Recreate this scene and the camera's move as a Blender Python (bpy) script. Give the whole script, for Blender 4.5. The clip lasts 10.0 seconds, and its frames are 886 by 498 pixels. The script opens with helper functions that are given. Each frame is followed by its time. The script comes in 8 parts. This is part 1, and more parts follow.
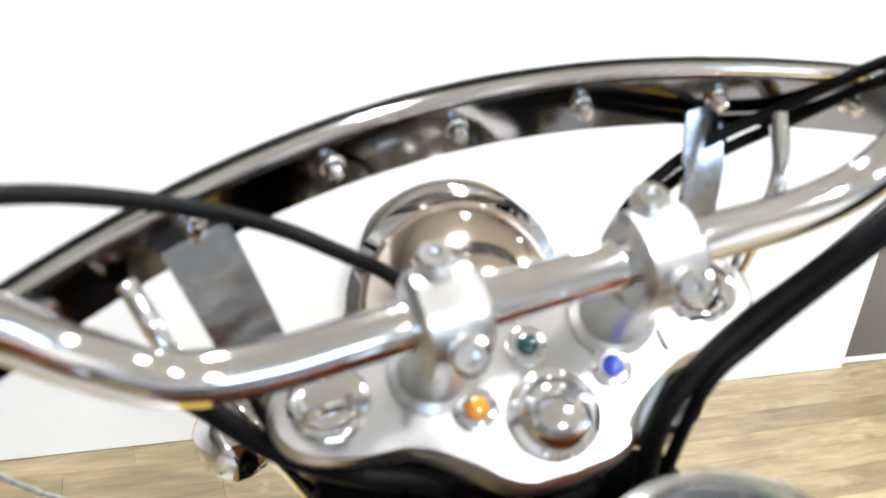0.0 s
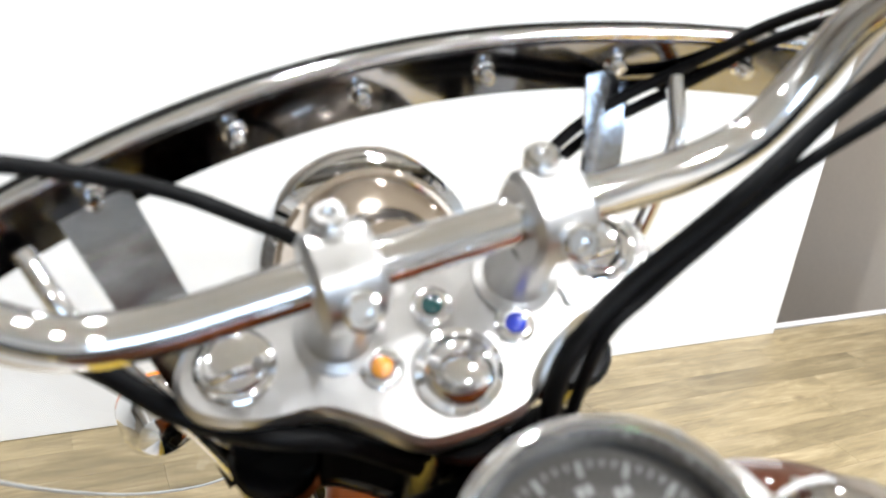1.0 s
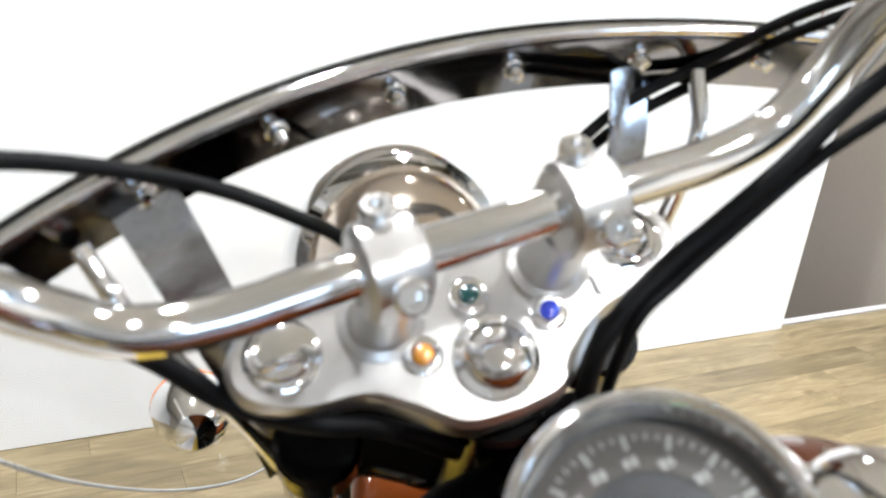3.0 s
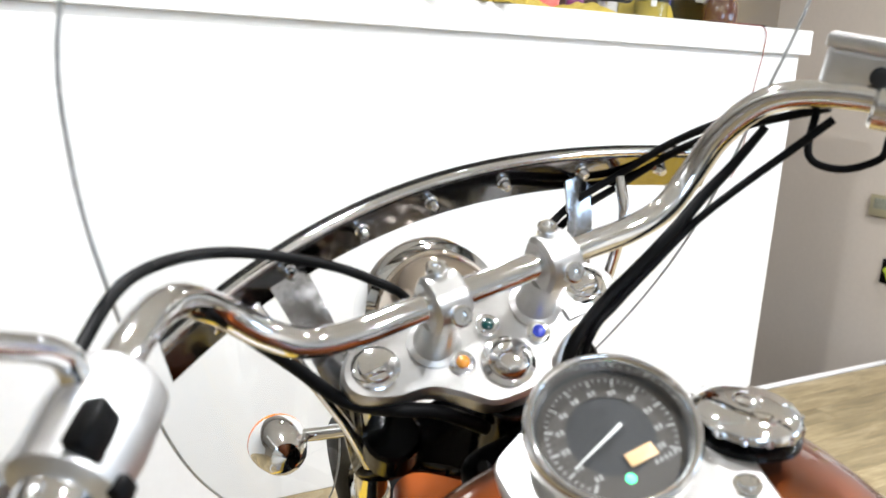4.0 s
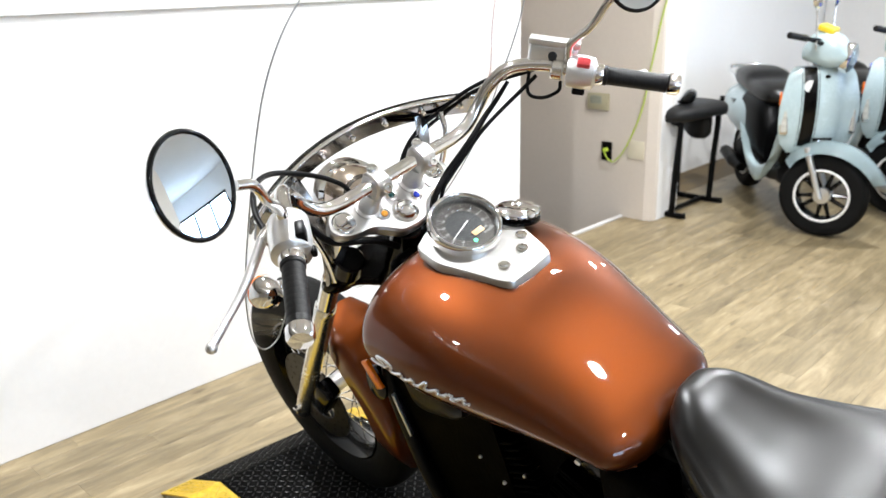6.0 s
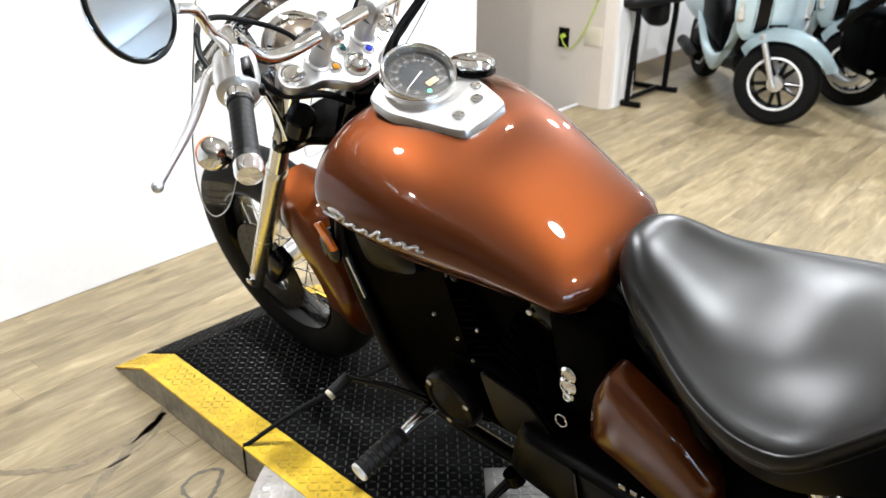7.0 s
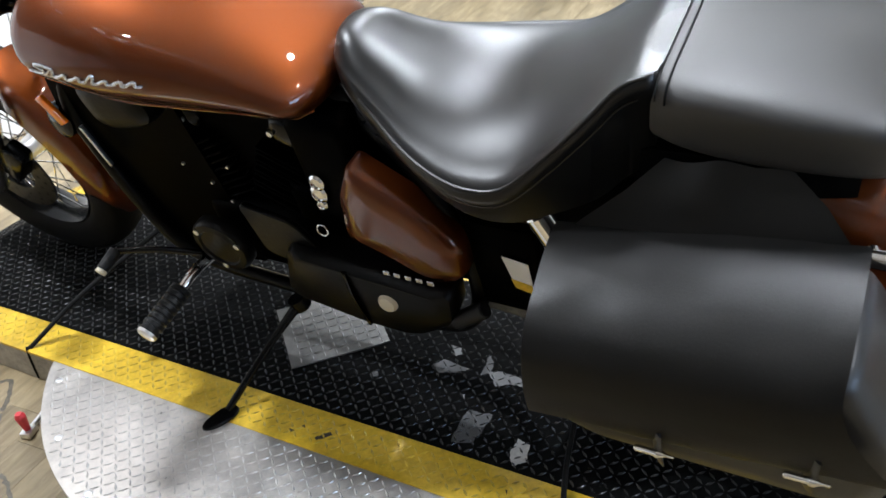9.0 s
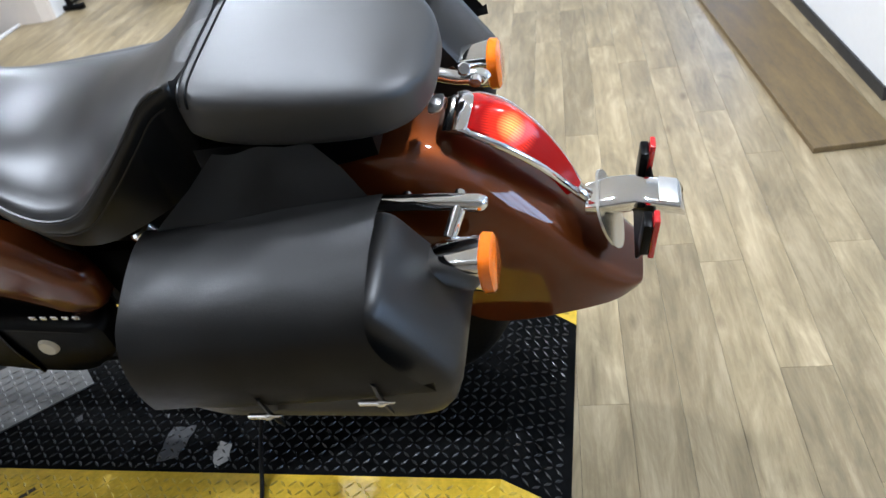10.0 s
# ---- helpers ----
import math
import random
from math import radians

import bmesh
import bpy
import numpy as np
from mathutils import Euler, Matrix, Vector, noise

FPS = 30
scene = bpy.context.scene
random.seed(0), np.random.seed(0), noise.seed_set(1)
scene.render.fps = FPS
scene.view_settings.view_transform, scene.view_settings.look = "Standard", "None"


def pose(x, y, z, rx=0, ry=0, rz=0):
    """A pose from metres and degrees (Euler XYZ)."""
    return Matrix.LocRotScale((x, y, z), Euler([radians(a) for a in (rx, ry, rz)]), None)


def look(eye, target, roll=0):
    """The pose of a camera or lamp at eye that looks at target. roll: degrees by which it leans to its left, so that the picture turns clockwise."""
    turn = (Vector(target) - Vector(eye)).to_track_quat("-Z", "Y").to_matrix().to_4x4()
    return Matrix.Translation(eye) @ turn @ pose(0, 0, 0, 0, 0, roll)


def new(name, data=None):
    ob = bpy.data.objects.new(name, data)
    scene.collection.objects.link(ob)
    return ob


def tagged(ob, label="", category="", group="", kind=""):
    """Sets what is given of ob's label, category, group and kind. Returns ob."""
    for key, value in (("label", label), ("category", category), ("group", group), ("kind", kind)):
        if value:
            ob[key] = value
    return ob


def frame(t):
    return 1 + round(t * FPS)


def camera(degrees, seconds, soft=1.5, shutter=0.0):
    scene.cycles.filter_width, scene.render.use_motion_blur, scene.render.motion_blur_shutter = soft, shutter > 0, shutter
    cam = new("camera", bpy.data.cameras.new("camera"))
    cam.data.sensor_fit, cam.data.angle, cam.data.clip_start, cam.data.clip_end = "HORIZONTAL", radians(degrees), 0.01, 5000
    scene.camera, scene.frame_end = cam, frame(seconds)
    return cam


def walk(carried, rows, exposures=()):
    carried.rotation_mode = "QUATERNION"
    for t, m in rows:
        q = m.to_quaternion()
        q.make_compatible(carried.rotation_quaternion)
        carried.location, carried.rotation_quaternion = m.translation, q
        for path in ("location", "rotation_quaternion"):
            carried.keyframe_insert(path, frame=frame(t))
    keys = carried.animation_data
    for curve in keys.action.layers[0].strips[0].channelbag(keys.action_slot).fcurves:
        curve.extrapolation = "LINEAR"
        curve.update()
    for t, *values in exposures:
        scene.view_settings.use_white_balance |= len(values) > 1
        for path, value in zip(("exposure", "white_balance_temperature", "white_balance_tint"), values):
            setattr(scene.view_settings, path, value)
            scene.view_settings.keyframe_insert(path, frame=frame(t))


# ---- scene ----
cam = camera(56.9, 10.0)
cam.data.dof.use_dof, cam.data.dof.focus_distance, cam.data.dof.aperture_fstop = True, 1.35, 6.5
PATH = [
    (0, (-0.209, 0.813, 1.282), (0.451, 2.570, 0.591), 7.3),
    (0.5, (-0.192, 0.802, 1.284), (0.528, 2.518, 0.550), 7.9),
    (1, (-0.188, 0.794, 1.279), (0.588, 2.489, 0.556), 7.5),
    (1.5, (-0.194, 0.798, 1.281), (0.562, 2.507, 0.568), 7.2),
    (2, (-0.196, 0.799, 1.278), (0.565, 2.502, 0.557), 7.2),
    (2.5, (-0.197, 0.800, 1.276), (0.568, 2.499, 0.550), 6.8),
    (2.7, (-0.198, 0.799, 1.276), (0.567, 2.496, 0.545), 6.6),
    (4, (-0.374, 0.533, 1.325), (0.464, 2.290, 0.863), 3.1),
    (4.5, (-0.526, 0.297, 1.447), (0.329, 2.070, 1.093), -5.2),
    (5, (-0.828, 0.101, 1.508), (0.324, 1.691, 1.127), -0.3),
    (5.5, (-0.967, 0.003, 1.531), (0.316, 1.487, 1.141), 0.2),
    (5.8, (-0.972, -0.015, 1.500), (0.310, 1.436, 0.996), 0.2),
    (6, (-0.958, -0.010, 1.464), (0.313, 1.403, 0.840), -1.4),
    (6.2, (-0.948, -0.020, 1.442), (0.314, 1.374, 0.761), -1.6),
    (7.3, (-0.974, -0.028, 1.352), (0.316, 1.185, 0.422), 0.5),
    (7.5, (-0.973, -0.035, 1.332), (0.302, 1.141, 0.336), 0.6),
    (8, (-0.997, -0.040, 1.306), (0.249, 1.065, 0.197), -0.1),
    (8.5, (-0.992, -0.072, 1.282), (0.347, 0.919, 0.176), -3.4),
    (9, (-1.007, -0.177, 1.285), (0.445, 0.653, 0.189), -4.9),
    (9.5, (-1.038, -0.375, 1.299), (0.483, 0.248, 0.159), -6.5),
    (10, (-1.004, -0.537, 1.279), (0.592, -0.099, 0.157), -10.4),
]
walk(cam, [(t, look(eye, target, roll)) for t, eye, target, roll in PATH], exposures=[(0.0, 0.2, 6400, 10), (1.5, 0.12, 6450, 10), (2.7, 0.08, 6450, 10), (4.3, 0.0, 6450, 10), (6.0, 0.07, 6450, 10), (6.2, 0.08, 6450, 10), (7.3, 0.22, 6350, 10), (8.0, 0.25, 6300, 10), (8.5, 0.2, 6200, 10), (9.0, 0.06, 6050, 10), (10.0, 0.08, 5750, 10)])

# ---- light and world ----
world = bpy.data.worlds.new("room_air")
world.use_nodes = True
world.node_tree.nodes["Background"].inputs[0].default_value = (0.9, 0.95, 1.0, 1)
world.node_tree.nodes["Background"].inputs[1].default_value = 0.05
scene.world = world
CEIL = 2.62


def ceiling_lamp(x, y, power, radius=0.06, color=(0.96, 0.98, 1.0)):
    data = bpy.data.lights.new("downlight", "AREA")
    data.shape, data.size, data.energy, data.color = "DISK", 2 * radius, power, color
    ob = new("downlight_glow", data)
    ob.matrix_world = pose(x, y, CEIL - 0.035)
    return ob


LAMPS = [(-1.7, -0.9, 3), (-1.5, 1.2, 5), (0.05, -1.4, 52), (0.45, 0.15, 36), (-0.2, 1.75, 56), (0.85, 1.05, 26), (2.2, 1.25, 66), (4.1, 1.9, 46), (5.6, 1.2, 44), (0.6, 3.2, 5), (2.6, 3.2, 3)]
for lx, ly, watts in LAMPS:
    ceiling_lamp(lx, ly, 0.93 * watts)

# ---- materials ----
def nodes_of(mat):
    mat.use_nodes = True
    t = mat.node_tree
    return t, t.nodes, t.links, t.nodes["Principled BSDF"]


def add(t, kind, **inputs):
    n = t.nodes.new(kind)
    for k, v in inputs.items():
        n.inputs[k].default_value = v
    return n


def tint(c, k):
    return (min(1, c[0] * k), min(1, c[1] * k), min(1, c[2] * k), 1)


def surface(name, color, rough=0.5, metal=0.0, vary=0.12, scale=6.0, fine=90.0, bump=0.02, wear=0.1, coat=0.0, second=None, stretch=(1, 1, 1), spec=0.5):
    """Base colour broken up at two scales, with uneven gloss and a fine relief."""
    mat = bpy.data.materials.new(name)
    t, ns, ln, p = nodes_of(mat)
    co = ns.new("ShaderNodeTexCoord")
    mp = ns.new("ShaderNodeMapping")
    mp.inputs["Scale"].default_value = stretch
    ln.new(co.outputs["Object"], mp.inputs["Vector"])
    big = add(t, "ShaderNodeTexNoise", Scale=scale, Detail=5.0, Roughness=0.6)
    small = add(t, "ShaderNodeTexNoise", Scale=fine, Detail=4.0, Roughness=0.65)
    for n in (big, small):
        ln.new(mp.outputs["Vector"], n.inputs["Vector"])
    mix = ns.new("ShaderNodeMath")
    mix.operation = "MULTIPLY_ADD"
    ln.new(small.outputs["Fac"], mix.inputs[0])
    mix.inputs[1].default_value = 0.4
    half = ns.new("ShaderNodeMath")
    half.operation = "MULTIPLY"
    half.inputs[1].default_value = 0.6
    ln.new(big.outputs["Fac"], half.inputs[0])
    ln.new(half.outputs[0], mix.inputs[2])
    ramp = ns.new("ShaderNodeValToRGB")
    ramp.color_ramp.elements[0].position, ramp.color_ramp.elements[1].position = 0.32, 0.68
    ramp.color_ramp.elements[0].color = tint(color, 1 - vary)
    ramp.color_ramp.elements[1].color = tint(second or color, 1 + vary)
    ln.new(mix.outputs[0], ramp.inputs["Fac"])
    ln.new(ramp.outputs["Color"], p.inputs["Base Color"])
    rr = ns.new("ShaderNodeMapRange")
    rr.inputs["To Min"].default_value, rr.inputs["To Max"].default_value = max(0.01, rough - wear), min(1, rough + wear)
    rr.inputs["From Min"].default_value, rr.inputs["From Max"].default_value = 0.3, 0.7
    ln.new(mix.outputs[0], rr.inputs["Value"])
    ln.new(rr.outputs["Result"], p.inputs["Roughness"])
    p.inputs["Metallic"].default_value = metal
    p.inputs["Specular IOR Level"].default_value = spec
    p.inputs["Coat Weight"].default_value = coat
    p.inputs["Coat Roughness"].default_value = 0.03
    if bump:
        b = add(t, "ShaderNodeBump", Strength=min(1.0, bump * 10), Distance=0.002)
        ln.new(small.outputs["Fac"], b.inputs["Height"])
        ln.new(b.outputs["Normal"], p.inputs["Normal"])
    return mat


def glowing(name, color, strength):
    mat = bpy.data.materials.new(name)
    t, ns, ln, p = nodes_of(mat)
    p.inputs["Base Color"].default_value = (*color, 1)
    p.inputs["Emission Color"].default_value = (*color, 1)
    p.inputs["Emission Strength"].default_value = strength
    p.inputs["Roughness"].default_value = 0.25
    return mat


def clear(name, color=(1, 1, 1), rough=0.0, ior=1.45):
    mat = bpy.data.materials.new(name)
    t, ns, ln, p = nodes_of(mat)
    p.inputs["Base Color"].default_value = (*color, 1)
    p.inputs["Roughness"].default_value = rough
    p.inputs["IOR"].default_value = ior
    p.inputs["Transmission Weight"].default_value = 1.0
    return mat


def thin_clear(name, haze=0.06):
    """A thin sheet: what lies behind shows straight through, with a faint reflection."""
    mat = bpy.data.materials.new(name)
    t, ns, ln, p = nodes_of(mat)
    ns.remove(p)
    out = ns["Material Output"]
    tr = ns.new("ShaderNodeBsdfTransparent")
    tr.inputs["Color"].default_value = (0.93, 0.94, 0.94, 1)
    gl = ns.new("ShaderNodeBsdfGlossy")
    gl.inputs["Roughness"].default_value = 0.02
    lw = ns.new("ShaderNodeLayerWeight")
    lw.inputs["Blend"].default_value = 0.35
    fr = ns.new("ShaderNodeMath")
    fr.operation = "MULTIPLY"
    fr.inputs[1].default_value = 0.16
    ln.new(lw.outputs["Facing"], fr.inputs[0])
    mx = ns.new("ShaderNodeMixShader")
    ln.new(fr.outputs[0], mx.inputs[0])
    ln.new(tr.outputs[0], mx.inputs[1])
    ln.new(gl.outputs[0], mx.inputs[2])
    ln.new(mx.outputs[0], out.inputs["Surface"])
    return mat


def plank_wood(name):
    """Greyish washed oak; every board has its own tone, figure and dark streaks."""
    mat = bpy.data.materials.new(name)
    t, ns, ln, p = nodes_of(mat)
    co, oi = ns.new("ShaderNodeTexCoord"), ns.new("ShaderNodeObjectInfo")
    off = ns.new("ShaderNodeVectorMath")
    off.operation = "MULTIPLY_ADD"
    off.inputs[1].default_value = (1, 1, 1)
    shift = ns.new("ShaderNodeVectorMath")
    shift.operation = "SCALE"
    cmb = ns.new("ShaderNodeCombineXYZ")
    for i in range(3):
        ln.new(oi.outputs["Random"], cmb.inputs[i])
    ln.new(cmb.outputs[0], shift.inputs[0])
    shift.inputs["Scale"].default_value = 37.0
    ln.new(co.outputs["Object"], off.inputs[0])
    ln.new(shift.outputs[0], off.inputs[2])
    m1, m2 = ns.new("ShaderNodeMapping"), ns.new("ShaderNodeMapping")
    m1.inputs["Scale"].default_value = (2.6, 12, 1)
    m2.inputs["Scale"].default_value = (5, 70, 1)
    for m in (m1, m2):
        ln.new(off.outputs[0], m.inputs["Vector"])
    big = add(t, "ShaderNodeTexNoise", Scale=1.3, Detail=6.0, Roughness=0.68, Distortion=0.6)
    grain = add(t, "ShaderNodeTexNoise", Scale=1.0, Detail=5.0, Roughness=0.7)
    ln.new(m1.outputs[0], big.inputs["Vector"])
    ln.new(m2.outputs[0], grain.inputs["Vector"])
    r1 = ns.new("ShaderNodeValToRGB")
    e = r1.color_ramp.elements
    e[0].position, e[0].color = 0.26, (0.165, 0.130, 0.075, 1)
    e[1].position, e[1].color = 0.72, (0.455, 0.365, 0.225, 1)
    mid = e.new(0.5)
    mid.color = (0.295, 0.231, 0.130, 1)
    ln.new(big.outputs["Fac"], r1.inputs["Fac"])
    hsv = ns.new("ShaderNodeHueSaturation")
    tone = ns.new("ShaderNodeMapRange")
    tone.inputs["To Min"].default_value, tone.inputs["To Max"].default_value = 0.82, 1.18
    ln.new(oi.outputs["Random"], tone.inputs["Value"])
    ln.new(tone.outputs["Result"], hsv.inputs["Value"])
    ln.new(r1.outputs["Color"], hsv.inputs["Color"])
    mul = ns.new("ShaderNodeMix")
    mul.data_type, mul.blend_type = "RGBA", "MULTIPLY"
    mul.inputs["Factor"].default_value = 0.52
    r2 = ns.new("ShaderNodeValToRGB")
    r2.color_ramp.elements[0].position, r2.color_ramp.elements[1].position = 0.35, 0.6
    r2.color_ramp.elements[0].color = (0.60, 0.56, 0.51, 1)
    ln.new(grain.outputs["Fac"], r2.inputs["Fac"])
    ln.new(hsv.outputs["Color"], mul.inputs["A"])
    ln.new(r2.outputs["Color"], mul.inputs["B"])
    # small dark knots
    m3 = ns.new("ShaderNodeMapping")
    m3.inputs["Scale"].default_value = (3.2, 7.5, 1)
    ln.new(off.outputs[0], m3.inputs["Vector"])
    kn = add(t, "ShaderNodeTexVoronoi", Scale=1.0, Randomness=1.0)
    ln.new(m3.outputs[0], kn.inputs["Vector"])
    kr = ns.new("ShaderNodeValToRGB")
    kr.color_ramp.elements[0].position, kr.color_ramp.elements[1].position = 0.02, 0.13
    kr.color_ramp.elements[0].color = (0.30, 0.26, 0.22, 1)
    ln.new(kn.outputs["Distance"], kr.inputs["Fac"])
    spot = ns.new("ShaderNodeMix")
    spot.data_type, spot.blend_type = "RGBA", "MULTIPLY"
    spot.inputs["Factor"].default_value = 0.7
    ln.new(mul.outputs["Result"], spot.inputs["A"])
    ln.new(kr.outputs["Color"], spot.inputs["B"])
    ln.new(spot.outputs["Result"], p.inputs["Base Color"])
    rr = ns.new("ShaderNodeMapRange")
    rr.inputs["To Min"].default_value, rr.inputs["To Max"].default_value = 0.3, 0.5
    ln.new(big.outputs["Fac"], rr.inputs["Value"])
    ln.new(rr.outputs["Result"], p.inputs["Roughness"])
    b = add(t, "ShaderNodeBump", Strength=0.25, Distance=0.001)
    ln.new(grain.outputs["Fac"], b.inputs["Height"])
    ln.new(b.outputs["Normal"], p.inputs["Normal"])
    return mat


CHROME = surface("chrome", (0.90, 0.90, 0.90), 0.06, 1.0, vary=0.03, bump=0.0, wear=0.03)
# the tan tint paints a beige reflection into the headlamp's chrome
TAN_REFLECTION_CHROME = surface("chrome_tan_reflection", (0.80, 0.70, 0.60), 0.13, 1.0, vary=0.04, bump=0.0, wear=0.04)
POLISHED = surface("polished_alloy", (0.80, 0.79, 0.76), 0.24, 1.0, vary=0.06, bump=0.0, wear=0.05)
SATIN = surface("satin_alloy", (0.76, 0.76, 0.76), 0.38, 1.0, vary=0.07, bump=0.015, wear=0.08)
CANDY = surface("candy_orange_paint", (0.115, 0.0262, 0.0050), 0.49, 0.95, vary=0.1, scale=3, fine=700, bump=0.0, wear=0.05, coat=1.0, spec=0.0)
BLACK_GLOSS = surface("black_gloss_enamel", (0.002, 0.002, 0.0022), 0.16, 0.0, vary=0.2, bump=0.0, wear=0.06, spec=0.22)
BLACK_SATIN = surface("black_satin_metal", (0.002, 0.002, 0.0022), 0.34, 0.0, vary=0.25, bump=0.02, wear=0.1, spec=0.12)
# black engine paint, taken almost to zero so its colour holds the deep shade
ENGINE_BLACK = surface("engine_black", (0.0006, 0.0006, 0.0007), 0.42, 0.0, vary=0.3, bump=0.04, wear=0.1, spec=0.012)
RUBBER = surface("rubber", (0.006, 0.006, 0.0064), 0.5, 0.0, vary=0.25, fine=200, bump=0.03, spec=0.3)
TYRE = surface("tyre_rubber", (0.006, 0.006, 0.006), 0.6, 0.0, vary=0.25, fine=150, bump=0.04, spec=0.09)
VINYL = surface("black_seat_vinyl", (0.0036, 0.0034, 0.0032), 0.35, 0.0, vary=0.25, scale=5, fine=420, bump=0.012, wear=0.05, spec=0.5)
# black vinyl with a greyer base that carries the overhead glare on the pad
PAD_VINYL_LIT = surface("grained_pad_vinyl_lit", (0.026, 0.0255, 0.025), 0.46, 0.0, vary=0.2, scale=6, fine=520, bump=0.02, wear=0.10, spec=0.7)
LEATHER = surface("black_bag_leather", (0.0085, 0.0080, 0.0074), 0.42, 0.0, vary=0.45, scale=9, fine=320, bump=0.014, wear=0.10, spec=0.55)
CABLE = surface("cable_black", (0.003, 0.003, 0.0033), 0.5, 0.0, vary=0.2, bump=0.02, spec=0.1)
MIRROR = surface("mirror_glass", (0.86, 0.88, 0.88), 0.012, 1.0, vary=0.01, bump=0.0, wear=0.008)
RED_LENS = surface("red_lens", (0.50, 0.012, 0.014), 0.12, 0.0, vary=0.15, scale=30, fine=200, bump=0.02, coat=0.8)


def lit_lens(name, color, bulb, bulb_place, reach):
    """A coloured lens lit from inside: brightest in front of its bulb."""
    mat = bpy.data.materials.new(name)
    t, ns, ln, p = nodes_of(mat)
    p.inputs["Base Color"].default_value = (*color, 1)
    p.inputs["Roughness"].default_value = 0.15
    p.inputs["Coat Weight"].default_value = 0.0
    p.inputs["Specular IOR Level"].default_value = 0.25
    co = ns.new("ShaderNodeTexCoord")
    ds = ns.new("ShaderNodeVectorMath")
    ds.operation = "DISTANCE"
    ds.inputs[1].default_value = bulb_place
    ln.new(co.outputs["Object"], ds.inputs[0])
    ribs = add(t, "ShaderNodeTexWave", Scale=90.0, Distortion=1.0)
    ln.new(co.outputs["Object"], ribs.inputs["Vector"])
    rm = ns.new("ShaderNodeMapRange")
    rm.inputs["From Min"].default_value, rm.inputs["From Max"].default_value = 0.006, reach
    rm.inputs["To Min"].default_value, rm.inputs["To Max"].default_value = 1.0, 0.0
    ln.new(ds.outputs["Value"], rm.inputs["Value"])
    ramp = ns.new("ShaderNodeValToRGB")
    e = ramp.color_ramp.elements
    e[0].position, e[0].color = 0.0, (color[0] * 0.08, 0.0005, 0.0005, 1)
    e[1].position, e[1].color = 1.0, (*bulb, 1)
    mid = e.new(0.55)
    mid.color = (0.65, 0.03, 0.008, 1)
    ln.new(rm.outputs["Result"], ramp.inputs["Fac"])
    mul = ns.new("ShaderNodeMapRange")
    mul.inputs["To Min"].default_value, mul.inputs["To Max"].default_value = 1.0, 2.2
    ln.new(ribs.outputs["Fac"], mul.inputs["Value"])
    ln.new(ramp.outputs["Color"], p.inputs["Emission Color"])
    ln.new(mul.outputs["Result"], p.inputs["Emission Strength"])
    return mat


RED_LIT = lit_lens("red_lamp_lens", (0.33, 0.005, 0.005), (1.0, 0.45, 0.12), (-0.026, -0.338, 0.712), 0.05)
RED_GLOW = glowing("red_lit_lens", (1.0, 0.20, 0.05), 3.0)
AMBER = surface("amber_lens", (0.85, 0.17, 0.002), 0.15, 0.0, vary=0.1, scale=40, bump=0.02, coat=0.8)
RED_SWITCH = surface("red_switch", (0.62, 0.05, 0.06), 0.4, vary=0.1)
GAUGE_FACE = surface("gauge_face", (0.016, 0.017, 0.019), 0.4, vary=0.1, bump=0.0)
GAUGE_RING = surface("gauge_ring", (0.042, 0.036, 0.031), 0.4, vary=0.1, bump=0.0)
GAUGE_INK = surface("gauge_ink", (0.62, 0.62, 0.6), 0.5, vary=0.05, bump=0.0)
LCD = surface("lcd_panel", (0.72, 0.46, 0.24), 0.3, vary=0.05, bump=0.0)
GREEN_LAMP = glowing("green_pilot_lamp", (0.1, 0.9, 0.4), 2.5)
PILOT_AMBER = surface("amber_pilot_lens", (0.50, 0.20, 0.012), 0.1, vary=0.2, bump=0, coat=0.8)
TEAL_LENS = surface("teal_lens", (0.004, 0.04, 0.04), 0.1, vary=0.1, bump=0, coat=0.8)
BLUE_LENS = surface("blue_lens", (0.015, 0.035, 0.38), 0.1, vary=0.1, bump=0, coat=0.8)
SILVER_INK = surface("silver_badge", (0.72, 0.72, 0.74), 0.25, 0.8, vary=0.06, bump=0.0)
DIAMOND = surface("black_tread_plate", (0.0030, 0.0030, 0.0031), 0.68, 0.0, vary=0.4, scale=4, fine=60, bump=0.05, wear=0.14, second=(0.006, 0.006, 0.0058), spec=0.02)
TREAD_WORN = surface("tread_bars_worn", (0.009, 0.009, 0.009), 0.30, 0.2, vary=0.5, scale=7, fine=50, bump=0.03, wear=0.12, second=(0.030, 0.029, 0.028), spec=0.3)
BARE_PLATE = surface("bare_tread_plate", (0.46, 0.44, 0.415), 0.40, 0.55, vary=0.22, scale=3, fine=40, bump=0.04, wear=0.14, second=(0.60, 0.555, 0.51))
PLATE_BARS = surface("bright_tread_bars", (0.42, 0.41, 0.39), 0.33, 0.6, vary=0.25, scale=6, fine=50, bump=0.02, wear=0.1, second=(0.58, 0.55, 0.52))
YELLOW_BARS = surface("worn_yellow_bars", (0.20, 0.13, 0.02), 0.45, 0.0, vary=0.5, scale=5, fine=50, bump=0.03, second=(0.70, 0.46, 0.03))
DARK_DISC = surface("dark_brake_disc", (0.014, 0.014, 0.014), 0.4, 0.5, vary=0.2)
YELLOW_PAINT = surface("yellow_deck_paint", (0.62, 0.385, 0.012), 0.45, 0.0, vary=0.3, scale=6, fine=60, bump=0.05, wear=0.1, second=(0.72, 0.475, 0.026))
WHITE_WALL = surface("white_wall_paint", (0.80, 0.79, 0.775), 0.55, 0.0, vary=0.035, scale=1.2, fine=40, bump=0.015, wear=0.08)
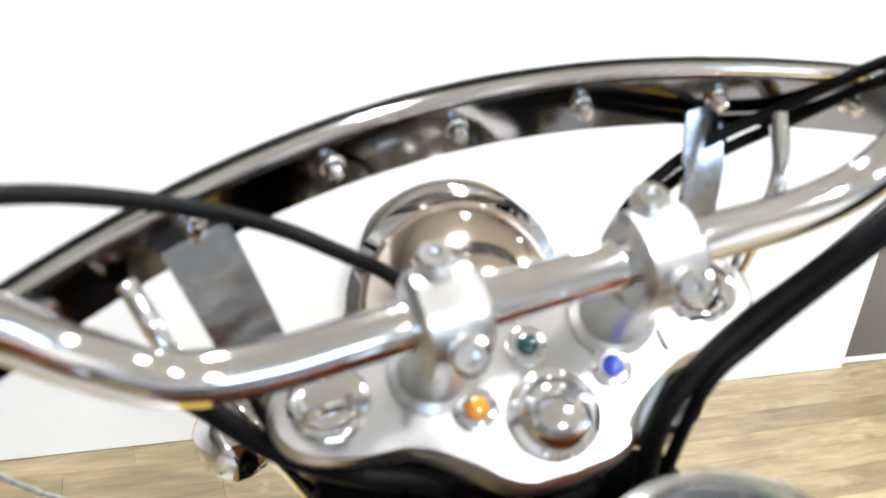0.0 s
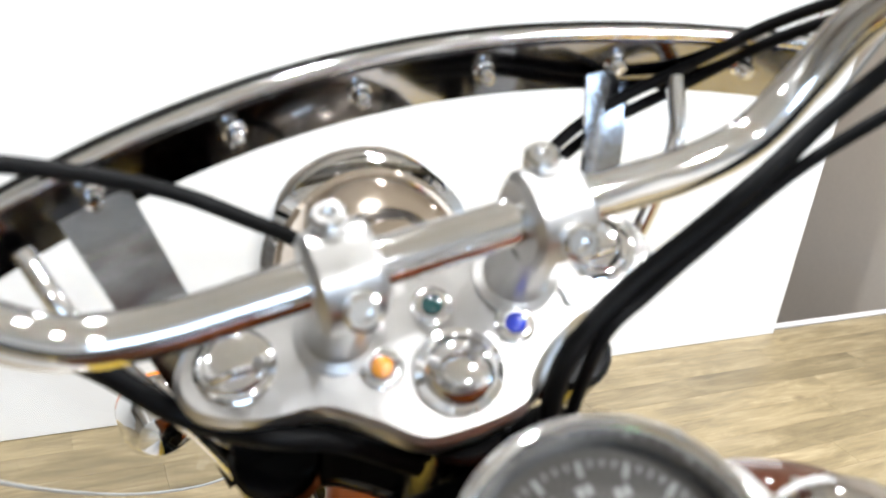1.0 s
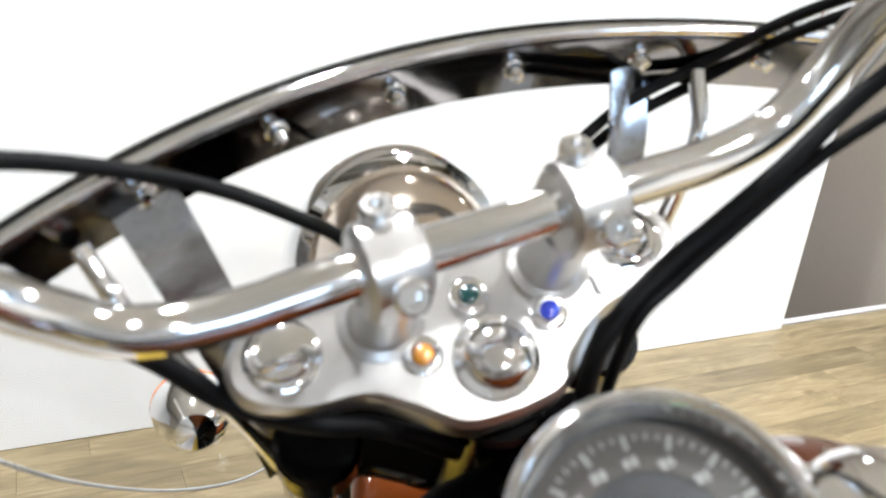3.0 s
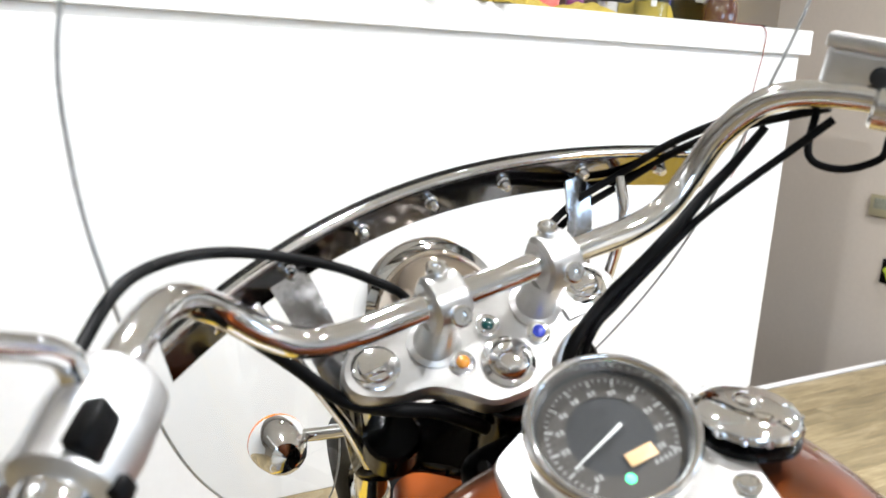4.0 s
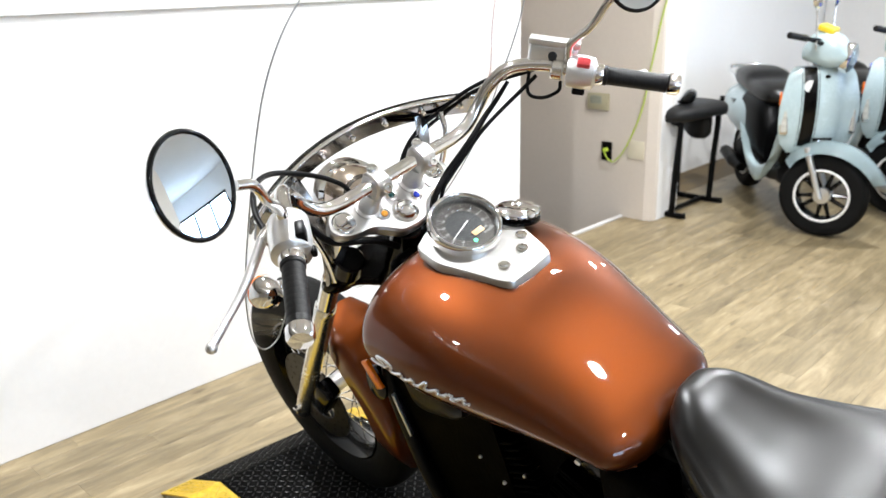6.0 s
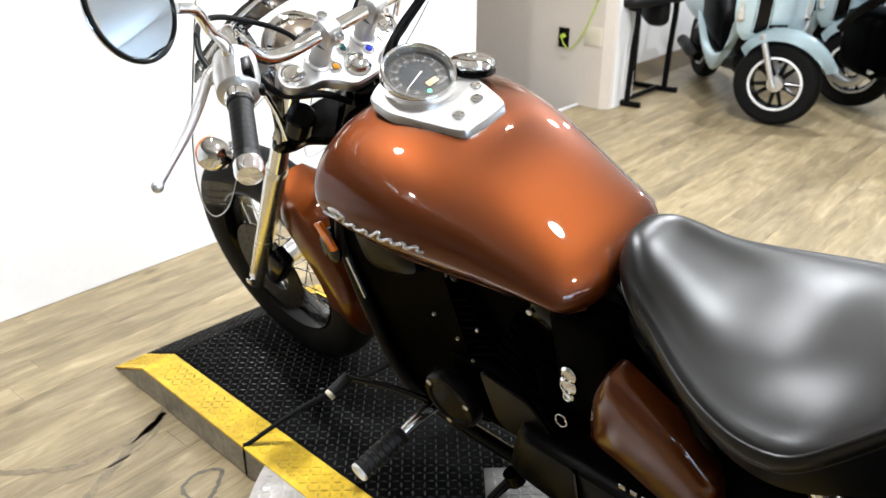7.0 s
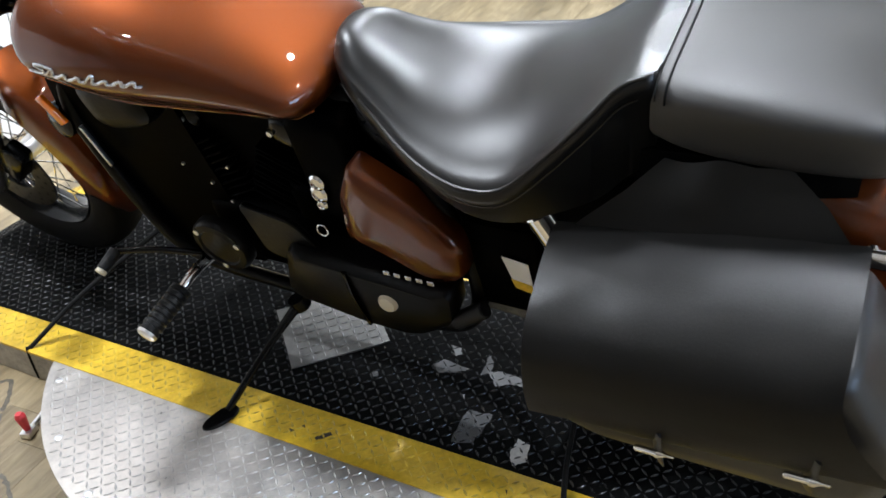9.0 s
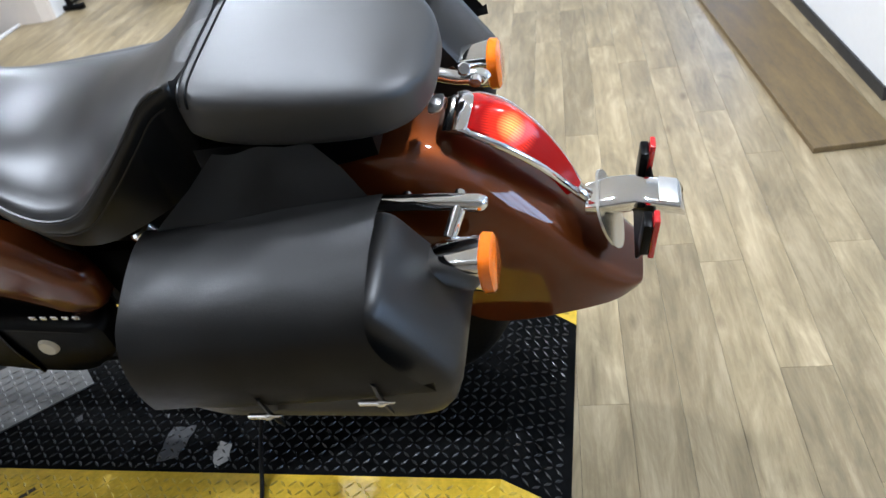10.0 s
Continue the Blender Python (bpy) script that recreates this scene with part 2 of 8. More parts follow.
WHITE_TRIM = surface("white_trim_paint", (0.82, 0.81, 0.80), 0.4, 0.0, vary=0.03, scale=3, fine=60, bump=0.01)
BEIGE_WALL = surface("beige_wall_paint", (0.32, 0.275, 0.228), 0.6, 0.0, vary=0.05, scale=1.0, fine=45, bump=0.015, wear=0.06)
PALE_BEIGE = surface("pale_beige_wall_paint", (0.65, 0.58, 0.505), 0.6, 0.0, vary=0.05, scale=1.0, fine=45, bump=0.015, wear=0.06)
CEILING_PAINT = surface("ceiling_paint", (0.80, 0.785, 0.76), 0.8, 0.0, vary=0.05, scale=1.0, bump=0.01)
DARK_BASE = surface("dark_base_trim", (0.02, 0.02, 0.022), 0.5, 0.0, vary=0.2)
PLANK = plank_wood("washed_oak_plank")
GAP = surface("plank_gap", (0.03, 0.025, 0.02), 0.9, 0.0, vary=0.2)
PLYWOOD = surface("plywood", (0.100, 0.066, 0.026), 0.6, 0.0, vary=0.3, scale=3, fine=30, bump=0.02, second=(0.145, 0.098, 0.040), stretch=(1, 7, 1))
STEEL = surface("brushed_steel", (0.62, 0.62, 0.61), 0.25, 1.0, vary=0.08, bump=0.01, stretch=(1, 1, 12))
# chrome with the dark reflection of the machine put into its colour
DARK_REFLECTION_CHROME = surface("chrome_dark_reflection", (0.20, 0.20, 0.21), 0.09, 1.0, vary=0.25, scale=14, bump=0.0, wear=0.04)
CAST = surface("cast_alloy", (0.54, 0.53, 0.515), 0.35, 1.0, vary=0.08, bump=0.015, wear=0.08)
SKIRT = surface("dull_skirt_plate", (0.33, 0.305, 0.26), 0.5, 0.3, vary=0.5, scale=18, fine=120, bump=0.05)
INSERT = surface("scuffed_insert_plate", (0.17, 0.167, 0.16), 0.40, 0.4, vary=0.3, scale=6, fine=60, bump=0.03)
INSERT_BARS = surface("scuffed_insert_bars", (0.30, 0.295, 0.28), 0.35, 0.5, vary=0.3, scale=6, fine=50, bump=0.02)
GALVANISED = surface("galvanised_duct", (0.55, 0.56, 0.57), 0.35, 0.9, vary=0.18, scale=12, fine=60, bump=0.03)
CLEAR = thin_clear("clear_plastic_sheet")
EDGE_CLEAR = surface("plastic_sheet_edge", (0.36, 0.37, 0.37), 0.3, 0.0, vary=0.1, bump=0.0)
WOOD_RED = surface("dark_red_wood", (0.075, 0.016, 0.010), 0.3, 0.0, vary=0.35, scale=3, fine=30, bump=0.01, stretch=(6, 6, 0.6), coat=0.4)
CLOTH = surface("yellow_microfibre", (0.46, 0.34, 0.05), 0.95, 0.0, vary=0.2, scale=12, fine=300, bump=0.1)
PURPLE = surface("purple_plastic", (0.060, 0.034, 0.115), 0.4, 0.0, vary=0.25, scale=9, bump=0.01)
MAGENTA = surface("magenta_label", (0.19, 0.03, 0.14), 0.35, 0.1, vary=0.3, scale=25, bump=0.01)
PINK_BOTTLE = surface("translucent_pink_bottle", (0.72, 0.34, 0.27), 0.3, 0.0, vary=0.2, scale=14, bump=0.01)
SCOOTER_BLUE = surface("pale_blue_scooter_paint", (0.46, 0.58, 0.61), 0.25, 0.0, vary=0.05, scale=4, bump=0.0, coat=0.8)
LIME = surface("lime_cord", (0.42, 0.55, 0.05), 0.5, vary=0.1)
TAN = surface("tan_thermostat", (0.40, 0.36, 0.24), 0.5, vary=0.08)
CREAM = surface("cream_plate", (0.66, 0.60, 0.47), 0.45, vary=0.05)
BLUE_PAINT = surface("blue_paint", (0.02, 0.06, 0.42), 0.25, vary=0.1, coat=0.8, bump=0)
ORANGE_PLASTIC = surface("orange_plastic", (0.72, 0.25, 0.03), 0.35, vary=0.1)
LAMP_GLASS = clear("lamp_glass", (0.97, 0.98, 1.0), 0.03)
DIAL_INK = surface("dial_ink", (0.26, 0.255, 0.245), 0.5, vary=0.1, bump=0.0)
DAYLIGHT = glowing("daylight_pane", (0.55, 0.74, 1.0), 9.0)
BULB = glowing("downlight_lens", (1.0, 0.94, 0.86), 12.0)

# ---- building tools ----
def bm_new():
    return bmesh.new()


def finish(name, bm, material, parent=None, label="", smooth=True, angle=40):
    bmesh.ops.recalc_face_normals(bm, faces=bm.faces)
    me = bpy.data.meshes.new(name)
    for e in bm.edges:
        e.smooth = len(e.link_faces) != 2 or e.calc_face_angle(0) < radians(angle)
    for f in bm.faces:
        f.smooth = smooth
    bm.to_mesh(me)
    bm.free()
    for m in material if isinstance(material, (list, tuple)) else [material]:
        me.materials.append(m)
    ob = new(name, me)
    if parent:
        ob.parent = parent
    if label:
        ob["label"] = label
    return ob


def part(name, bm, material, parent, label="", **kw):
    return finish(name, bm, material, parent, label, **kw)


def thing(name, label, category, at=None, group="", kind=""):
    ob = new(name)
    ob.empty_display_size = 0.1
    if at is not None:
        ob.matrix_basis = at
    return tagged(ob, label, category, group, kind)


def box(bm, c, s, m=None, bevel=0.0, seg=2):
    """A box at centre c with full sizes s, rounded by bevel."""
    M = Matrix.Translation(c) @ (m.to_4x4() if m is not None else Matrix()) @ Matrix.Diagonal((*s, 1))
    r = bmesh.ops.create_cube(bm, size=1, matrix=M)
    if bevel:
        es = list({e for v in r["verts"] for e in v.link_edges})
        bmesh.ops.bevel(bm, geom=es, offset=bevel, segments=seg, affect="EDGES", profile=0.5)


def rings(bm, rows, closed=True, cap=(True, True)):
    """Skin a row of rings (lists of points, all of one length)."""
    vs = [[bm.verts.new(p) for p in r] for r in rows]
    n = len(rows[0])
    for a, b in zip(vs, vs[1:]):
        for i in range(n if closed else n - 1):
            j = (i + 1) % n
            bm.faces.new((a[i], a[j], b[j], b[i]))
    if closed and cap[0]:
        bm.faces.new(vs[0][::-1])
    if closed and cap[1]:
        bm.faces.new(vs[-1])
    return vs


def frame_of(d):
    d = Vector(d).normalized()
    u = d.orthogonal().normalized()
    return u, d.cross(u)


def cyl(bm, p, q, r, r2=None, seg=20, edge=0.0):
    """A round bar from p to q, its ends chamfered by edge."""
    p, q = Vector(p), Vector(q)
    r2 = r if r2 is None else r2
    u, v = frame_of(q - p)
    d = (q - p).normalized()
    st = [(p, r), (q, r2)] if not edge else [(p, r - edge), (p + d * edge, r), (q - d * edge, r2), (q, r2 - edge)]
    rings(bm, [[c + (u * math.cos(a) + v * math.sin(a)) * k for a in (2 * math.pi * i / seg for i in range(seg))] for c, k in st])


def turned(bm, profile, origin, axis, seg=32, cap=(True, True)):
    """A turned shape: profile rows of (radius, height along the axis)."""
    o = Vector(origin)
    d = Vector(axis).normalized()
    u, v = frame_of(d)
    rows = [[o + d * h + (u * math.cos(a) + v * math.sin(a)) * max(r, 1e-5) for a in (2 * math.pi * i / seg for i in range(seg))] for r, h in profile]
    rings(bm, rows, cap=cap)


def smooth_path(pts, n=8):
    """Catmull-Rom through points of any size."""
    P = [np.array(p, float) for p in pts]
    P = [2 * P[0] - P[1]] + P + [2 * P[-1] - P[-2]]
    out = []
    for i in range(1, len(P) - 2):
        a, b, c, d = P[i - 1:i + 3]
        for k in range(n):
            t = k / n
            out.append(0.5 * (2 * b + (c - a) * t + (2 * a - 5 * b + 4 * c - d) * t * t + (3 * b - a - 3 * c + d) * t ** 3))
    out.append(P[-2])
    return out


def tube(bm, pts, r, seg=12, n=8, flat=1.0, smooth=True):
    """A hose or rod along points; r may be a list; flat squashes it."""
    path = [Vector(p) for p in (smooth_path(pts, n) if smooth else pts)]
    m = len(path)
    rr = [float(np.interp(i / (m - 1), np.linspace(0, 1, len(r)), r)) if isinstance(r, (list, tuple)) else r for i in range(m)]
    d0 = (path[1] - path[0]).normalized()
    u = d0.orthogonal().normalized()
    rows = []
    for i, c in enumerate(path):
        d = (path[min(i + 1, m - 1)] - path[max(i - 1, 0)]).normalized()
        u = (u - d * u.dot(d)).normalized()
        v = d.cross(u)
        rows.append([c + (u * math.cos(a) + v * math.sin(a) * flat) * rr[i] for a in (2 * math.pi * k / seg for k in range(seg))])
    rings(bm, rows)


def ring_bar(bm, centre, axis, R, r, seg=40, sec=10):
    o = Vector(centre)
    d = Vector(axis).normalized()
    u, v = frame_of(d)
    rows = []
    for i in range(seg):
        a = 2 * math.pi * i / seg
        e = u * math.cos(a) + v * math.sin(a)
        rows.append([bm.verts.new(o + e * (R + r * math.cos(b)) + d * r * math.sin(b)) for b in (2 * math.pi * k / sec for k in range(sec))])
    for i in range(seg):
        A, B = rows[i], rows[(i + 1) % seg]
        for k in range(sec):
            l = (k + 1) % sec
            bm.faces.new((A[k], A[l], B[l], B[k]))


def ball(bm, c, r, seg=18, squash=(1, 1, 1), m=None):
    M = Matrix.Translation(c) @ (m.to_4x4() if m is not None else Matrix()) @ Matrix.Diagonal((r * squash[0], r * squash[1], r * squash[2], 1))
    bmesh.ops.create_uvsphere(bm, u_segments=seg, v_segments=seg // 2 + 1, radius=1, matrix=M)


def slab(bm, outline, thick, to=lambda p: p, bevel=0.0):
    """A plate: outline points (u, v) extruded by thick along w, mapped by to((u, v, w))."""
    n = len(outline)
    c = np.mean(np.array(outline, float), axis=0)

    def shrink(k):
        if not k:
            return outline
        return [tuple(np.array(p) + (c - np.array(p)) / max(1e-6, np.linalg.norm(c - np.array(p))) * k) for p in outline]
    lay = [(0, bevel), (bevel, 0), (thick - bevel, 0), (thick, bevel)] if bevel else [(0, 0), (thick, 0)]
    rings(bm, [[Vector(to((u, v, w))) for u, v in shrink(k)] for w, k in lay])


def round_outline(pts, r, n=5):
    """Round the corners of a polygon."""
    out = []
    m = len(pts)
    for i in range(m):
        p, a, b = np.array(pts[i], float), np.array(pts[i - 1], float), np.array(pts[(i + 1) % m], float)
        da, db = np.linalg.norm(a - p), np.linalg.norm(b - p)
        k = min(r, da * 0.45, db * 0.45)
        s, e = p + (a - p) / da * k, p + (b - p) / db * k
        for j in range(n + 1):
            t = j / n
            out.append(tuple((1 - t) ** 2 * s + 2 * t * (1 - t) * p + t * t * e))
    return out


def axes(x, y, z):
    return Matrix((Vector(x).normalized(), Vector(y).normalized(), Vector(z).normalized())).transposed()


def power(c, e):
    return math.copysign(abs(c) ** e, c)

# ---- the room: floor, walls, counter wall, ceiling ----
TURN = 3.7
ROOM = pose(0, 0, 0, 0, 0, TURN)
FACE, TOP = 2.712, 1.484


def prism(name, pts, z0, z1, material, label, kind="structure", category="wall"):
    bm = bm_new()
    rings(bm, [[Vector((x, y, z)) for x, y in pts] for z in (z0, z1)])
    ob = finish(name, bm, material, smooth=False)
    return tagged(ob, label, category, "", kind)


def room_pts(pts):
    return [tuple((ROOM @ Vector((u, v, 0)))[:2]) for u, v in pts]


prism("floor", room_pts([(-4.2, -4.6), (9.2, -4.6), (9.2, 2.74), (-4.2, 2.74)]), -0.16, -0.004, GAP, "dark underfloor below washed oak boards", category="floor")
prism("floor_landing", room_pts([(3.75, 2.74), (9.2, 2.74), (9.2, 3.06), (3.75, 3.06)]), -0.16, -0.001, PLYWOOD, "strip of wooden floor along the white wall", category="floor")
prism("stair_floor", room_pts([(-4.2, 2.84), (3.5, 2.84), (3.5, 3.75), (-4.2, 3.75)]), -1.6, -1.5, GAP, "dark floor deep in the stairwell", category="floor")
prism("ceiling", room_pts([(-4.3, -4.7), (9.3, -4.7), (9.3, 4.4), (-4.3, 4.4)]), CEIL, CEIL + 0.1, CEILING_PAINT, "plain pale grey painted ceiling", category="ceiling")
prism("wall_north", room_pts([(-4.2, 3.75), (3.55, 3.75), (3.55, 3.87), (-4.2, 3.87)]), -1.6, CEIL, BEIGE_WALL, "plain beige painted wall behind the counter")
prism("wall_pier_face", room_pts([(3.512, 2.54), (3.76, 2.54), (3.76, 3.75), (3.512, 3.75)]), -0.1, CEIL, WHITE_WALL, "white wall end beside the stairwell")
prism("wall_pier", room_pts([(3.455, 2.60), (3.485, 2.545), (3.51, 2.54), (3.51, 3.75), (3.455, 3.75)]), -1.6, CEIL, PALE_BEIGE, "pale beige wall end beside the stairwell")
prism("wall_northeast", room_pts([(3.765, 3.06), (9.2, 3.06), (9.2, 3.18), (3.765, 3.18)]), -0.1, CEIL, WHITE_WALL, "white painted wall behind the parked scooters")
for a, b, z0, z1 in ((-4.5, -4.4, -0.1, CEIL), (-1.8, 3.05, -0.1, CEIL), (-4.4, -1.8, -0.1, 0.95), (-4.4, -1.8, 2.05, CEIL)):
    prism("wall_east", room_pts([(7.4, a), (7.5, a), (7.5, b), (7.4, b)]), z0, z1, WHITE_WALL, "white painted end wall of the showroom")
prism("wall_west", room_pts([(-4.2, -4.6), (-4.1, -4.6), (-4.1, 3.9), (-4.2, 3.9)]), -1.6, CEIL, BEIGE_WALL, "beige painted end wall of the showroom")
# the south wall with its window
prism("wall_south_sill", room_pts([(-4.2, -4.6), (9.2, -4.6), (9.2, -4.5), (-4.2, -4.5)]), -0.1, 0.95, WHITE_WALL, "white wall below the window band")
prism("wall_south_head", room_pts([(-4.2, -4.6), (9.2, -4.6), (9.2, -4.5), (-4.2, -4.5)]), 2.05, CEIL, WHITE_WALL, "white wall above the window band")
for a, b in ((-4.2, -2.4), (0.2, 4.3), (6.9, 9.2)):
    prism("wall_south_side", room_pts([(a, -4.6), (b, -4.6), (b, -4.5), (a, -4.5)]), 0.95, 2.05, WHITE_WALL, "white wall beside the window")
# white partition behind the motorcycle, with its dark foot
prism("partition_south", room_pts([(1.47, -1.445), (2.95, -1.37), (2.95, -1.495), (1.48, -1.57)]), 0.045, CEIL, WHITE_WALL, "white painted partition with a dark foot strip")
prism("baseboard", room_pts([(1.472, -1.437), (2.948, -1.362), (2.948, -1.425), (1.475, -1.50)]), 0.0, 0.045, DARK_BASE, "black foot strip below the white partition", category="baseboard")

def shop_window(name, at):
    window = thing(name, "bright window with a dark frame in daylight", "window", ROOM @ at, kind="structure")
    bm = bm_new()
    for sx in (-1.27, -0.42, 0.42, 1.27):
        box(bm, (sx, 0, 0), (0.06, 0.09, 1.1), bevel=0.005)
    for sz in (-0.52, 0.52):
        box(bm, (0, 0, sz), (2.6, 0.092, 0.06), bevel=0.005)
    part("window_frame", bm, BLACK_SATIN, window)
    for sx in (-0.845, 0, 0.845):
        bm = bm_new()
        box(bm, (sx, -0.02, 0), (0.80, 0.008, 0.98))
        part("pane", bm, DAYLIGHT, window)


shop_window("window_1", pose(-1.1, -4.55, 1.5))
shop_window("window_2", pose(5.6, -4.55, 1.5))
shop_window("window_3", pose(7.45, -3.1, 1.5, 0, 0, 90))

# beam below the ceiling, white, with a dark conduit along it
beam = prism("ceiling_beam", room_pts([(-1.9, -4.4), (-1.62, -4.4), (-1.62, 2.6), (-1.9, 2.6)]), 2.28, CEIL - 0.002, WHITE_WALL, "white boxed ceiling beam", category="beam")

# counter wall: a half-height wall with a lipped ledge
counter = thing("counter_wall", "white painted half-height wall with a lipped ledge", "counter wall", ROOM, kind="structure")
bm = bm_new()
box(bm, ((-4.1 + 2.365) / 2, FACE + 0.06, (TOP - 0.09) / 2), (2.365 + 4.1, 0.12, TOP - 0.09), bevel=0.003, seg=1)
part("wall_body", bm, WHITE_WALL, counter)
bm = bm_new()
box(bm, ((-4.1 + 2.40) / 2, FACE + 0.15, TOP - 0.045), (2.40 + 4.1, 0.345, 0.09), bevel=0.004, seg=1)
part("ledge", bm, WHITE_TRIM, counter)
bm = bm_new()
box(bm, ((2.37 + 3.45) / 2, 2.752, 0.006), (3.45 - 2.37, 0.022, 0.016), bevel=0.004)
tagged(finish("trim_stair_edge", bm, WHITE_TRIM), "white nosing strip along the stair opening", "trim", "", "structure").matrix_basis = ROOM

# downlight fittings
for lx, ly, watts in LAMPS:
    dl = thing("downlight", "round recessed ceiling downlight, switched on", "downlight", pose(lx, ly, CEIL - 0.03), group="ceiling downlights")
    bm = bm_new()
    turned(bm, [(0.062, 0.012), (0.085, 0.004), (0.09, 0.03), (0.062, 0.03)], (0, 0, 0), (0, 0, 1), 32, cap=(False, False))
    part("trim_ring", bm, WHITE_TRIM, dl)


# floor boards in the room's direction
def floor_boards():
    W, L, T = 0.106, 1.22, 0.009
    bm = bm_new()
    g, c = 0.0003, 0.0004
    rows = []
    for inset, z in ((0, -T), (0, -c), (c, 0)):
        x, y = L / 2 - g - inset, W / 2 - g - inset
        rows.append([Vector((-x, -y, z)), Vector((x, -y, z)), Vector((x, y, z)), Vector((-x, y, z))])
    rings(bm, rows)
    for f in bm.faces:
        f.smooth = False
    me = bpy.data.meshes.new("plank")
    bm.to_mesh(me)
    bm.free()
    me.materials.append(PLANK)
    holder = bpy.data.objects["floor"]
    rnd = random.Random(4)
    near, far = [], []
    v = 2.738 - W / 2
    while v > -4.5:
        u = -4.1 + (rnd.random() - 0.45) * L
        while u < 9.0:
            near.append((u, v)) if (-1.7 < u < 5.2 and -1.75 < v) else far.append((max(u - L / 2, -4.1), min(u + L / 2, 9.2), v))
            u += L
        far.append((u - L / 2, 9.2, v)) if u - L / 2 < 9.15 else None
        v -= W
    for u, v in near:
        ob = new("plank", me)
        ob.parent = holder
        ob.matrix_basis = ROOM @ pose(u, v, 0, 0, 0, 180 if rnd.random() < 0.5 else 0)
    vs, fs = [], []
    for u0, u1, v in far:
        k = len(vs)
        y = W / 2 - g
        vs += [ROOM @ Vector((u, v + b * y, 0)) for u, b in ((u0 + g, -1), (u1 - g, -1), (u1 - g, 1), (u0 + g, 1))]
        fs.append((k, k + 1, k + 2, k + 3))
    m2 = bpy.data.meshes.new("far_planks")
    m2.from_pydata(vs, [], fs)
    m2.materials.append(PLANK)
    ob = new("far_planks", m2)
    ob.parent = holder
    ob["kind"] = "stuff"

# ---- motorcycle turntable: tread-plate deck on a round plate ----
DECK = 0.09
PX, PY = 0.203, 0.80
HALF, BAND = 0.365, 0.263
Y0, Y1, RAMP0, RAMP1 = -1.10, 1.17, -1.22, 1.37
DISC_R = 0.68
platform = thing("display_turntable", "low black tread-plate motorcycle platform with yellow edges", "turntable", pose(PX, PY, 0, 0, 0, 0.8))


def treads(name, inside, z_at, material, parent, pitch=0.0190):
    """Raised lozenges of tread plate, turned by turns, on a sheet."""
    vs, fs = [], []
    n = int(1.6 / pitch)
    for i in range(-n, n + 1):
        for j in range(-n, n + 1):
            x, y = i * pitch, j * pitch
            if not inside(x, y):
                continue
            a = radians(45 if (i + j) % 2 else -45)
            c, s = math.cos(a), math.sin(a)
            k = len(vs)
            for u, w, h in ((-0.0105, 0, 0), (0, -0.0030, 0), (0.0105, 0, 0), (0, 0.0030, 0), (-0.0058, 0, 0.0020), (0.0058, 0, 0.0020)):
                px, py = x + u * c - w * s, y + u * s + w * c
                vs.append((px, py, z_at(px, py) + h))
            fs += [(k, k + 1, k + 4), (k + 1, k + 5, k + 4), (k + 1, k + 2, k + 5), (k + 2, k + 3, k + 5), (k + 3, k + 4, k + 5), (k + 3, k, k + 4)]
    me = bpy.data.meshes.new(name)
    me.from_pydata(vs, [], fs)
    me.materials.append(material)
    ob = new(name, me)
    ob.parent = parent
    ob["kind"] = "stuff"
    return ob


def deck_z(x, y):
    if y > Y1:
        return DECK * (1 - (y - Y1) / (RAMP1 - Y1)) + 0.004
    if y < Y0:
        return DECK * (1 - (Y0 - y) / (Y0 - RAMP0)) + 0.004
    return DECK


def deck_strip(x0, x1, drop=0.0):
    """The folded sheet between two lines along the deck, with both end slopes."""
    bm = bm_new()
    prof = [(RAMP0, 0.004), (Y0, DECK), (Y1, DECK), (RAMP1, 0.004)]
    rows = []
    for x in (x0, x1):
        rows.append([Vector((x, y, z - drop)) for y, z in prof] + [Vector((x, y, max(0.0, z - 0.006 - drop))) for y, z in reversed(prof)])
    rings(bm, rows)
    return bm


part("deck_plate", deck_strip(-BAND, BAND), DIAMOND, platform, smooth=False)
for s in (-1, 1):
    part("yellow_edge", deck_strip(min(s * BAND, s * HALF), max(s * BAND, s * HALF)), YELLOW_PAINT, platform, "worn yellow painted edge band", smooth=False)
    bm = bm_new()
    rings(bm, [[Vector((x, y, z)) for y, z in ((RAMP0 + 0.02, 0.001), (Y0, DECK - 0.007), (Y1, DECK - 0.007), (RAMP1 - 0.02, 0.001))] for x in (s * (HALF - 0.008), s * (HALF - 0.002))])
    part("side_skirt", bm, SKIRT if s < 0 else DIAMOND, platform, "dull bare metal side skirt", smooth=False)
treads("deck_tread", lambda x, y: abs(x) < BAND - 0.012 and RAMP0 + 0.02 < y < RAMP1 - 0.02, deck_z, TREAD_WORN, platform)
treads("yellow_tread", lambda x, y: BAND + 0.012 < abs(x) < HALF - 0.01 and RAMP0 + 0.02 < y < RAMP1 - 0.02, deck_z, YELLOW_BARS, platform)
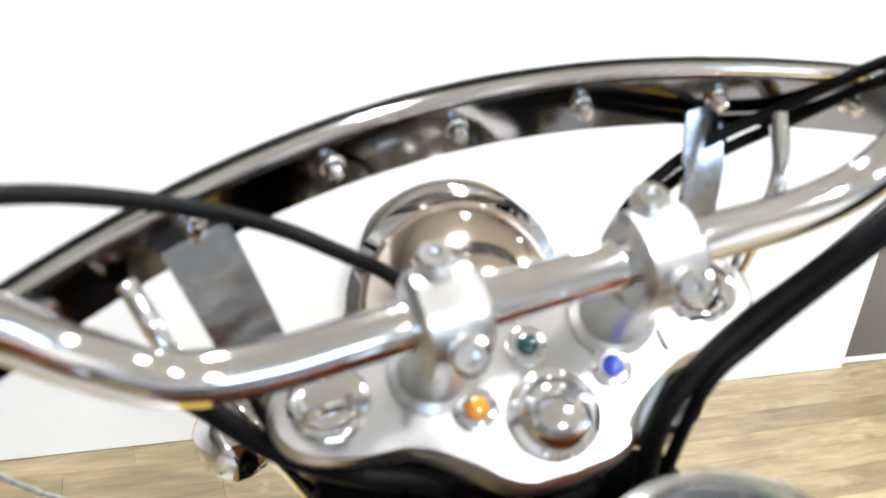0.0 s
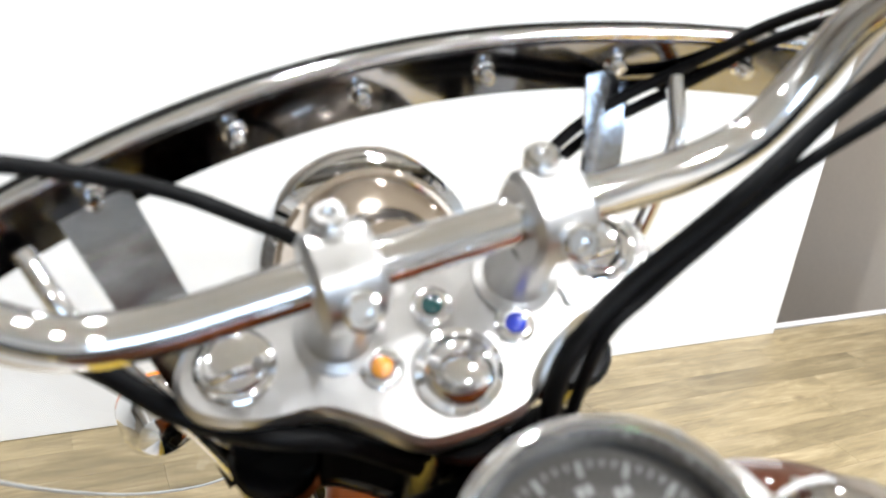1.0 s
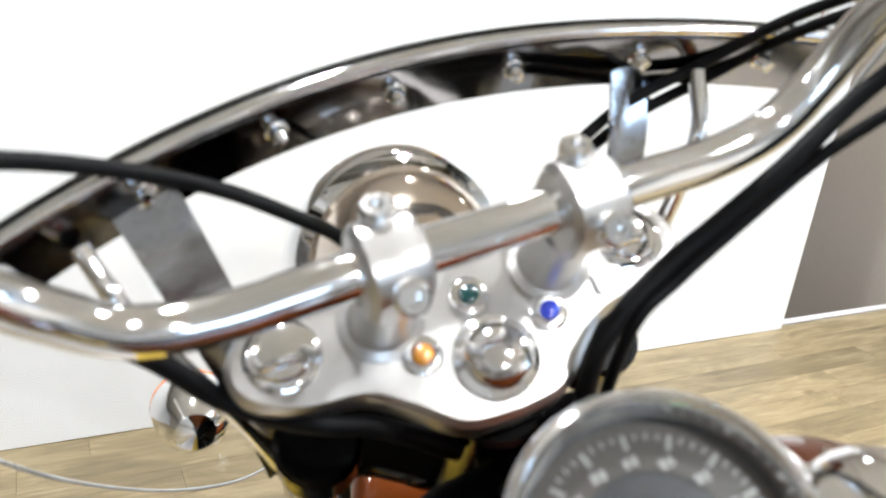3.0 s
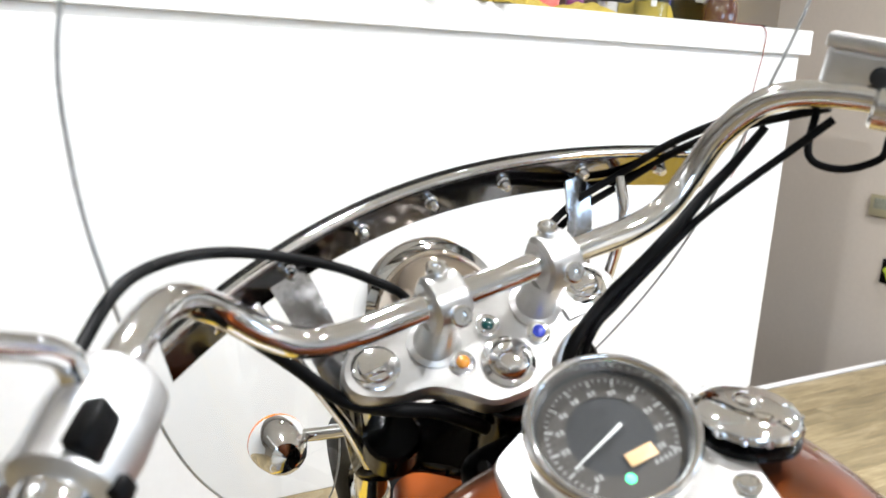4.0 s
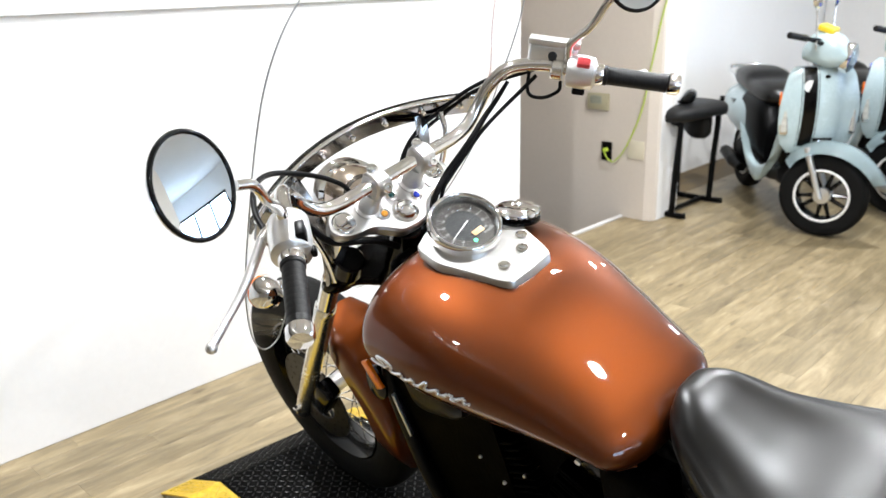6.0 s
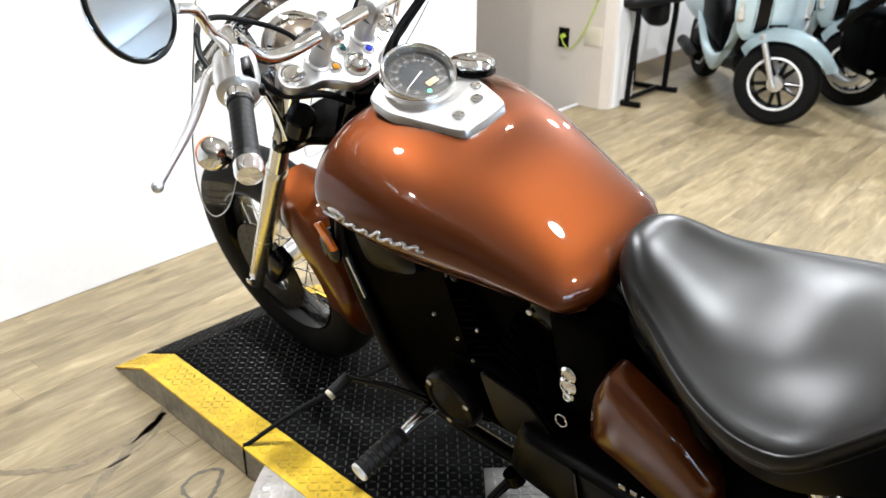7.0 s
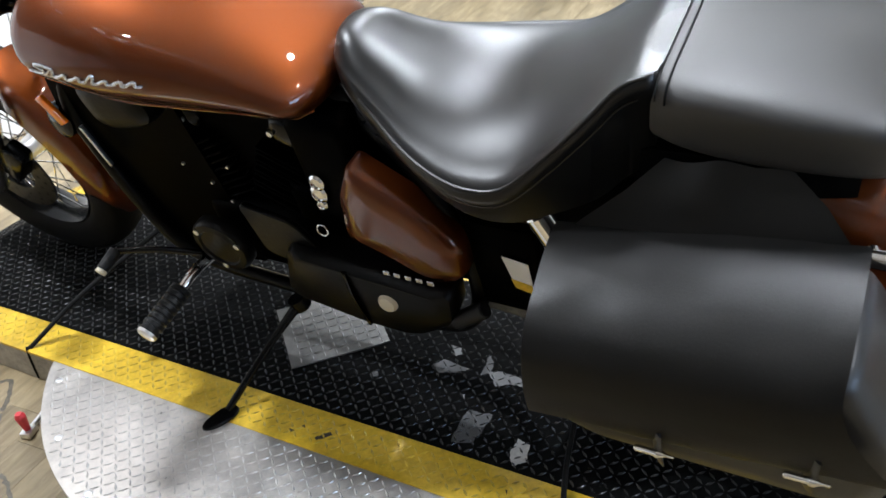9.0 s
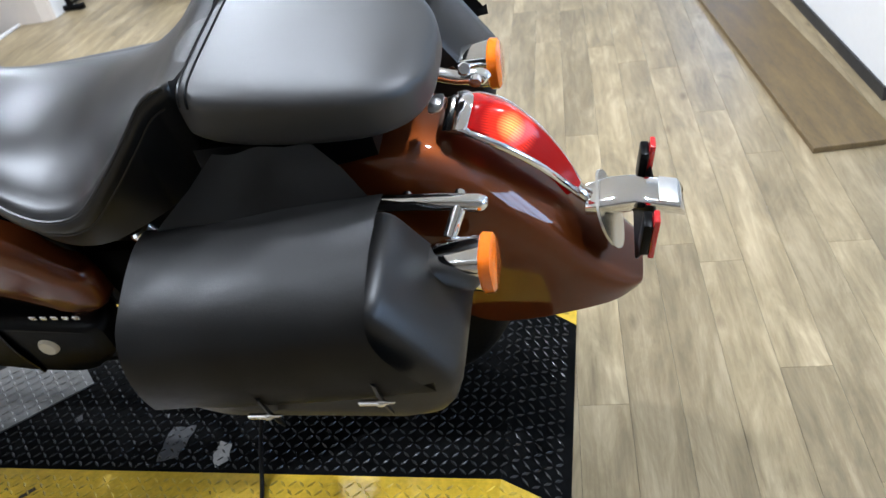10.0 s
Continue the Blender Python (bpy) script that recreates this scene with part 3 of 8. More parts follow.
for s in (-1, 1):
    bm = bm_new()
    arc = [(s * math.sqrt(DISC_R ** 2 - y * y), y) for y in np.linspace(-0.58, 0.58, 49)]
    edge = [(s * (HALF - 0.003), arc[-1][1]), (s * (HALF - 0.003), arc[0][1])]
    slab(bm, arc + edge, 0.008, lambda p: (p[0], p[1], DECK - 0.010 + p[2]))
    plate = part("turning_plate", bm, BARE_PLATE, platform, "bare scuffed tread-plate half disc", smooth=False)
    treads("plate_tread", lambda x, y, s=s: s * x > HALF + 0.006 and x * x + y * y < (DISC_R - 0.015) ** 2, lambda x, y: DECK - 0.002, PLATE_BARS, platform)
    for k in range(-3, 4):
        bm = bm_new()
        a = radians(90 * (1 - s) + k * 17)
        turned(bm, [(0.009, 0), (0.009, 0.0015), (0.006, 0.0028), (0.0001, 0.003)], ((DISC_R - 0.03) * math.cos(a), (DISC_R - 0.03) * math.sin(a), DECK - 0.002), (0, 0, 1), 10)
        part("plate_screw", bm, SATIN, platform)
    bm = bm_new()
    rim = [(s * math.sqrt((DISC_R - 0.004) ** 2 - y * y), y) for y in np.linspace(-0.57, 0.57, 49)]
    rings(bm, [[Vector((x, y, z)) for x, y in rim] for z in (0.0, DECK - 0.011)], closed=False)
    part("plate_rim", bm, DARK_BASE, platform)
# bare square of tread plate let into the deck
bm = bm_new()
slab(bm, [(-0.163, 0.03), (0.0, 0.19), (0.163, 0.03), (0.0, -0.13)], 0.003, lambda p: (p[0] - 0.018, p[1] - 0.005, DECK + 0.001 + p[2]))
part("bare_insert", bm, INSERT, platform, "bare metal square let into the deck", smooth=False)
treads("insert_tread", lambda x, y: abs(x + 0.018) + abs(y - 0.025) < 0.145, lambda x, y: DECK + 0.004, INSERT_BARS, platform)

# red-handled lever valve on the floor at the plate's rim
valve = thing("floor_valve", "small steel valve with a red plastic lever", "valve", pose(-0.31, 1.325, 0, 0, 0, 20))
bm = bm_new()
box(bm, (0, 0, 0.008), (0.034, 0.026, 0.016), bevel=0.003)
cyl(bm, (0.01, 0, 0.01), (0.055, -0.005, 0.012), 0.006)
part("valve_body", bm, SATIN, valve)
bm = bm_new()
tube(bm, [(0, 0, 0.014), (-0.002, 0, 0.035), (-0.004, 0, 0.058), (-0.005, 0, 0.068)], [0.007, 0.009, 0.012, 0.007])
part("lever", bm, RED_SWITCH, valve, "red plastic lever")

# ---- the motorcycle, built upright in its own frame and leaning on its stand ----
LEAN_BIKE = 15.9
BIKE = pose(0.271, 0, DECK) @ pose(0, 0, 0, 0, -LEAN_BIKE, 0)
bike = thing("motorcycle", "copper-orange cruiser motorcycle leaning on its side stand", "motorcycle", BIKE)
UP = Vector((0, -0.623, 0.782))     # along the fork, upwards
FWD = Vector((0, 0.782, 0.623))     # in the plane of the fork bridge, forwards
NUT = Vector((0, 1.16, 0.993))
AXLE_F, AXLE_R = Vector((0, 1.715, 0.335)), Vector((0, -0.02, 0.325))


def on_bridge(x, f, h):
    return NUT + Vector((x, 0, 0)) + FWD * f + UP * h


def wheel(name, axle, R, W, rim_r, left_disc):
    bm = bm_new()
    n = 18
    prof = []
    for i in range(n + 1):
        a = math.pi * (i / n) - math.pi / 2
        x = math.sin(a) * W / 2
        r = R - W * 0.32 * (1 - math.cos(a) ** 0.8 if math.cos(a) > 0 else 1)
        prof.append((r, x))
    prof = [(rim_r, -W * 0.38)] + [(rim_r + 0.02, -W * 0.47)] + prof[1:-1] + [(rim_r + 0.02, W * 0.47), (rim_r, W * 0.38)]
    turned(bm, prof, axle, (1, 0, 0), 72, cap=(False, False))
    w = part(name, bm, TYRE, bike, "black road tyre on a spoked wheel")
    bm = bm_new()
    turned(bm, [(rim_r + 0.006, -W * 0.38), (rim_r - 0.004, -W * 0.40), (rim_r - 0.018, -W * 0.25), (rim_r - 0.024, 0), (rim_r - 0.018, W * 0.25), (rim_r - 0.004, W * 0.40), (rim_r + 0.006, W * 0.38)], axle, (1, 0, 0), 64, cap=(False, False))
    part("rim", bm, BLACK_GLOSS, w)
    bm = bm_new()
    turned(bm, [(0.02, -0.07), (0.045, -0.065), (0.045, -0.045), (0.028, -0.035), (0.028, 0.035), (0.045, 0.045), (0.045, 0.065), (0.02, 0.07)], axle, (1, 0, 0), 28)
    part("hub", bm, SATIN, w)
    for k in range(32):
        a = 2 * math.pi * k / 32
        s = 1 if k % 2 else -1
        b = a + (0.45 if (k // 2) % 2 else -0.45)
        p = axle + Vector((s * 0.05, math.cos(b) * 0.04, math.sin(b) * 0.04))
        q = axle + Vector((s * 0.008, math.cos(a) * (rim_r - 0.02), math.sin(a) * (rim_r - 0.02)))
        bm = bm_new()
        cyl(bm, p, q, 0.0019, seg=6)
        part("spoke", bm, CHROME, w)
    if left_disc:
        bm = bm_new()
        turned(bm, [(0.075, -0.066), (0.136, -0.066), (0.136, -0.061), (0.075, -0.061), (0.075, -0.066)], axle, (1, 0, 0), 56, cap=(False, False))
        part("brake_disc", bm, DARK_DISC, w)
        for k in range(40):
            bm = bm_new()
            a = 2 * math.pi * k / 40
            r = 0.095 + 0.035 * (k % 3) / 2
            c = axle + Vector((-0.0665, math.cos(a) * r, math.sin(a) * r))
            cyl(bm, c, c + Vector((-0.0006, 0, 0)), 0.0045, seg=8)
            part("disc_hole", bm, BLACK_SATIN, w)
        bm = bm_new()
        box(bm, axle + Vector((-0.085, -0.10, 0.06)), (0.05, 0.06, 0.11), Euler((0.7, 0, 0)).to_matrix(), bevel=0.012)
        part("brake_caliper", bm, BLACK_GLOSS, w)


wheel("front_wheel", AXLE_F, 0.330, 0.118, 0.222, True)
wheel("rear_wheel", AXLE_R, 0.325, 0.165, 0.195, False)

# fork: sliders, tubes, bridges
for s in (-1, 1):
    ax = Vector((s * 0.104, 0, 0))
    bot, mid = AXLE_F + ax - UP * 0.035, AXLE_F + ax + UP * 0.42
    top = Vector((s * 0.116, NUT.y, NUT.z)) + FWD * 0.045 - UP * 0.022
    axis_dir = (top - bot).normalized()
    bm = bm_new()
    turned(bm, [(0.016, -0.012), (0.022, -0.009), (0.0235, -0.002), (0.0235, 0.10), (0.0238, 0.40), (0.0245, 0.56), (0.0245, 0.58), (0.021, 0.585)], bot, axis_dir, 28)
    leg = part("fork_slider", bm, POLISHED, bike, "polished alloy fork slider")
    bm = bm_new()
    cyl(bm, bot + axis_dir * 0.57, top + axis_dir * 0.005, 0.0205, seg=24)
    part("fork_tube", bm, CHROME, bike)
    bm = bm_new()
    turned(bm, [(0.024, 0.0), (0.024, 0.010), (0.021, 0.013), (0.017, 0.0135), (0.016, 0.018), (0.010, 0.020), (0.0001, 0.0205)], top + UP * 0.014, UP, 28)
    part("fork_cap", bm, CHROME, bike)
bm = bm_new()
cyl(bm, AXLE_F - Vector((0.14, 0, 0)), AXLE_F + Vector((0.14, 0, 0)), 0.011, edge=0.002)
part("front_axle", bm, CHROME, bike)
# upper bridge: a waisted alloy plate
half = [(0.0, -0.036), (0.032, -0.032), (0.056, -0.012), (0.082, 0.006), (0.116, 0.011), (0.145, 0.027), (0.149, 0.050), (0.128, 0.073), (0.09, 0.077), (0.06, 0.080), (0.03, 0.084), (0.0, 0.085)]
outline = [tuple(p) for p in smooth_path(half, 4)]
outline = outline + [(-x, y) for x, y in reversed(outline[1:-1])]
bm = bm_new()
slab(bm, outline, 0.026, lambda p: on_bridge(p[0], p[1], -0.026 + p[2] + 0.003), bevel=0.004)
bridge = part("fork_bridge", bm, CAST, bike, "satin alloy upper fork bridge")
bm = bm_new()
slab(bm, outline, 0.03, lambda p: on_bridge(p[0] * 0.92, p[1] * 0.8, -0.22 + p[2]), bevel=0.004)
part("lower_bridge", bm, BLACK_GLOSS, bike)
bm = bm_new()
turned(bm, [(0.026, 0.0), (0.026, 0.003), (0.021, 0.005), (0.021, 0.010), (0.017, 0.015), (0.009, 0.018), (0.0001, 0.0185)], on_bridge(0, 0, 0.003), UP, 32)
part("stem_nut", bm, CHROME, bridge)
for x, f, m, lab in ((-0.0405, 0.016, PILOT_AMBER, "amber pilot lamp"), (0.0, 0.042, TEAL_LENS, "teal pilot lamp"), (0.0425, 0.0155, BLUE_LENS, "blue pilot lamp")):
    bm = bm_new()
    turned(bm, [(0.0120, 0), (0.0120, 0.003), (0.0095, 0.0045), (0.0066, 0.0042)], on_bridge(x, f, 0.003), UP, 24, cap=(True, False))
    pil = part("pilot_bezel", bm, CHROME, bridge)
    bm = bm_new()
    turned(bm, [(0.0068, 0.003), (0.0064, 0.0058), (0.004, 0.0072), (0.0001, 0.0076)], on_bridge(x, f, 0.003), UP, 20)
    part("pilot_lens", bm, m, bridge, lab)
bm = bm_new()
box(bm, on_bridge(0.088, 0.022, 0.005), (0.02, 0.014, 0.004), axes((1, 0, 0), FWD, UP), bevel=0.001)
part("ignition_plate", bm, SATIN, bridge)
# risers and clamps
BAR_C = Vector((0, 1.140, 1.087))
for s in (-1, 1):
    c = BAR_C + Vector((s * 0.056, 0, 0))
    base = on_bridge(s * 0.056, 0.045, 0.002)
    up = (c - base).normalized()
    bm = bm_new()
    turned(bm, [(0.026, 0), (0.026, 0.004), (0.0205, 0.007), (0.0185, 0.02), (0.0185, 0.056)], base, up, 32)
    riser = part("bar_riser", bm, CAST, bike, "satin alloy handlebar riser")
    bm = bm_new()
    ol = round_outline([(-0.0235, -0.024), (0.0235, -0.024), (0.0245, 0.010), (0.013, 0.0225), (-0.013, 0.0225), (-0.0245, 0.010)], 0.011, 6)
    slab(bm, ol, 0.035, lambda p, c=c: c + Vector((p[2] - 0.0175, 0, 0)) + FWD * p[0] + UP * p[1], bevel=0.004)
    part("clamp", bm, CAST, riser)
    for f in (-0.019, 0.019):
        bm = bm_new()
        turned(bm, [(0.0095, 0.0), (0.0095, 0.006), (0.0075, 0.008), (0.0045, 0.008), (0.004, 0.004), (0.0001, 0.004)], c + FWD * f + UP * (0.0175 if f > 0 else 0.012) + (FWD * -0.006 if f < 0 else Vector()), UP * 0.8 - FWD * (0.6 if f < 0 else -0.2), 20)
        part("clamp_bolt", bm, CHROME, riser)

# handlebar
BAR_R = [(0, 1.140, 1.087), (0.09, 1.140, 1.087), (0.140, 1.140, 1.087), (0.182, 1.138, 1.096), (0.214, 1.133, 1.122), (0.240, 1.117, 1.156), (0.269, 1.080, 1.184), (0.305, 1.022, 1.181), (0.345, 0.960, 1.153), (0.430, 0.840, 1.107)]
bm = bm_new()
tube(bm, [(-x, y, z) for x, y, z in BAR_R[::-1]] + BAR_R[1:], 0.0127, seg=20, n=8)
part("handlebar", bm, CHROME, bike, "chrome pullback handlebar")


def bar_point(s, t):
    a, b = Vector(BAR_R[-2]), Vector(BAR_R[-1])
    p = a + (b - a) * t
    return Vector((s * p.x, p.y, p.z))


for s in (-1, 1):
    d = (bar_point(s, 1) - bar_point(s, 0)).normalized()
    p0, p1 = bar_point(s, 0.19), bar_point(s, 0.97)
    L = (p1 - p0).length
    bm = bm_new()
    prof = [(0.014, 0), (0.0185, 0.001), (0.0185, 0.008), (0.0165, 0.010)]
    for k in range(8):
        h = 0.014 + (L - 0.03) * k / 8
        prof += [(0.0168, h), (0.0168, h + 0.0125), (0.0166, h + 0.0130), (0.0166, h + 0.0135)]
    prof += [(0.0168, L - 0.012), (0.0175, L - 0.002), (0.014, L)]
    turned(bm, prof, p0, d, 24)
    grip = part("grip", bm, RUBBER, bike, "black rubber grip with chrome ends")
    bm = bm_new()
    turned(bm, [(0.017, 0.0), (0.0195, 0.001), (0.0195, 0.016), (0.0165, 0.022), (0.0001, 0.0235)], p1, d, 28)
    part("grip_end", bm, CHROME, grip)
    bm = bm_new()
    turned(bm, [(0.0165, -0.014), (0.0205, -0.013), (0.0205, -0.004), (0.018, 0.002)], p0, d, 28)
    part("grip_collar", bm, CHROME, grip)
    # switch housing
    bm = bm_new()
    more = 0.024 if s < 0 else 0.0
    turned(bm, [(0.014, 0), (0.026, 0.001), (0.0305, 0.006), (0.0325, 0.030 + more / 2), (0.030, 0.050 + more), (0.024, 0.055 + more), (0.014, 0.056 + more)], p0 - d * (0.068 + more), d, 28)
    sw = part("switch_housing", bm, SATIN, bike, "satin alloy switch housing")
    u = Vector((0, 0, 1)) - d * d.z
    u.normalize()
    v = d.cross(u) * s
    M = axes(d, v, u)
    bm = bm_new()
    if s > 0:
        box(bm, p0 - d * 0.038 + u * 0.022 + v * 0.020, (0.024, 0.016, 0.028), M @ Euler((-0.75, 0, 0)).to_matrix(), bevel=0.003)
        part("stop_switch", bm, RED_SWITCH, sw, "red rocker stop switch")
        bm = bm_new()
        box(bm, p0 - d * 0.04 - u * 0.033 + v * 0.008, (0.024, 0.020, 0.014), M, bevel=0.004)
        part("start_button", bm, BLACK_SATIN, sw)
    else:
        box(bm, p0 - d * 0.036 + u * 0.022 + v * 0.0215, (0.030, 0.014, 0.022), M, bevel=0.003)
        part("dip_switch", bm, BLACK_SATIN, sw)
        bm = bm_new()
        box(bm, p0 - d * 0.02 - u * 0.006 + v * 0.031, (0.014, 0.009, 0.014), M, bevel=0.003)
        part("horn_button", bm, BLACK_SATIN, sw)
    # lever perch and lever
    perch = p0 - d * 0.085
    fwd = Vector((s * 0.45, 0.82, 0.0))
    fwd = (fwd - d * fwd.dot(d)).normalized()
    bm = bm_new()
    cyl(bm, perch - d * 0.012, perch + d * 0.012, 0.0195, edge=0.003)
    tube(bm, [perch, perch + fwd * 0.03 - u * 0.002, perch + fwd * 0.045 + d * 0.012 - u * 0.004], [0.013, 0.012, 0.010])
    pc = part("lever_perch", bm, POLISHED, bike)
    bm = bm_new()
    lv = [perch + fwd * 0.045 + d * 0.008 - u * 0.004, Vector((s * 0.385, 1.010, 1.138)), Vector((s * 0.425, 0.994, 1.116)), Vector((s * 0.465, 0.978, 1.100)), Vector((s * 0.509, 0.953, 1.090))]
    tube(bm, lv, [0.008, 0.0075, 0.0065, 0.0055, 0.006], flat=1.5, seg=14)
    ball(bm, lv[-1], 0.0085, 16)
    part("hand_lever", bm, SATIN, bike, "satin alloy hand lever with ball end")
    if s > 0:
        bm = bm_new()
        box(bm, perch + fwd * 0.024 + u * 0.023 - d * 0.012, (0.092, 0.050, 0.040), axes(d, fwd, u), bevel=0.007, seg=3)
        mc = part("brake_reservoir", bm, SATIN, bike, "satin alloy brake fluid reservoir")
        bm = bm_new()
        box(bm, perch + fwd * 0.024 + u * 0.047 - d * 0.012, (0.097, 0.055, 0.012), axes(d, fwd, u), bevel=0.003)
        part("reservoir_cap", bm, SATIN, mc)
        bm = bm_new()
        turned(bm, [(0.0085, 0), (0.0085, 0.002), (0.006, 0.003), (0.0001, 0.003)], perch + u * 0.024 - fwd * 0.0015 - d * 0.012, -fwd, 20)
        part("sight_glass", bm, GAUGE_FACE, mc)
    # mirror
    stem0 = perch + u * 0.022 + d * 0.018
    centre = Vector((0.395, 0.858, 1.322)) if s > 0 else Vector((-0.478, 0.866, 1.338))
    elbow = Vector((0.376, 0.918, 1.272)) if s > 0 else Vector((-0.392, 0.90, 1.290))
    bm = bm_new()
    tube(bm, [stem0, stem0 + u * 0.028, stem0 + (elbow - stem0) * 0.62, elbow, elbow + (centre - elbow) * 0.32], [0.010, 0.0082, 0.0072, 0.0072, 0.0066], n=6)
    st = part("mirror_stem", bm, CHROME, bike)
    face = Vector((-0.30, -0.93, 0.12) if s > 0 else (0.41, -0.875, 0.155)).normalized()
    bm = bm_new()
    turned(bm, [(0.0001, -0.030), (0.03, -0.028), (0.055, -0.018), (0.066, -0.004), (0.067, 0.0), (0.063, 0.003), (0.0615, 0.001)], centre, face, 48, cap=(True, False))
    hd = part("mirror_shell", bm, CHROME, bike, "round chrome mirror shell")
    bm = bm_new()
    ring_bar(bm, centre + face * 0.001, face, 0.0635, 0.0035, 48, 10)
    part("mirror_rim", bm, BLACK_GLOSS, hd)
    bm = bm_new()
    turned(bm, [(0.062 * k, 0.0018 + 0.0020 * (1 - k * k)) for k in (1, 0.86, 0.7, 0.52, 0.33, 0.15, 0.001)], centre, face, 48, cap=(False, False))
    part("mirror_glass", bm, MIRROR, hd)

# cables
def cable(name, pts, r, mat=CABLE, **kw):
    bm = bm_new()
    tube(bm, pts, r, **kw)
    return part(name, bm, mat, bike)


cable("clutch_cable", [(-0.345, 1.02, 1.165), (-0.326, 1.074, 1.180), (-0.285, 1.13, 1.195), (-0.22, 1.19, 1.175), (-0.14, 1.232, 1.128), (-0.088, 1.235, 1.09), (-0.05, 1.25, 1.045), (-0.035, 1.255, 0.97)], 0.0048)
cable("throttle_cable", [(0.305, 1.055, 1.178), (0.27, 1.13, 1.162), (0.24, 1.19, 1.138), (0.20, 1.23, 1.110), (0.15, 1.248, 1.09), (0.10, 1.248, 1.062), (0.075, 1.25, 1.02), (0.06, 1.25, 0.96)], 0.0042)
cable("throttle_cable", [(0.308, 1.055, 1.168), (0.274, 1.135, 1.150), (0.246, 1.195, 1.126), (0.207, 1.236, 1.097), (0.157, 1.255, 1.076), (0.108, 1.255, 1.05), (0.084, 1.255, 1.01), (0.07, 1.255, 0.95)], 0.0042)
cable("wiring_loom", [(0.262, 1.085, 1.160), (0.235, 1.102, 1.128), (0.208, 1.114, 1.104), (0.174, 1.118, 1.080), (0.138, 1.128, 1.053), (0.106, 1.133, 1.034), (0.072, 1.132, 1.014), (0.048, 1.132, 0.985), (0.038, 1.145, 0.90)], [0.005, 0.0065, 0.0075, 0.008, 0.008, 0.008, 0.008], flat=0.8)
cable("brake_hose", [(0.30, 1.045, 1.160), (0.27, 1.065, 1.138), (0.228, 1.090, 1.110), (0.190, 1.110, 1.083), (0.150, 1.120, 1.055), (0.106, 1.126, 1.027), (0.072, 1.126, 1.004), (0.050, 1.145, 0.92)], 0.004)
cable("wiring_loom", [(-0.250, 1.095, 1.168), (-0.222, 1.14, 1.118), (-0.188, 1.192, 1.056), (-0.156, 1.200, 1.006), (-0.132, 1.190, 0.990), (-0.106, 1.174, 0.983), (-0.072, 1.172, 0.966), (-0.03, 1.17, 0.93)], [0.005, 0.006, 0.0065, 0.007, 0.007, 0.007, 0.007])
cable("brake_loop", [(0.305, 1.065, 1.17), (0.285, 1.06, 1.13), (0.30, 1.04, 1.115), (0.325, 1.02, 1.12), (0.325, 1.01, 1.14)], 0.0035)

# headlamp
HL = Vector((0, 1.330, 0.987))
bm = bm_new()
hd = Vector((0, 0.97, -0.18)).normalized()
turned(bm, [(0.0001, -0.082), (0.018, -0.0805), (0.036, -0.075), (0.051, -0.064), (0.062, -0.048), (0.069, -0.028), (0.073, -0.010), (0.075, 0.004), (0.080, 0.010), (0.080, 0.020)], HL, hd, 44, cap=(True, False))
hl = part("headlamp_shell", bm, TAN_REFLECTION_CHROME, bike, "chrome bullet headlamp shell")
bm = bm_new()
turned(bm, [(0.074, -0.006), (0.083, -0.002), (0.088, 0.010), (0.088, 0.026), (0.084, 0.036), (0.078, 0.037)], HL, hd, 44, cap=(False, False))
part("headlamp_ring", bm, CHROME, hl)
bm = bm_new()
turned(bm, [(0.080, 0.03), (0.06, 0.042), (0.0001, 0.048)], HL, hd, 40, cap=(False, False))
part("headlamp_lens", bm, LAMP_GLASS, hl)
# front turn signals
for s in (-1, 1):
    c = Vector((s * 0.193, 1.472, 0.829))
    bm = bm_new()
    turned(bm, [(0.0001, -0.048), (0.018, -0.044), (0.030, -0.028), (0.036, -0.004), (0.037, 0.006)], c, (0, 0.98, -0.1), 32)
    sg = part("turn_signal", bm, CHROME, bike, "chrome bullet turn signal")
    bm = bm_new()
    turned(bm, [(0.036, 0.006), (0.0375, 0.010), (0.034, 0.020), (0.018, 0.026), (0.0001, 0.028)], c, (0, 0.98, -0.1), 32)
    part("signal_lens", bm, AMBER, sg)
    bm = bm_new()
    cyl(bm, c - Vector((s * 0.03, 0, 0)), Vector((s * 0.11, 1.44, 0.829)), 0.009)
    part("signal_stalk", bm, CHROME, sg)

# windscreen with its chrome strips and stays
def screen(x, z, off=0.0):
    return Vector((x, 1.280 - 1.318 * x * x - 0.75 * (z - 1.134) + off * 0.8, z + off * 0.6))


side = [(0.0, 1.516), (0.112, 1.497), (0.213, 1.449), (0.274, 1.378), (0.298, 1.282), (0.305, 1.159), (0.306, 1.009), (0.287, 0.869), (0.243, 0.717), (0.184, 0.608), (0.129, 0.589), (0.106, 0.683), (0.100, 0.812), (0.075, 0.875), (0.0, 0.895)]
right = [tuple(p) for p in smooth_path(side, 5)]
zs = np.linspace(0.592, 1.515, 48)


def span(z):
    """Inner and outer half-width of the sheet at height z."""
    outer = float(np.interp(-z, [-p[1] for p in right[:50]], [p[0] for p in right[:50]]))
    inner = float(np.interp(z, [p[1] for p in right[50:]], [p[0] for p in right[50:]])) if z < 0.895 else 0.0
    return inner, outer


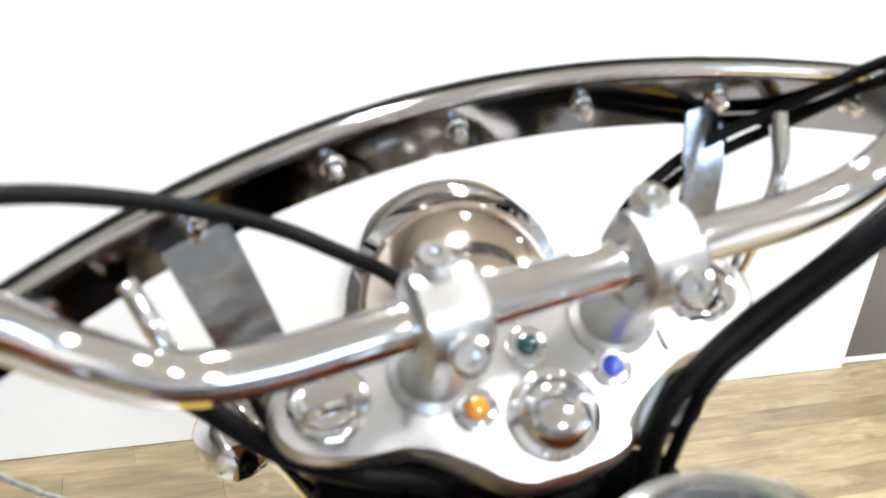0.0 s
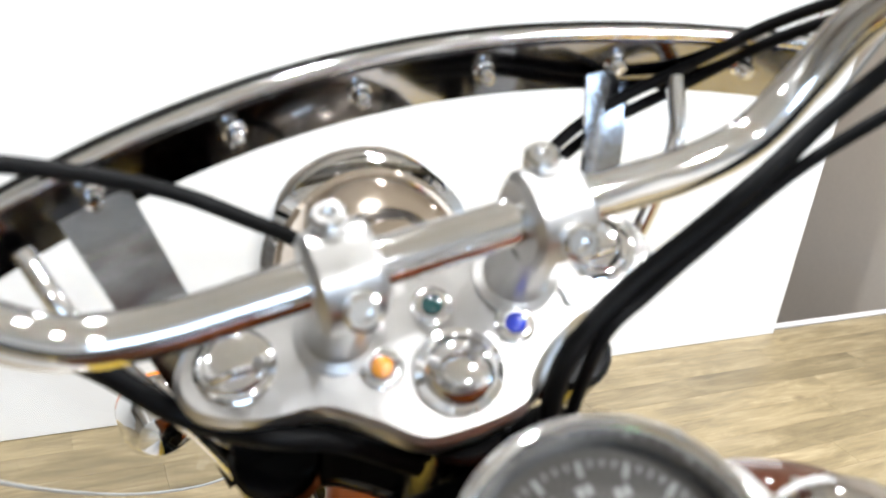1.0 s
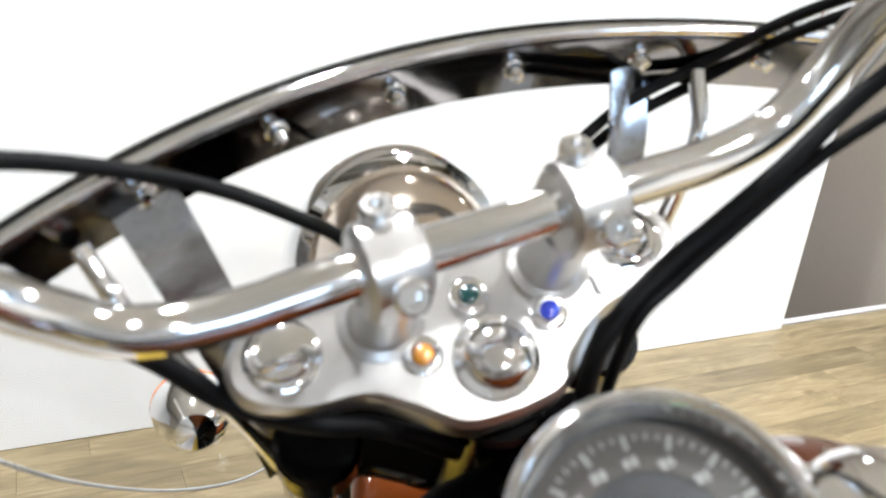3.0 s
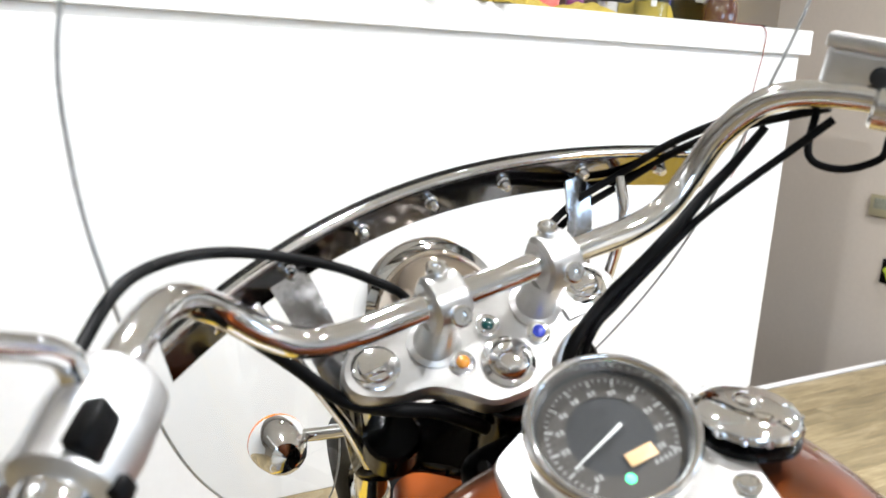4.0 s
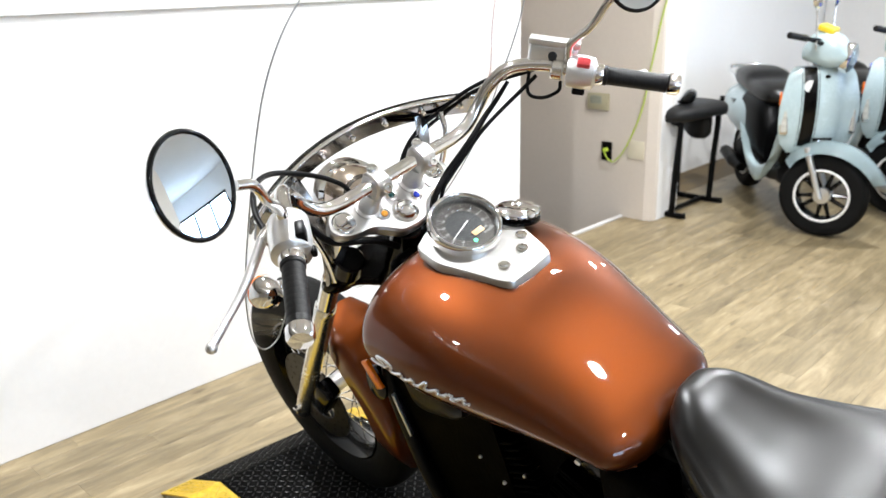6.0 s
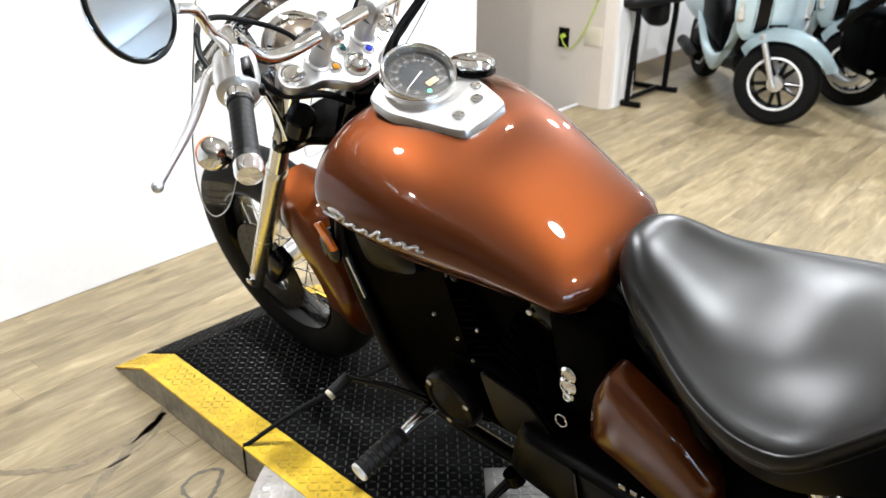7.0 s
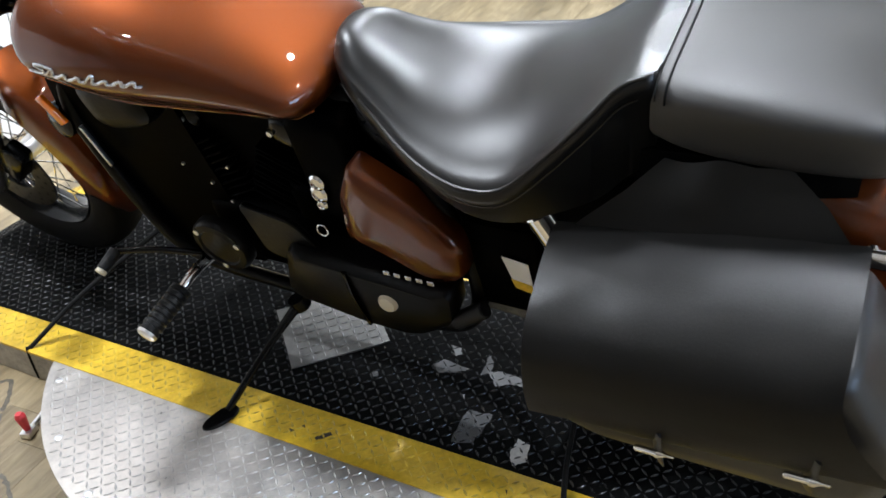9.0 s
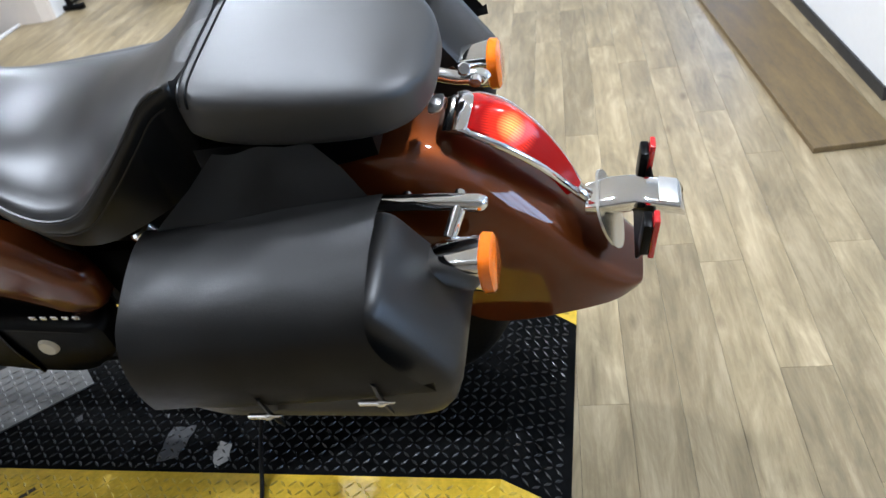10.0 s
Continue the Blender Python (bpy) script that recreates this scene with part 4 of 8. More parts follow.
bm = bm_new()
for s in (-1, 1):
    grid = []
    for z in zs:
        a, b = span(z)
        grid.append([bm.verts.new(screen(s * (a + (b - a) * k / 12), z)) for k in range(13)])
    for r0, r1 in zip(grid, grid[1:]):
        for k in range(12):
            bm.faces.new((r0[k], r0[k + 1], r1[k + 1], r1[k]))
bmesh.ops.remove_doubles(bm, verts=bm.verts, dist=1e-5)
sheet = part("windscreen", bm, CLEAR, bike, "clear moulded plastic windscreen")
sheet.visible_shadow = False
bm = bm_new()
loop = right + [(-x, z) for x, z in reversed(right)]
tube(bm, [screen(x, z) for x, z in loop], 0.0016, seg=6, smooth=False)
part("screen_edge", bm, EDGE_CLEAR, sheet)


def strip(off, h0, h1, thick, w=0.285):
    bm = bm_new()
    rows = []
    for x in np.linspace(-w, w, 49):
        z = 1.138 - 0.5 * x * x
        p0, p1 = screen(x, z + h0, off), screen(x, z + h1, off)
        n = Vector((0, -0.8, -0.6)) * thick
        rows.append([p0, p1, p1 + n, p0 + n])
    rings(bm, rows)
    return bm


st = part("screen_strip", strip(-0.004, -0.018, 0.017, 0.005), DARK_REFLECTION_CHROME, bike, "curved chrome windscreen strip")
part("outer_strip", strip(0.010, -0.018, 0.017, 0.005), BLACK_GLOSS, st)
bm = bm_new()
rows = []
for x in np.linspace(-0.284, 0.284, 49):
    z = 1.158 - 0.5 * x * x
    c = screen(x, z, -0.004)
    rows.append([c + Vector((0, math.cos(a) * 0.0042, math.sin(a) * 0.0042)) for a in (2 * math.pi * k / 10 for k in range(10))])
rings(bm, rows)
part("strip_bead", bm, CHROME, st)
for x in (-0.237, -0.160, -0.078, 0.0, 0.080, 0.162, 0.237):
    bm = bm_new()
    z = 1.140 - 0.45 * x * x
    turned(bm, [(0.0075, 0), (0.0075, 0.002), (0.0058, 0.003), (0.0058, 0.007), (0.004, 0.011), (0.0001, 0.012)], screen(x, z, -0.008), Vector((0, -0.86, -0.5)), 18)
    part("acorn_nut", bm, CHROME, st)
for s in (-1, 1):
    bm = bm_new()
    p = [screen(s * 0.162, 1.125, -0.012), Vector((s * 0.150, 1.235, 1.06)), Vector((s * 0.135, 1.245, 0.97)), Vector((s * 0.128, 1.285, 0.87))]
    rows = []
    for c, w in zip(smooth_path(p, 6), np.linspace(0.022, 0.018, 19)):
        c = Vector(c)
        rows.append([c + Vector((-w * 0.9, -0.0, 0)), c + Vector((w * 0.9, 0.012, 0)), c + Vector((w * 0.9, 0.016, 0)), c + Vector((-w * 0.9, 0.004, 0))])
    rings(bm, rows)
    part("screen_stay", bm, surface("polished_stay_metal", (0.42, 0.42, 0.43), 0.16, 1.0, vary=0.1), bike, "pressed metal windscreen stay")
    bm = bm_new()
    tube(bm, [screen(s * 0.20, 1.115, -0.014), (s * 0.185, 1.215, 1.06), (s * 0.150, 1.24, 0.96), (s * 0.13, 1.27, 0.88)], 0.006)
    part("stay_rod", bm, CHROME, bike)
    bm = bm_new()
    cyl(bm, (s * 0.108, 1.255, 0.895), (s * 0.108, 1.225, 0.932), 0.030, edge=0.004)
    part("stay_clamp", bm, BLACK_GLOSS, bike)

# tank
TANK_FRONT, TANK_REAR = 1.1105, 0.5677
TANK = np.array(smooth_path([(0.2184, 0.9636, 0.7897), (0.2228, 0.9683, 0.7739), (0.2219, 0.9612, 0.7634), (0.2055, 0.9388, 0.7589), (0.1799, 0.9006, 0.7507), (0.1558, 0.8517, 0.7434), (0.1370, 0.7968, 0.7391)], 20))


def tank_row(k):
    """Place along the machine, half-width, crown, underside and squareness at the share k from front to rear."""
    w, zt, zb = (float(np.interp(k, np.linspace(0, 1, len(TANK)), TANK[:, i])) for i in range(3))
    y = TANK_FRONT + (TANK_REAR - TANK_FRONT) * k
    ends = 1.0
    for gap, reach in ((TANK_FRONT - y, 0.07), (y - TANK_REAR, 0.045)):
        ends *= max(0.02, 1 - (1 - min(1, gap / reach)) ** 2) ** 0.5
    mid, tall = (zt + zb) / 2, (zt - zb) / 2 * (0.35 + 0.65 * ends)
    return y, w * (0.25 + 0.75 * ends), mid + tall, mid - tall, 0.62 + 0.13 * (1 - k)


def tank_mid(y):
    """The tank stands a little to the left of the fork's middle."""
    return -0.0135 - 0.019 * (TANK_FRONT - y) / (TANK_FRONT - TANK_REAR)


def tank_ring(y, w, zt, zb, e, n=64):
    zm = zb + 0.45 * (zt - zb)
    out = []
    for k in range(n):
        a = 2 * math.pi * k / n
        if math.sin(a) >= 0:
            x, z = w * power(math.cos(a), e), zm + (zt - zm) * power(math.sin(a), 0.95)
        else:
            q = min(1.0, -math.sin(a) * 1.35)
            x = w * math.copysign(1 - 0.25 * q ** 1.6, math.cos(a)) if q < 1 else w * 0.75 * math.cos(a) / math.cos(math.asin(1 / 1.35))
            z = zm - (zm - zb) * q
        out.append(Vector((x + tank_mid(y), y, z)))
    return out


bm = bm_new()
rings(bm, [tank_ring(*tank_row((1 - math.cos(math.pi * k / 47)) / 2)) for k in range(48)])
tank = part("fuel_tank", bm, CANDY, bike, "candy orange fuel tank, deep glossy lacquer")


def tank_side(y, z):
    """A place on the left flank of the tank."""
    y0, w, zt, zb, e = tank_row((TANK_FRONT - y) / (TANK_FRONT - TANK_REAR))
    zm = zb + 0.45 * (zt - zb)
    if z < zm:
        return Vector((tank_mid(y) - w * (1 - 0.25 * min(1, (zm - z) / (zm - zb)) ** 1.6), y, z))
    s = min(1, (z - zm) / (zt - zm)) ** (1 / 0.95)
    return Vector((tank_mid(y) - w * max(0.0, 1 - s * s) ** (e / 2), y, z))


# slanting badge strokes
off = Vector((-0.002, 0, 0))


def script(k, lift):
    """A place on the badge line, leaning like handwriting."""
    y = 1.021 - 0.212 * k
    return tank_side(y - 0.65 * lift, 0.844 + (y - 0.809) * 0.085 + lift * 0.85) + off


# a row of low slanting strokes on one line, with a taller start and middle
bm = bm_new()
tube(bm, [script(k, q) for k, q in ((0.20, 0.0095), (0.10, 0.0115), (0.03, 0.010), (0.06, 0.005), (0.14, 0.001), (0.12, -0.005), (0.05, -0.008), (-0.02, -0.007))], 0.0031, seg=6, n=6, flat=0.7)
part("badge_stroke", bm, SILVER_INK, tank, "slanting silver badge stroke")
for k0, tall in ((0.17, 0.0095), (0.30, 0.002), (0.43, 0.0015), (0.55, 0.010), (0.67, 0.0015), (0.79, 0.0015), (0.90, 0.0015)):
    bm = bm_new()
    tube(bm, [script(k0 + a, q) for a, q in ((-0.03, -0.006), (0.0, -0.004), (0.035, tall), (0.06, tall * 0.4), (0.062, -0.004), (0.085, -0.007), (0.125, -0.0055))], 0.0031, seg=6, n=5, flat=0.7)
    part("badge_stroke", bm, SILVER_INK, tank, "slanting silver badge stroke")
for s in (-1, 1):
    bm = bm_new()
    low = [tank_row(k) for k in np.linspace(0.1, 0.97, 24)]
    tube(bm, [(tank_mid(y) + s * w * 0.75, y, zb + 0.002) for y, w, zt, zb, e in low], 0.0042, seg=8, smooth=False, flat=0.8)
    part("tank_flange", bm, CANDY, tank)
bm = bm_new()
side_line = [tank_row(k) for k in np.linspace(0.34, 0.93, 20)]
seam = [(y, zb + 0.60 * (zt - zb)) for y, w, zt, zb, e in side_line]
tube(bm, [(2 * tank_mid(y) - tank_side(y, z).x + 0.001, y, z) for y, z in seam], 0.0034, seg=8, smooth=False)
part("tank_seam", bm, CHROME, tank)

# console with speedometer and filler cap
GY, GZ = 0.983, 1.010
GN = Vector((-0.06, -0.47, 0.88)).normalized()
GC = Vector((-0.007, GY, GZ))
gx = (Vector((1, 0, 0)) - GN * GN.x).normalized()
gy = GN.cross(gx)
con = [(0.0, 0.072), (0.05, 0.070), (0.088, 0.055), (0.094, 0.0), (0.080, -0.05), (0.060, -0.118), (0.050, -0.136), (0.0, -0.140)]
con = con + [(-x, y) for x, y in reversed(con[1:-1])]
con = round_outline(con, 0.012, 3)
bm = bm_new()


def console_at(p):
    x, y, w = p
    zt = 0.989 + y * 0.24 - 0.9 * x * x
    return Vector((x - 0.002, 0.975 + y * 0.96, zt - 0.019 + w))


slab(bm, con, 0.019, console_at, bevel=0.0025)
console = part("tank_console", bm, CAST, bike, "polished alloy tank console")
for x, y in ((-0.026, -0.098), (0.03, -0.090), (0.058, -0.062)):
    bm = bm_new()
    turned(bm, [(0.0105, 0), (0.0105, 0.0015), (0.007, 0.002), (0.0065, 0.0045), (0.0001, 0.005)], console_at((x, y, 0.0175)), (0, -0.15, 1), 20)
    part("console_bolt", bm, CHROME, console)
bm = bm_new()
turned(bm, [(0.062, -0.024), (0.0665, -0.008), (0.0668, 0.002), (0.0657, 0.0072), (0.0635, 0.0104), (0.0608, 0.0112), (0.0588, 0.0092), (0.0577, 0.004), (0.0567, -0.006)], GC, GN, 56, cap=(True, False))
gauge = part("speedometer", bm, CHROME, bike, "round speedometer with a chrome bezel")
DC = GC - GN * 0.009
bm = bm_new()
turned(bm, [(0.0568, 0.003), (0.0001, 0.003)], DC, GN, 48, cap=(False, False))
part("dial", bm, GAUGE_FACE, gauge)
bm = bm_new()
turned(bm, [(0.0550, 0.0036), (0.0335, 0.0036)], DC, GN, 48, cap=(False, False))
part("dial_ring", bm, GAUGE_RING, gauge)


def on_dial(r, a, h=0.0042):
    return DC + GN * h + (gx * math.cos(a) + gy * math.sin(a)) * r


bm = bm_new()
for k in range(45):
    a = radians(222 - k * 6.0)
    r0, r1, wd = (0.043, 0.050, 0.0011) if k % 4 == 0 else (0.047, 0.050, 0.0006)
    t = gx * -math.sin(a) + gy * math.cos(a)
    p, q = on_dial(r0, a), on_dial(r1, a)
    bm.faces.new([bm.verts.new(v) for v in (p - t * wd, p + t * wd, q + t * wd, q - t * wd)])
    if k % 4 == 0:
        for e in (-0.0022, 0.0016):
            c = on_dial(0.0375, a) + gx * e
            bm.faces.new([bm.verts.new(c + gx * i + gy * j) for i, j in ((-0.0012, -0.0023), (0.0012, -0.0023), (0.0012, 0.0023), (-0.0012, 0.0023))])
for i in range(6):
    c = on_dial(0, 0) + gx * (0.016 + 0.0042 * i) - gy * 0.034
    bm.faces.new([bm.verts.new(c + gx * a + gy * b) for a, b in ((-0.0012, -0.002), (0.0012, -0.002), (0.0018, 0.002), (-0.0006, 0.002))])
part("dial_marks", bm, DIAL_INK, gauge, smooth=False)
bm = bm_new()
a = radians(196)
e, t = gx * math.cos(a) + gy * math.sin(a), gx * -math.sin(a) + gy * math.cos(a)
c = DC + GN * 0.006
bm.faces.new([bm.verts.new(v) for v in (c - t * 0.0016 - e * 0.012, c + t * 0.0016 - e * 0.012, c + e * 0.041 + t * 0.0005, c + e * 0.041 - t * 0.0005)])
part("needle", bm, GAUGE_INK, gauge)
bm = bm_new()
box(bm, DC + GN * 0.0045 + gx * 0.010 - gy * 0.024, (0.024, 0.011, 0.001), axes(gx, gy, GN), bevel=0.0003)
part("trip_display", bm, LCD, gauge)
bm = bm_new()
turned(bm, [(0.004, 0), (0.003, 0.001), (0.0001, 0.0014)], DC + GN * 0.004 - gx * 0.008 - gy * 0.036, GN, 14)
part("neutral_lamp", bm, GREEN_LAMP, gauge)
bm = bm_new()
turned(bm, [(0.0585, 0.0085), (0.03, 0.0105), (0.0001, 0.011)], GC, GN, 48, cap=(False, False))
part("gauge_glass", bm, CLEAR, gauge)
CAPN = Vector((0.22, -0.08, 0.97)).normalized()
CAP = Vector((0.099, 0.965, 0.970))
bm = bm_new()
turned(bm, [(0.039, 0.011), (0.0425, 0.013), (0.0425, 0.0175), (0.0395, 0.0215), (0.030, 0.0255), (0.016, 0.0275), (0.0001, 0.028)], CAP, CAPN, 44)
fc = part("filler_cap", bm, CHROME, bike, "chrome fuel filler cap")
bm = bm_new()
turned(bm, [(0.044, 0.0), (0.044, 0.004), (0.037, 0.007), (0.037, 0.012)], CAP, CAPN, 40, cap=(True, False))
part("cap_neck", bm, BLACK_GLOSS, fc)
bm = bm_new()
turned(bm, [(0.0115, 0.026), (0.0115, 0.0295), (0.009, 0.0315), (0.0001, 0.032)], CAP, CAPN, 24)
part("cap_lock", bm, CHROME, fc)
for k in range(14):
    a = 2 * math.pi * k / 14
    u0, v0 = frame_of(CAPN)
    bm = bm_new()
    cyl(bm, CAP + (u0 * math.cos(a) + v0 * math.sin(a)) * 0.0412 + CAPN * 0.0125, CAP + (u0 * math.cos(a) + v0 * math.sin(a)) * 0.0412 + CAPN * 0.0185, 0.0032, seg=8)
    part("cap_knurl", bm, CHROME, fc)

# seats
SET_BACK = Vector((0, -0.045, -0.022))     # the whole tail sits this far back and down


def tail_part(*a, **kw):
    ob = part(*a, **kw)
    ob.location = SET_BACK
    return ob


SEAT = [(0.572, 0.030, 0.822, 0.800, 0.775), (0.560, 0.062, 0.836, 0.798, 0.745), (0.525, 0.096, 0.834, 0.784, 0.715), (0.47, 0.126, 0.806, 0.752, 0.685), (0.41, 0.164, 0.780, 0.732, 0.665), (0.35, 0.194, 0.768, 0.722, 0.645), (0.29, 0.211, 0.770, 0.719, 0.635), (0.23, 0.209, 0.788, 0.730, 0.636), (0.17, 0.186, 0.812, 0.780, 0.650), (0.115, 0.160, 0.842, 0.836, 0.670), (0.08, 0.138, 0.860, 0.872, 0.70), (0.045, 0.118, 0.866, 0.880, 0.72)]


def seat_ring(y, w, zc, ze, zb, n=45):
    top = []
    for k in range(n):
        u = -1 + 2 * k / (n - 1)
        z = zc + (ze - zc) * abs(u) ** (2.2 + 1.0 * min(1.0, max(0.0, (y - 0.2) / 0.2))) + 0.005 * math.exp(-((abs(u) - 0.955) / 0.05) ** 2)
        top.append(Vector((w * 0.97 * u, y, z)))
    low = [Vector((w * 1.0, y, ze - 0.008)), Vector((w * 1.0, y, ze - 0.018)), Vector((w * 0.96, y, ze - 0.028)), Vector((w * 0.90, y, zb + 0.015)), Vector((0, y, zb + 0.015)), Vector((-w * 0.90, y, zb + 0.015)), Vector((-w * 0.96, y, ze - 0.028)), Vector((-w * 1.0, y, ze - 0.018)), Vector((-w * 1.0, y, ze - 0.008))]
    return top + low


bm = bm_new()
srows = smooth_path(SEAT, 4)
rings(bm, [seat_ring(*r) for r in srows])
seat = part("rider_seat", bm, VINYL, bike, "black vinyl scooped rider seat", angle=70)
for s in (-1, 1):
    bm = bm_new()
    tube(bm, [(s * r[1] * 0.955, r[0], r[3] - 0.030) for r in srows[2:-2]], 0.002, seg=6, smooth=False)
    part("piping", bm, VINYL, seat)
    bm = bm_new()
    tube(bm, [(s * r[1] * 0.965, r[0], r[3] + 0.001) for r in srows[10:-1]], 0.0034, seg=8, smooth=False)
    part("ridge_seam", bm, VINYL, seat)


def pad_ring(y, w, zt, zb, n=52):
    zm = (zt + zb) / 2
    return [Vector((w * power(math.cos(a), 0.34), y, zm + (zt - zm) * power(math.sin(a), 0.44))) for a in (2 * math.pi * k / n for k in range(n))]


PAD = [(0.104, 0.028, 0.836, 0.806), (0.099, 0.058, 0.848, 0.795), (0.085, 0.086, 0.858, 0.785), (0.060, 0.109, 0.866, 0.777), (0.020, 0.126, 0.870, 0.770), (-0.03, 0.135, 0.871, 0.766), (-0.10, 0.139, 0.868, 0.765), (-0.17, 0.137, 0.862, 0.765), (-0.215, 0.130, 0.855, 0.766), (-0.248, 0.115, 0.846, 0.768), (-0.270, 0.093, 0.836, 0.771), (-0.284, 0.062, 0.824, 0.776), (-0.289, 0.030, 0.812, 0.784)]
bm = bm_new()
rings(bm, [pad_ring(*r) for r in smooth_path(PAD, 4)])
pad = part("passenger_seat", bm, PAD_VINYL_LIT, bike, "black vinyl passenger pad with a cross seam", angle=70)
for yy, wd in ((0.030, 0.123), (0.044, 0.1175)):
    bm = bm_new()
    r = pad_ring(yy, wd + 0.001, 0.870, 0.772, 64)
    tube(bm, r[2:31], 0.0017, seg=6, smooth=False)
    part("seam", bm, CABLE if yy < 0.04 else VINYL, pad)
bm = bm_new()
rows = []
for y, w, z in ((0.10, 0.115, 0.70), (0.0, 0.12, 0.71), (-0.10, 0.118, 0.71), (-0.2, 0.10, 0.72)):
    rows.append([Vector((-w, y, z)), Vector((w, y, z)), Vector((w * 1.0, y, z + 0.06)), Vector((-w * 1.0, y, z + 0.06))])
rings(bm, rows)
part("seat_base", bm, BLACK_SATIN, bike)

# near-black block added for the shaded space below the seats
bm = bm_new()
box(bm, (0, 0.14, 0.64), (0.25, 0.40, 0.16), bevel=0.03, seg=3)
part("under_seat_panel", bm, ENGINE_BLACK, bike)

# rear fender
FP = [(0.20, 0.700), (0.10, 0.728), (-0.02, 0.742), (-0.13, 0.735), (-0.22, 0.705), (-0.30, 0.645), (-0.375, 0.560), (-0.44, 0.470), (-0.492, 0.402), (-0.519, 0.372)]
FQ = [(0.20, 0.60), (0.10, 0.575), (0.0, 0.535), (-0.09, 0.47), (-0.18, 0.39), (-0.255, 0.335), (-0.33, 0.330), (-0.41, 0.340), (-0.470, 0.345), (-0.506, 0.352)]
FW = [0.10, 0.105, 0.108, 0.11, 0.11, 0.108, 0.102, 0.092, 0.076, 0.055]


def fender_rows(P, Q, Wd, n=5):
    tab = smooth_path([(*p, *q, w) for p, q, w in zip(P, Q, Wd)], n)
    rows = []
    for py, pz, qy, qz, w in tab:
        r = []
        for u, k in ((1, 0), (1.0, 0.3), (1.0, 0.55), (0.97, 0.74), (0.88, 0.87), (0.7, 0.95), (0.4, 0.99), (0, 1.0)):
            r.append((u * w, qy + (py - qy) * k, qz + (pz - qz) * k))
        full = [Vector((-x, y, z)) for x, y, z in r] + [Vector(p) for p in reversed(r[:-1])]
        rows.append(full)
    return rows


def shell(rows, thick=0.004):
    """A skin with an inner side and closed lips."""
    bm = bm_new()
    m = len(rows[0])
    c = Vector((0, 0, 0))
    inner = []
    for r in rows:
        mid = sum(r, Vector()) / m
        inner.append([p + (mid - p).normalized() * thick for p in r])
    rings(bm, [list(r) + list(reversed(q)) for r, q in zip(rows, inner)])
    return bm


tail_part("rear_fender", shell(fender_rows(FP, FQ, FW)), CANDY, bike, "deep candy orange valanced rear fender", angle=60)


def arc(a0, a1, r, c, n):
    return [(c.y + r * math.cos(radians(a)), c.z + r * math.sin(radians(a))) for a in np.linspace(a0, a1, n)]


part("front_fender", shell(fender_rows(arc(196, 118, 0.368, AXLE_F, 12), arc(192, 122, 0.285, AXLE_F, 12), [0.055, 0.076, 0.082, 0.084, 0.084, 0.084, 0.084, 0.084, 0.082, 0.078, 0.07, 0.05])), CANDY, bike, "deep candy orange front fender", angle=60)

# tail lamp
TL = [(-0.270, 0.730, 0.036, 0.012), (-0.288, 0.724, 0.041, 0.017), (-0.322, 0.703, 0.043, 0.021), (-0.362, 0.660, 0.036, 0.018), (-0.396, 0.608, 0.024, 0.012), (-0.420, 0.560, 0.009, 0.005)]
bm = bm_new()
rows = []
for y, z, w, h in smooth_path(TL, 5):
    c = Vector((0, y, z - 0.004))
    nrm = Vector((0, -0.70, 0.71))
    rows.append([c + Vector((w * math.cos(a), 0, 0)) + nrm * (h * 1.25 * (1 - abs(math.cos(a)) ** 1.3) if math.sin(a) > 0 else -0.03 * -math.sin(a)) for a in (2 * math.pi * k / 28 for k in range(28))])
rings(bm, rows)
tl = tail_part("tail_lamp", bm, RED_LIT, bike, "long red tail lamp, lit")
bm = bm_new()
rows = []
for y, z, w, h in smooth_path([(-0.235, 0.728, 0.036, 0), (-0.262, 0.733, 0.044, 0)] + [(y, z - 0.010, w + 0.003, h) for y, z, w, h in TL[1:]] + [(-0.440, 0.532, 0.018, 0)], 5):
    c = Vector((0, y, z - 0.008))
    nrm = Vector((0, -0.70, 0.71))
    rows.append([c + Vector((w * math.cos(a), 0, 0)) + nrm * (0.010 * math.sin(a)) for a in (2 * math.pi * k / 24 for k in range(24))])
rings(bm, rows)
part("lamp_bezel", bm, CHROME, tl)
for s in (-1, 1):
    bm = bm_new()
    tube(bm, [(s * (w + 0.003), y, z - 0.012) for y, z, w, h in TL], 0.006, seg=10, n=4, flat=0.6)
    part("lamp_side_bar", bm, CHROME, tl)
bm = bm_new()
rows = []
for y, z, w, h in ((-0.248, 0.728, 0.039, 0.010), (-0.252, 0.731, 0.042, 0.014), (-0.266, 0.731, 0.043, 0.017), (-0.272, 0.728, 0.042, 0.017)):
    c = Vector((0, y, z - 0.004))
    nrm = Vector((0, -0.45, 0.89))
    rows.append([c + Vector((w * math.cos(a), 0, 0)) + nrm * (h * 1.25 * (1 - abs(math.cos(a)) ** 1.5) if math.sin(a) > 0 else -0.035 * -math.sin(a)) for a in (2 * math.pi * k / 28 for k in range(28))])
rings(bm, rows)
part("lamp_band", bm, CHROME, tl, "chrome band ahead of the lens")

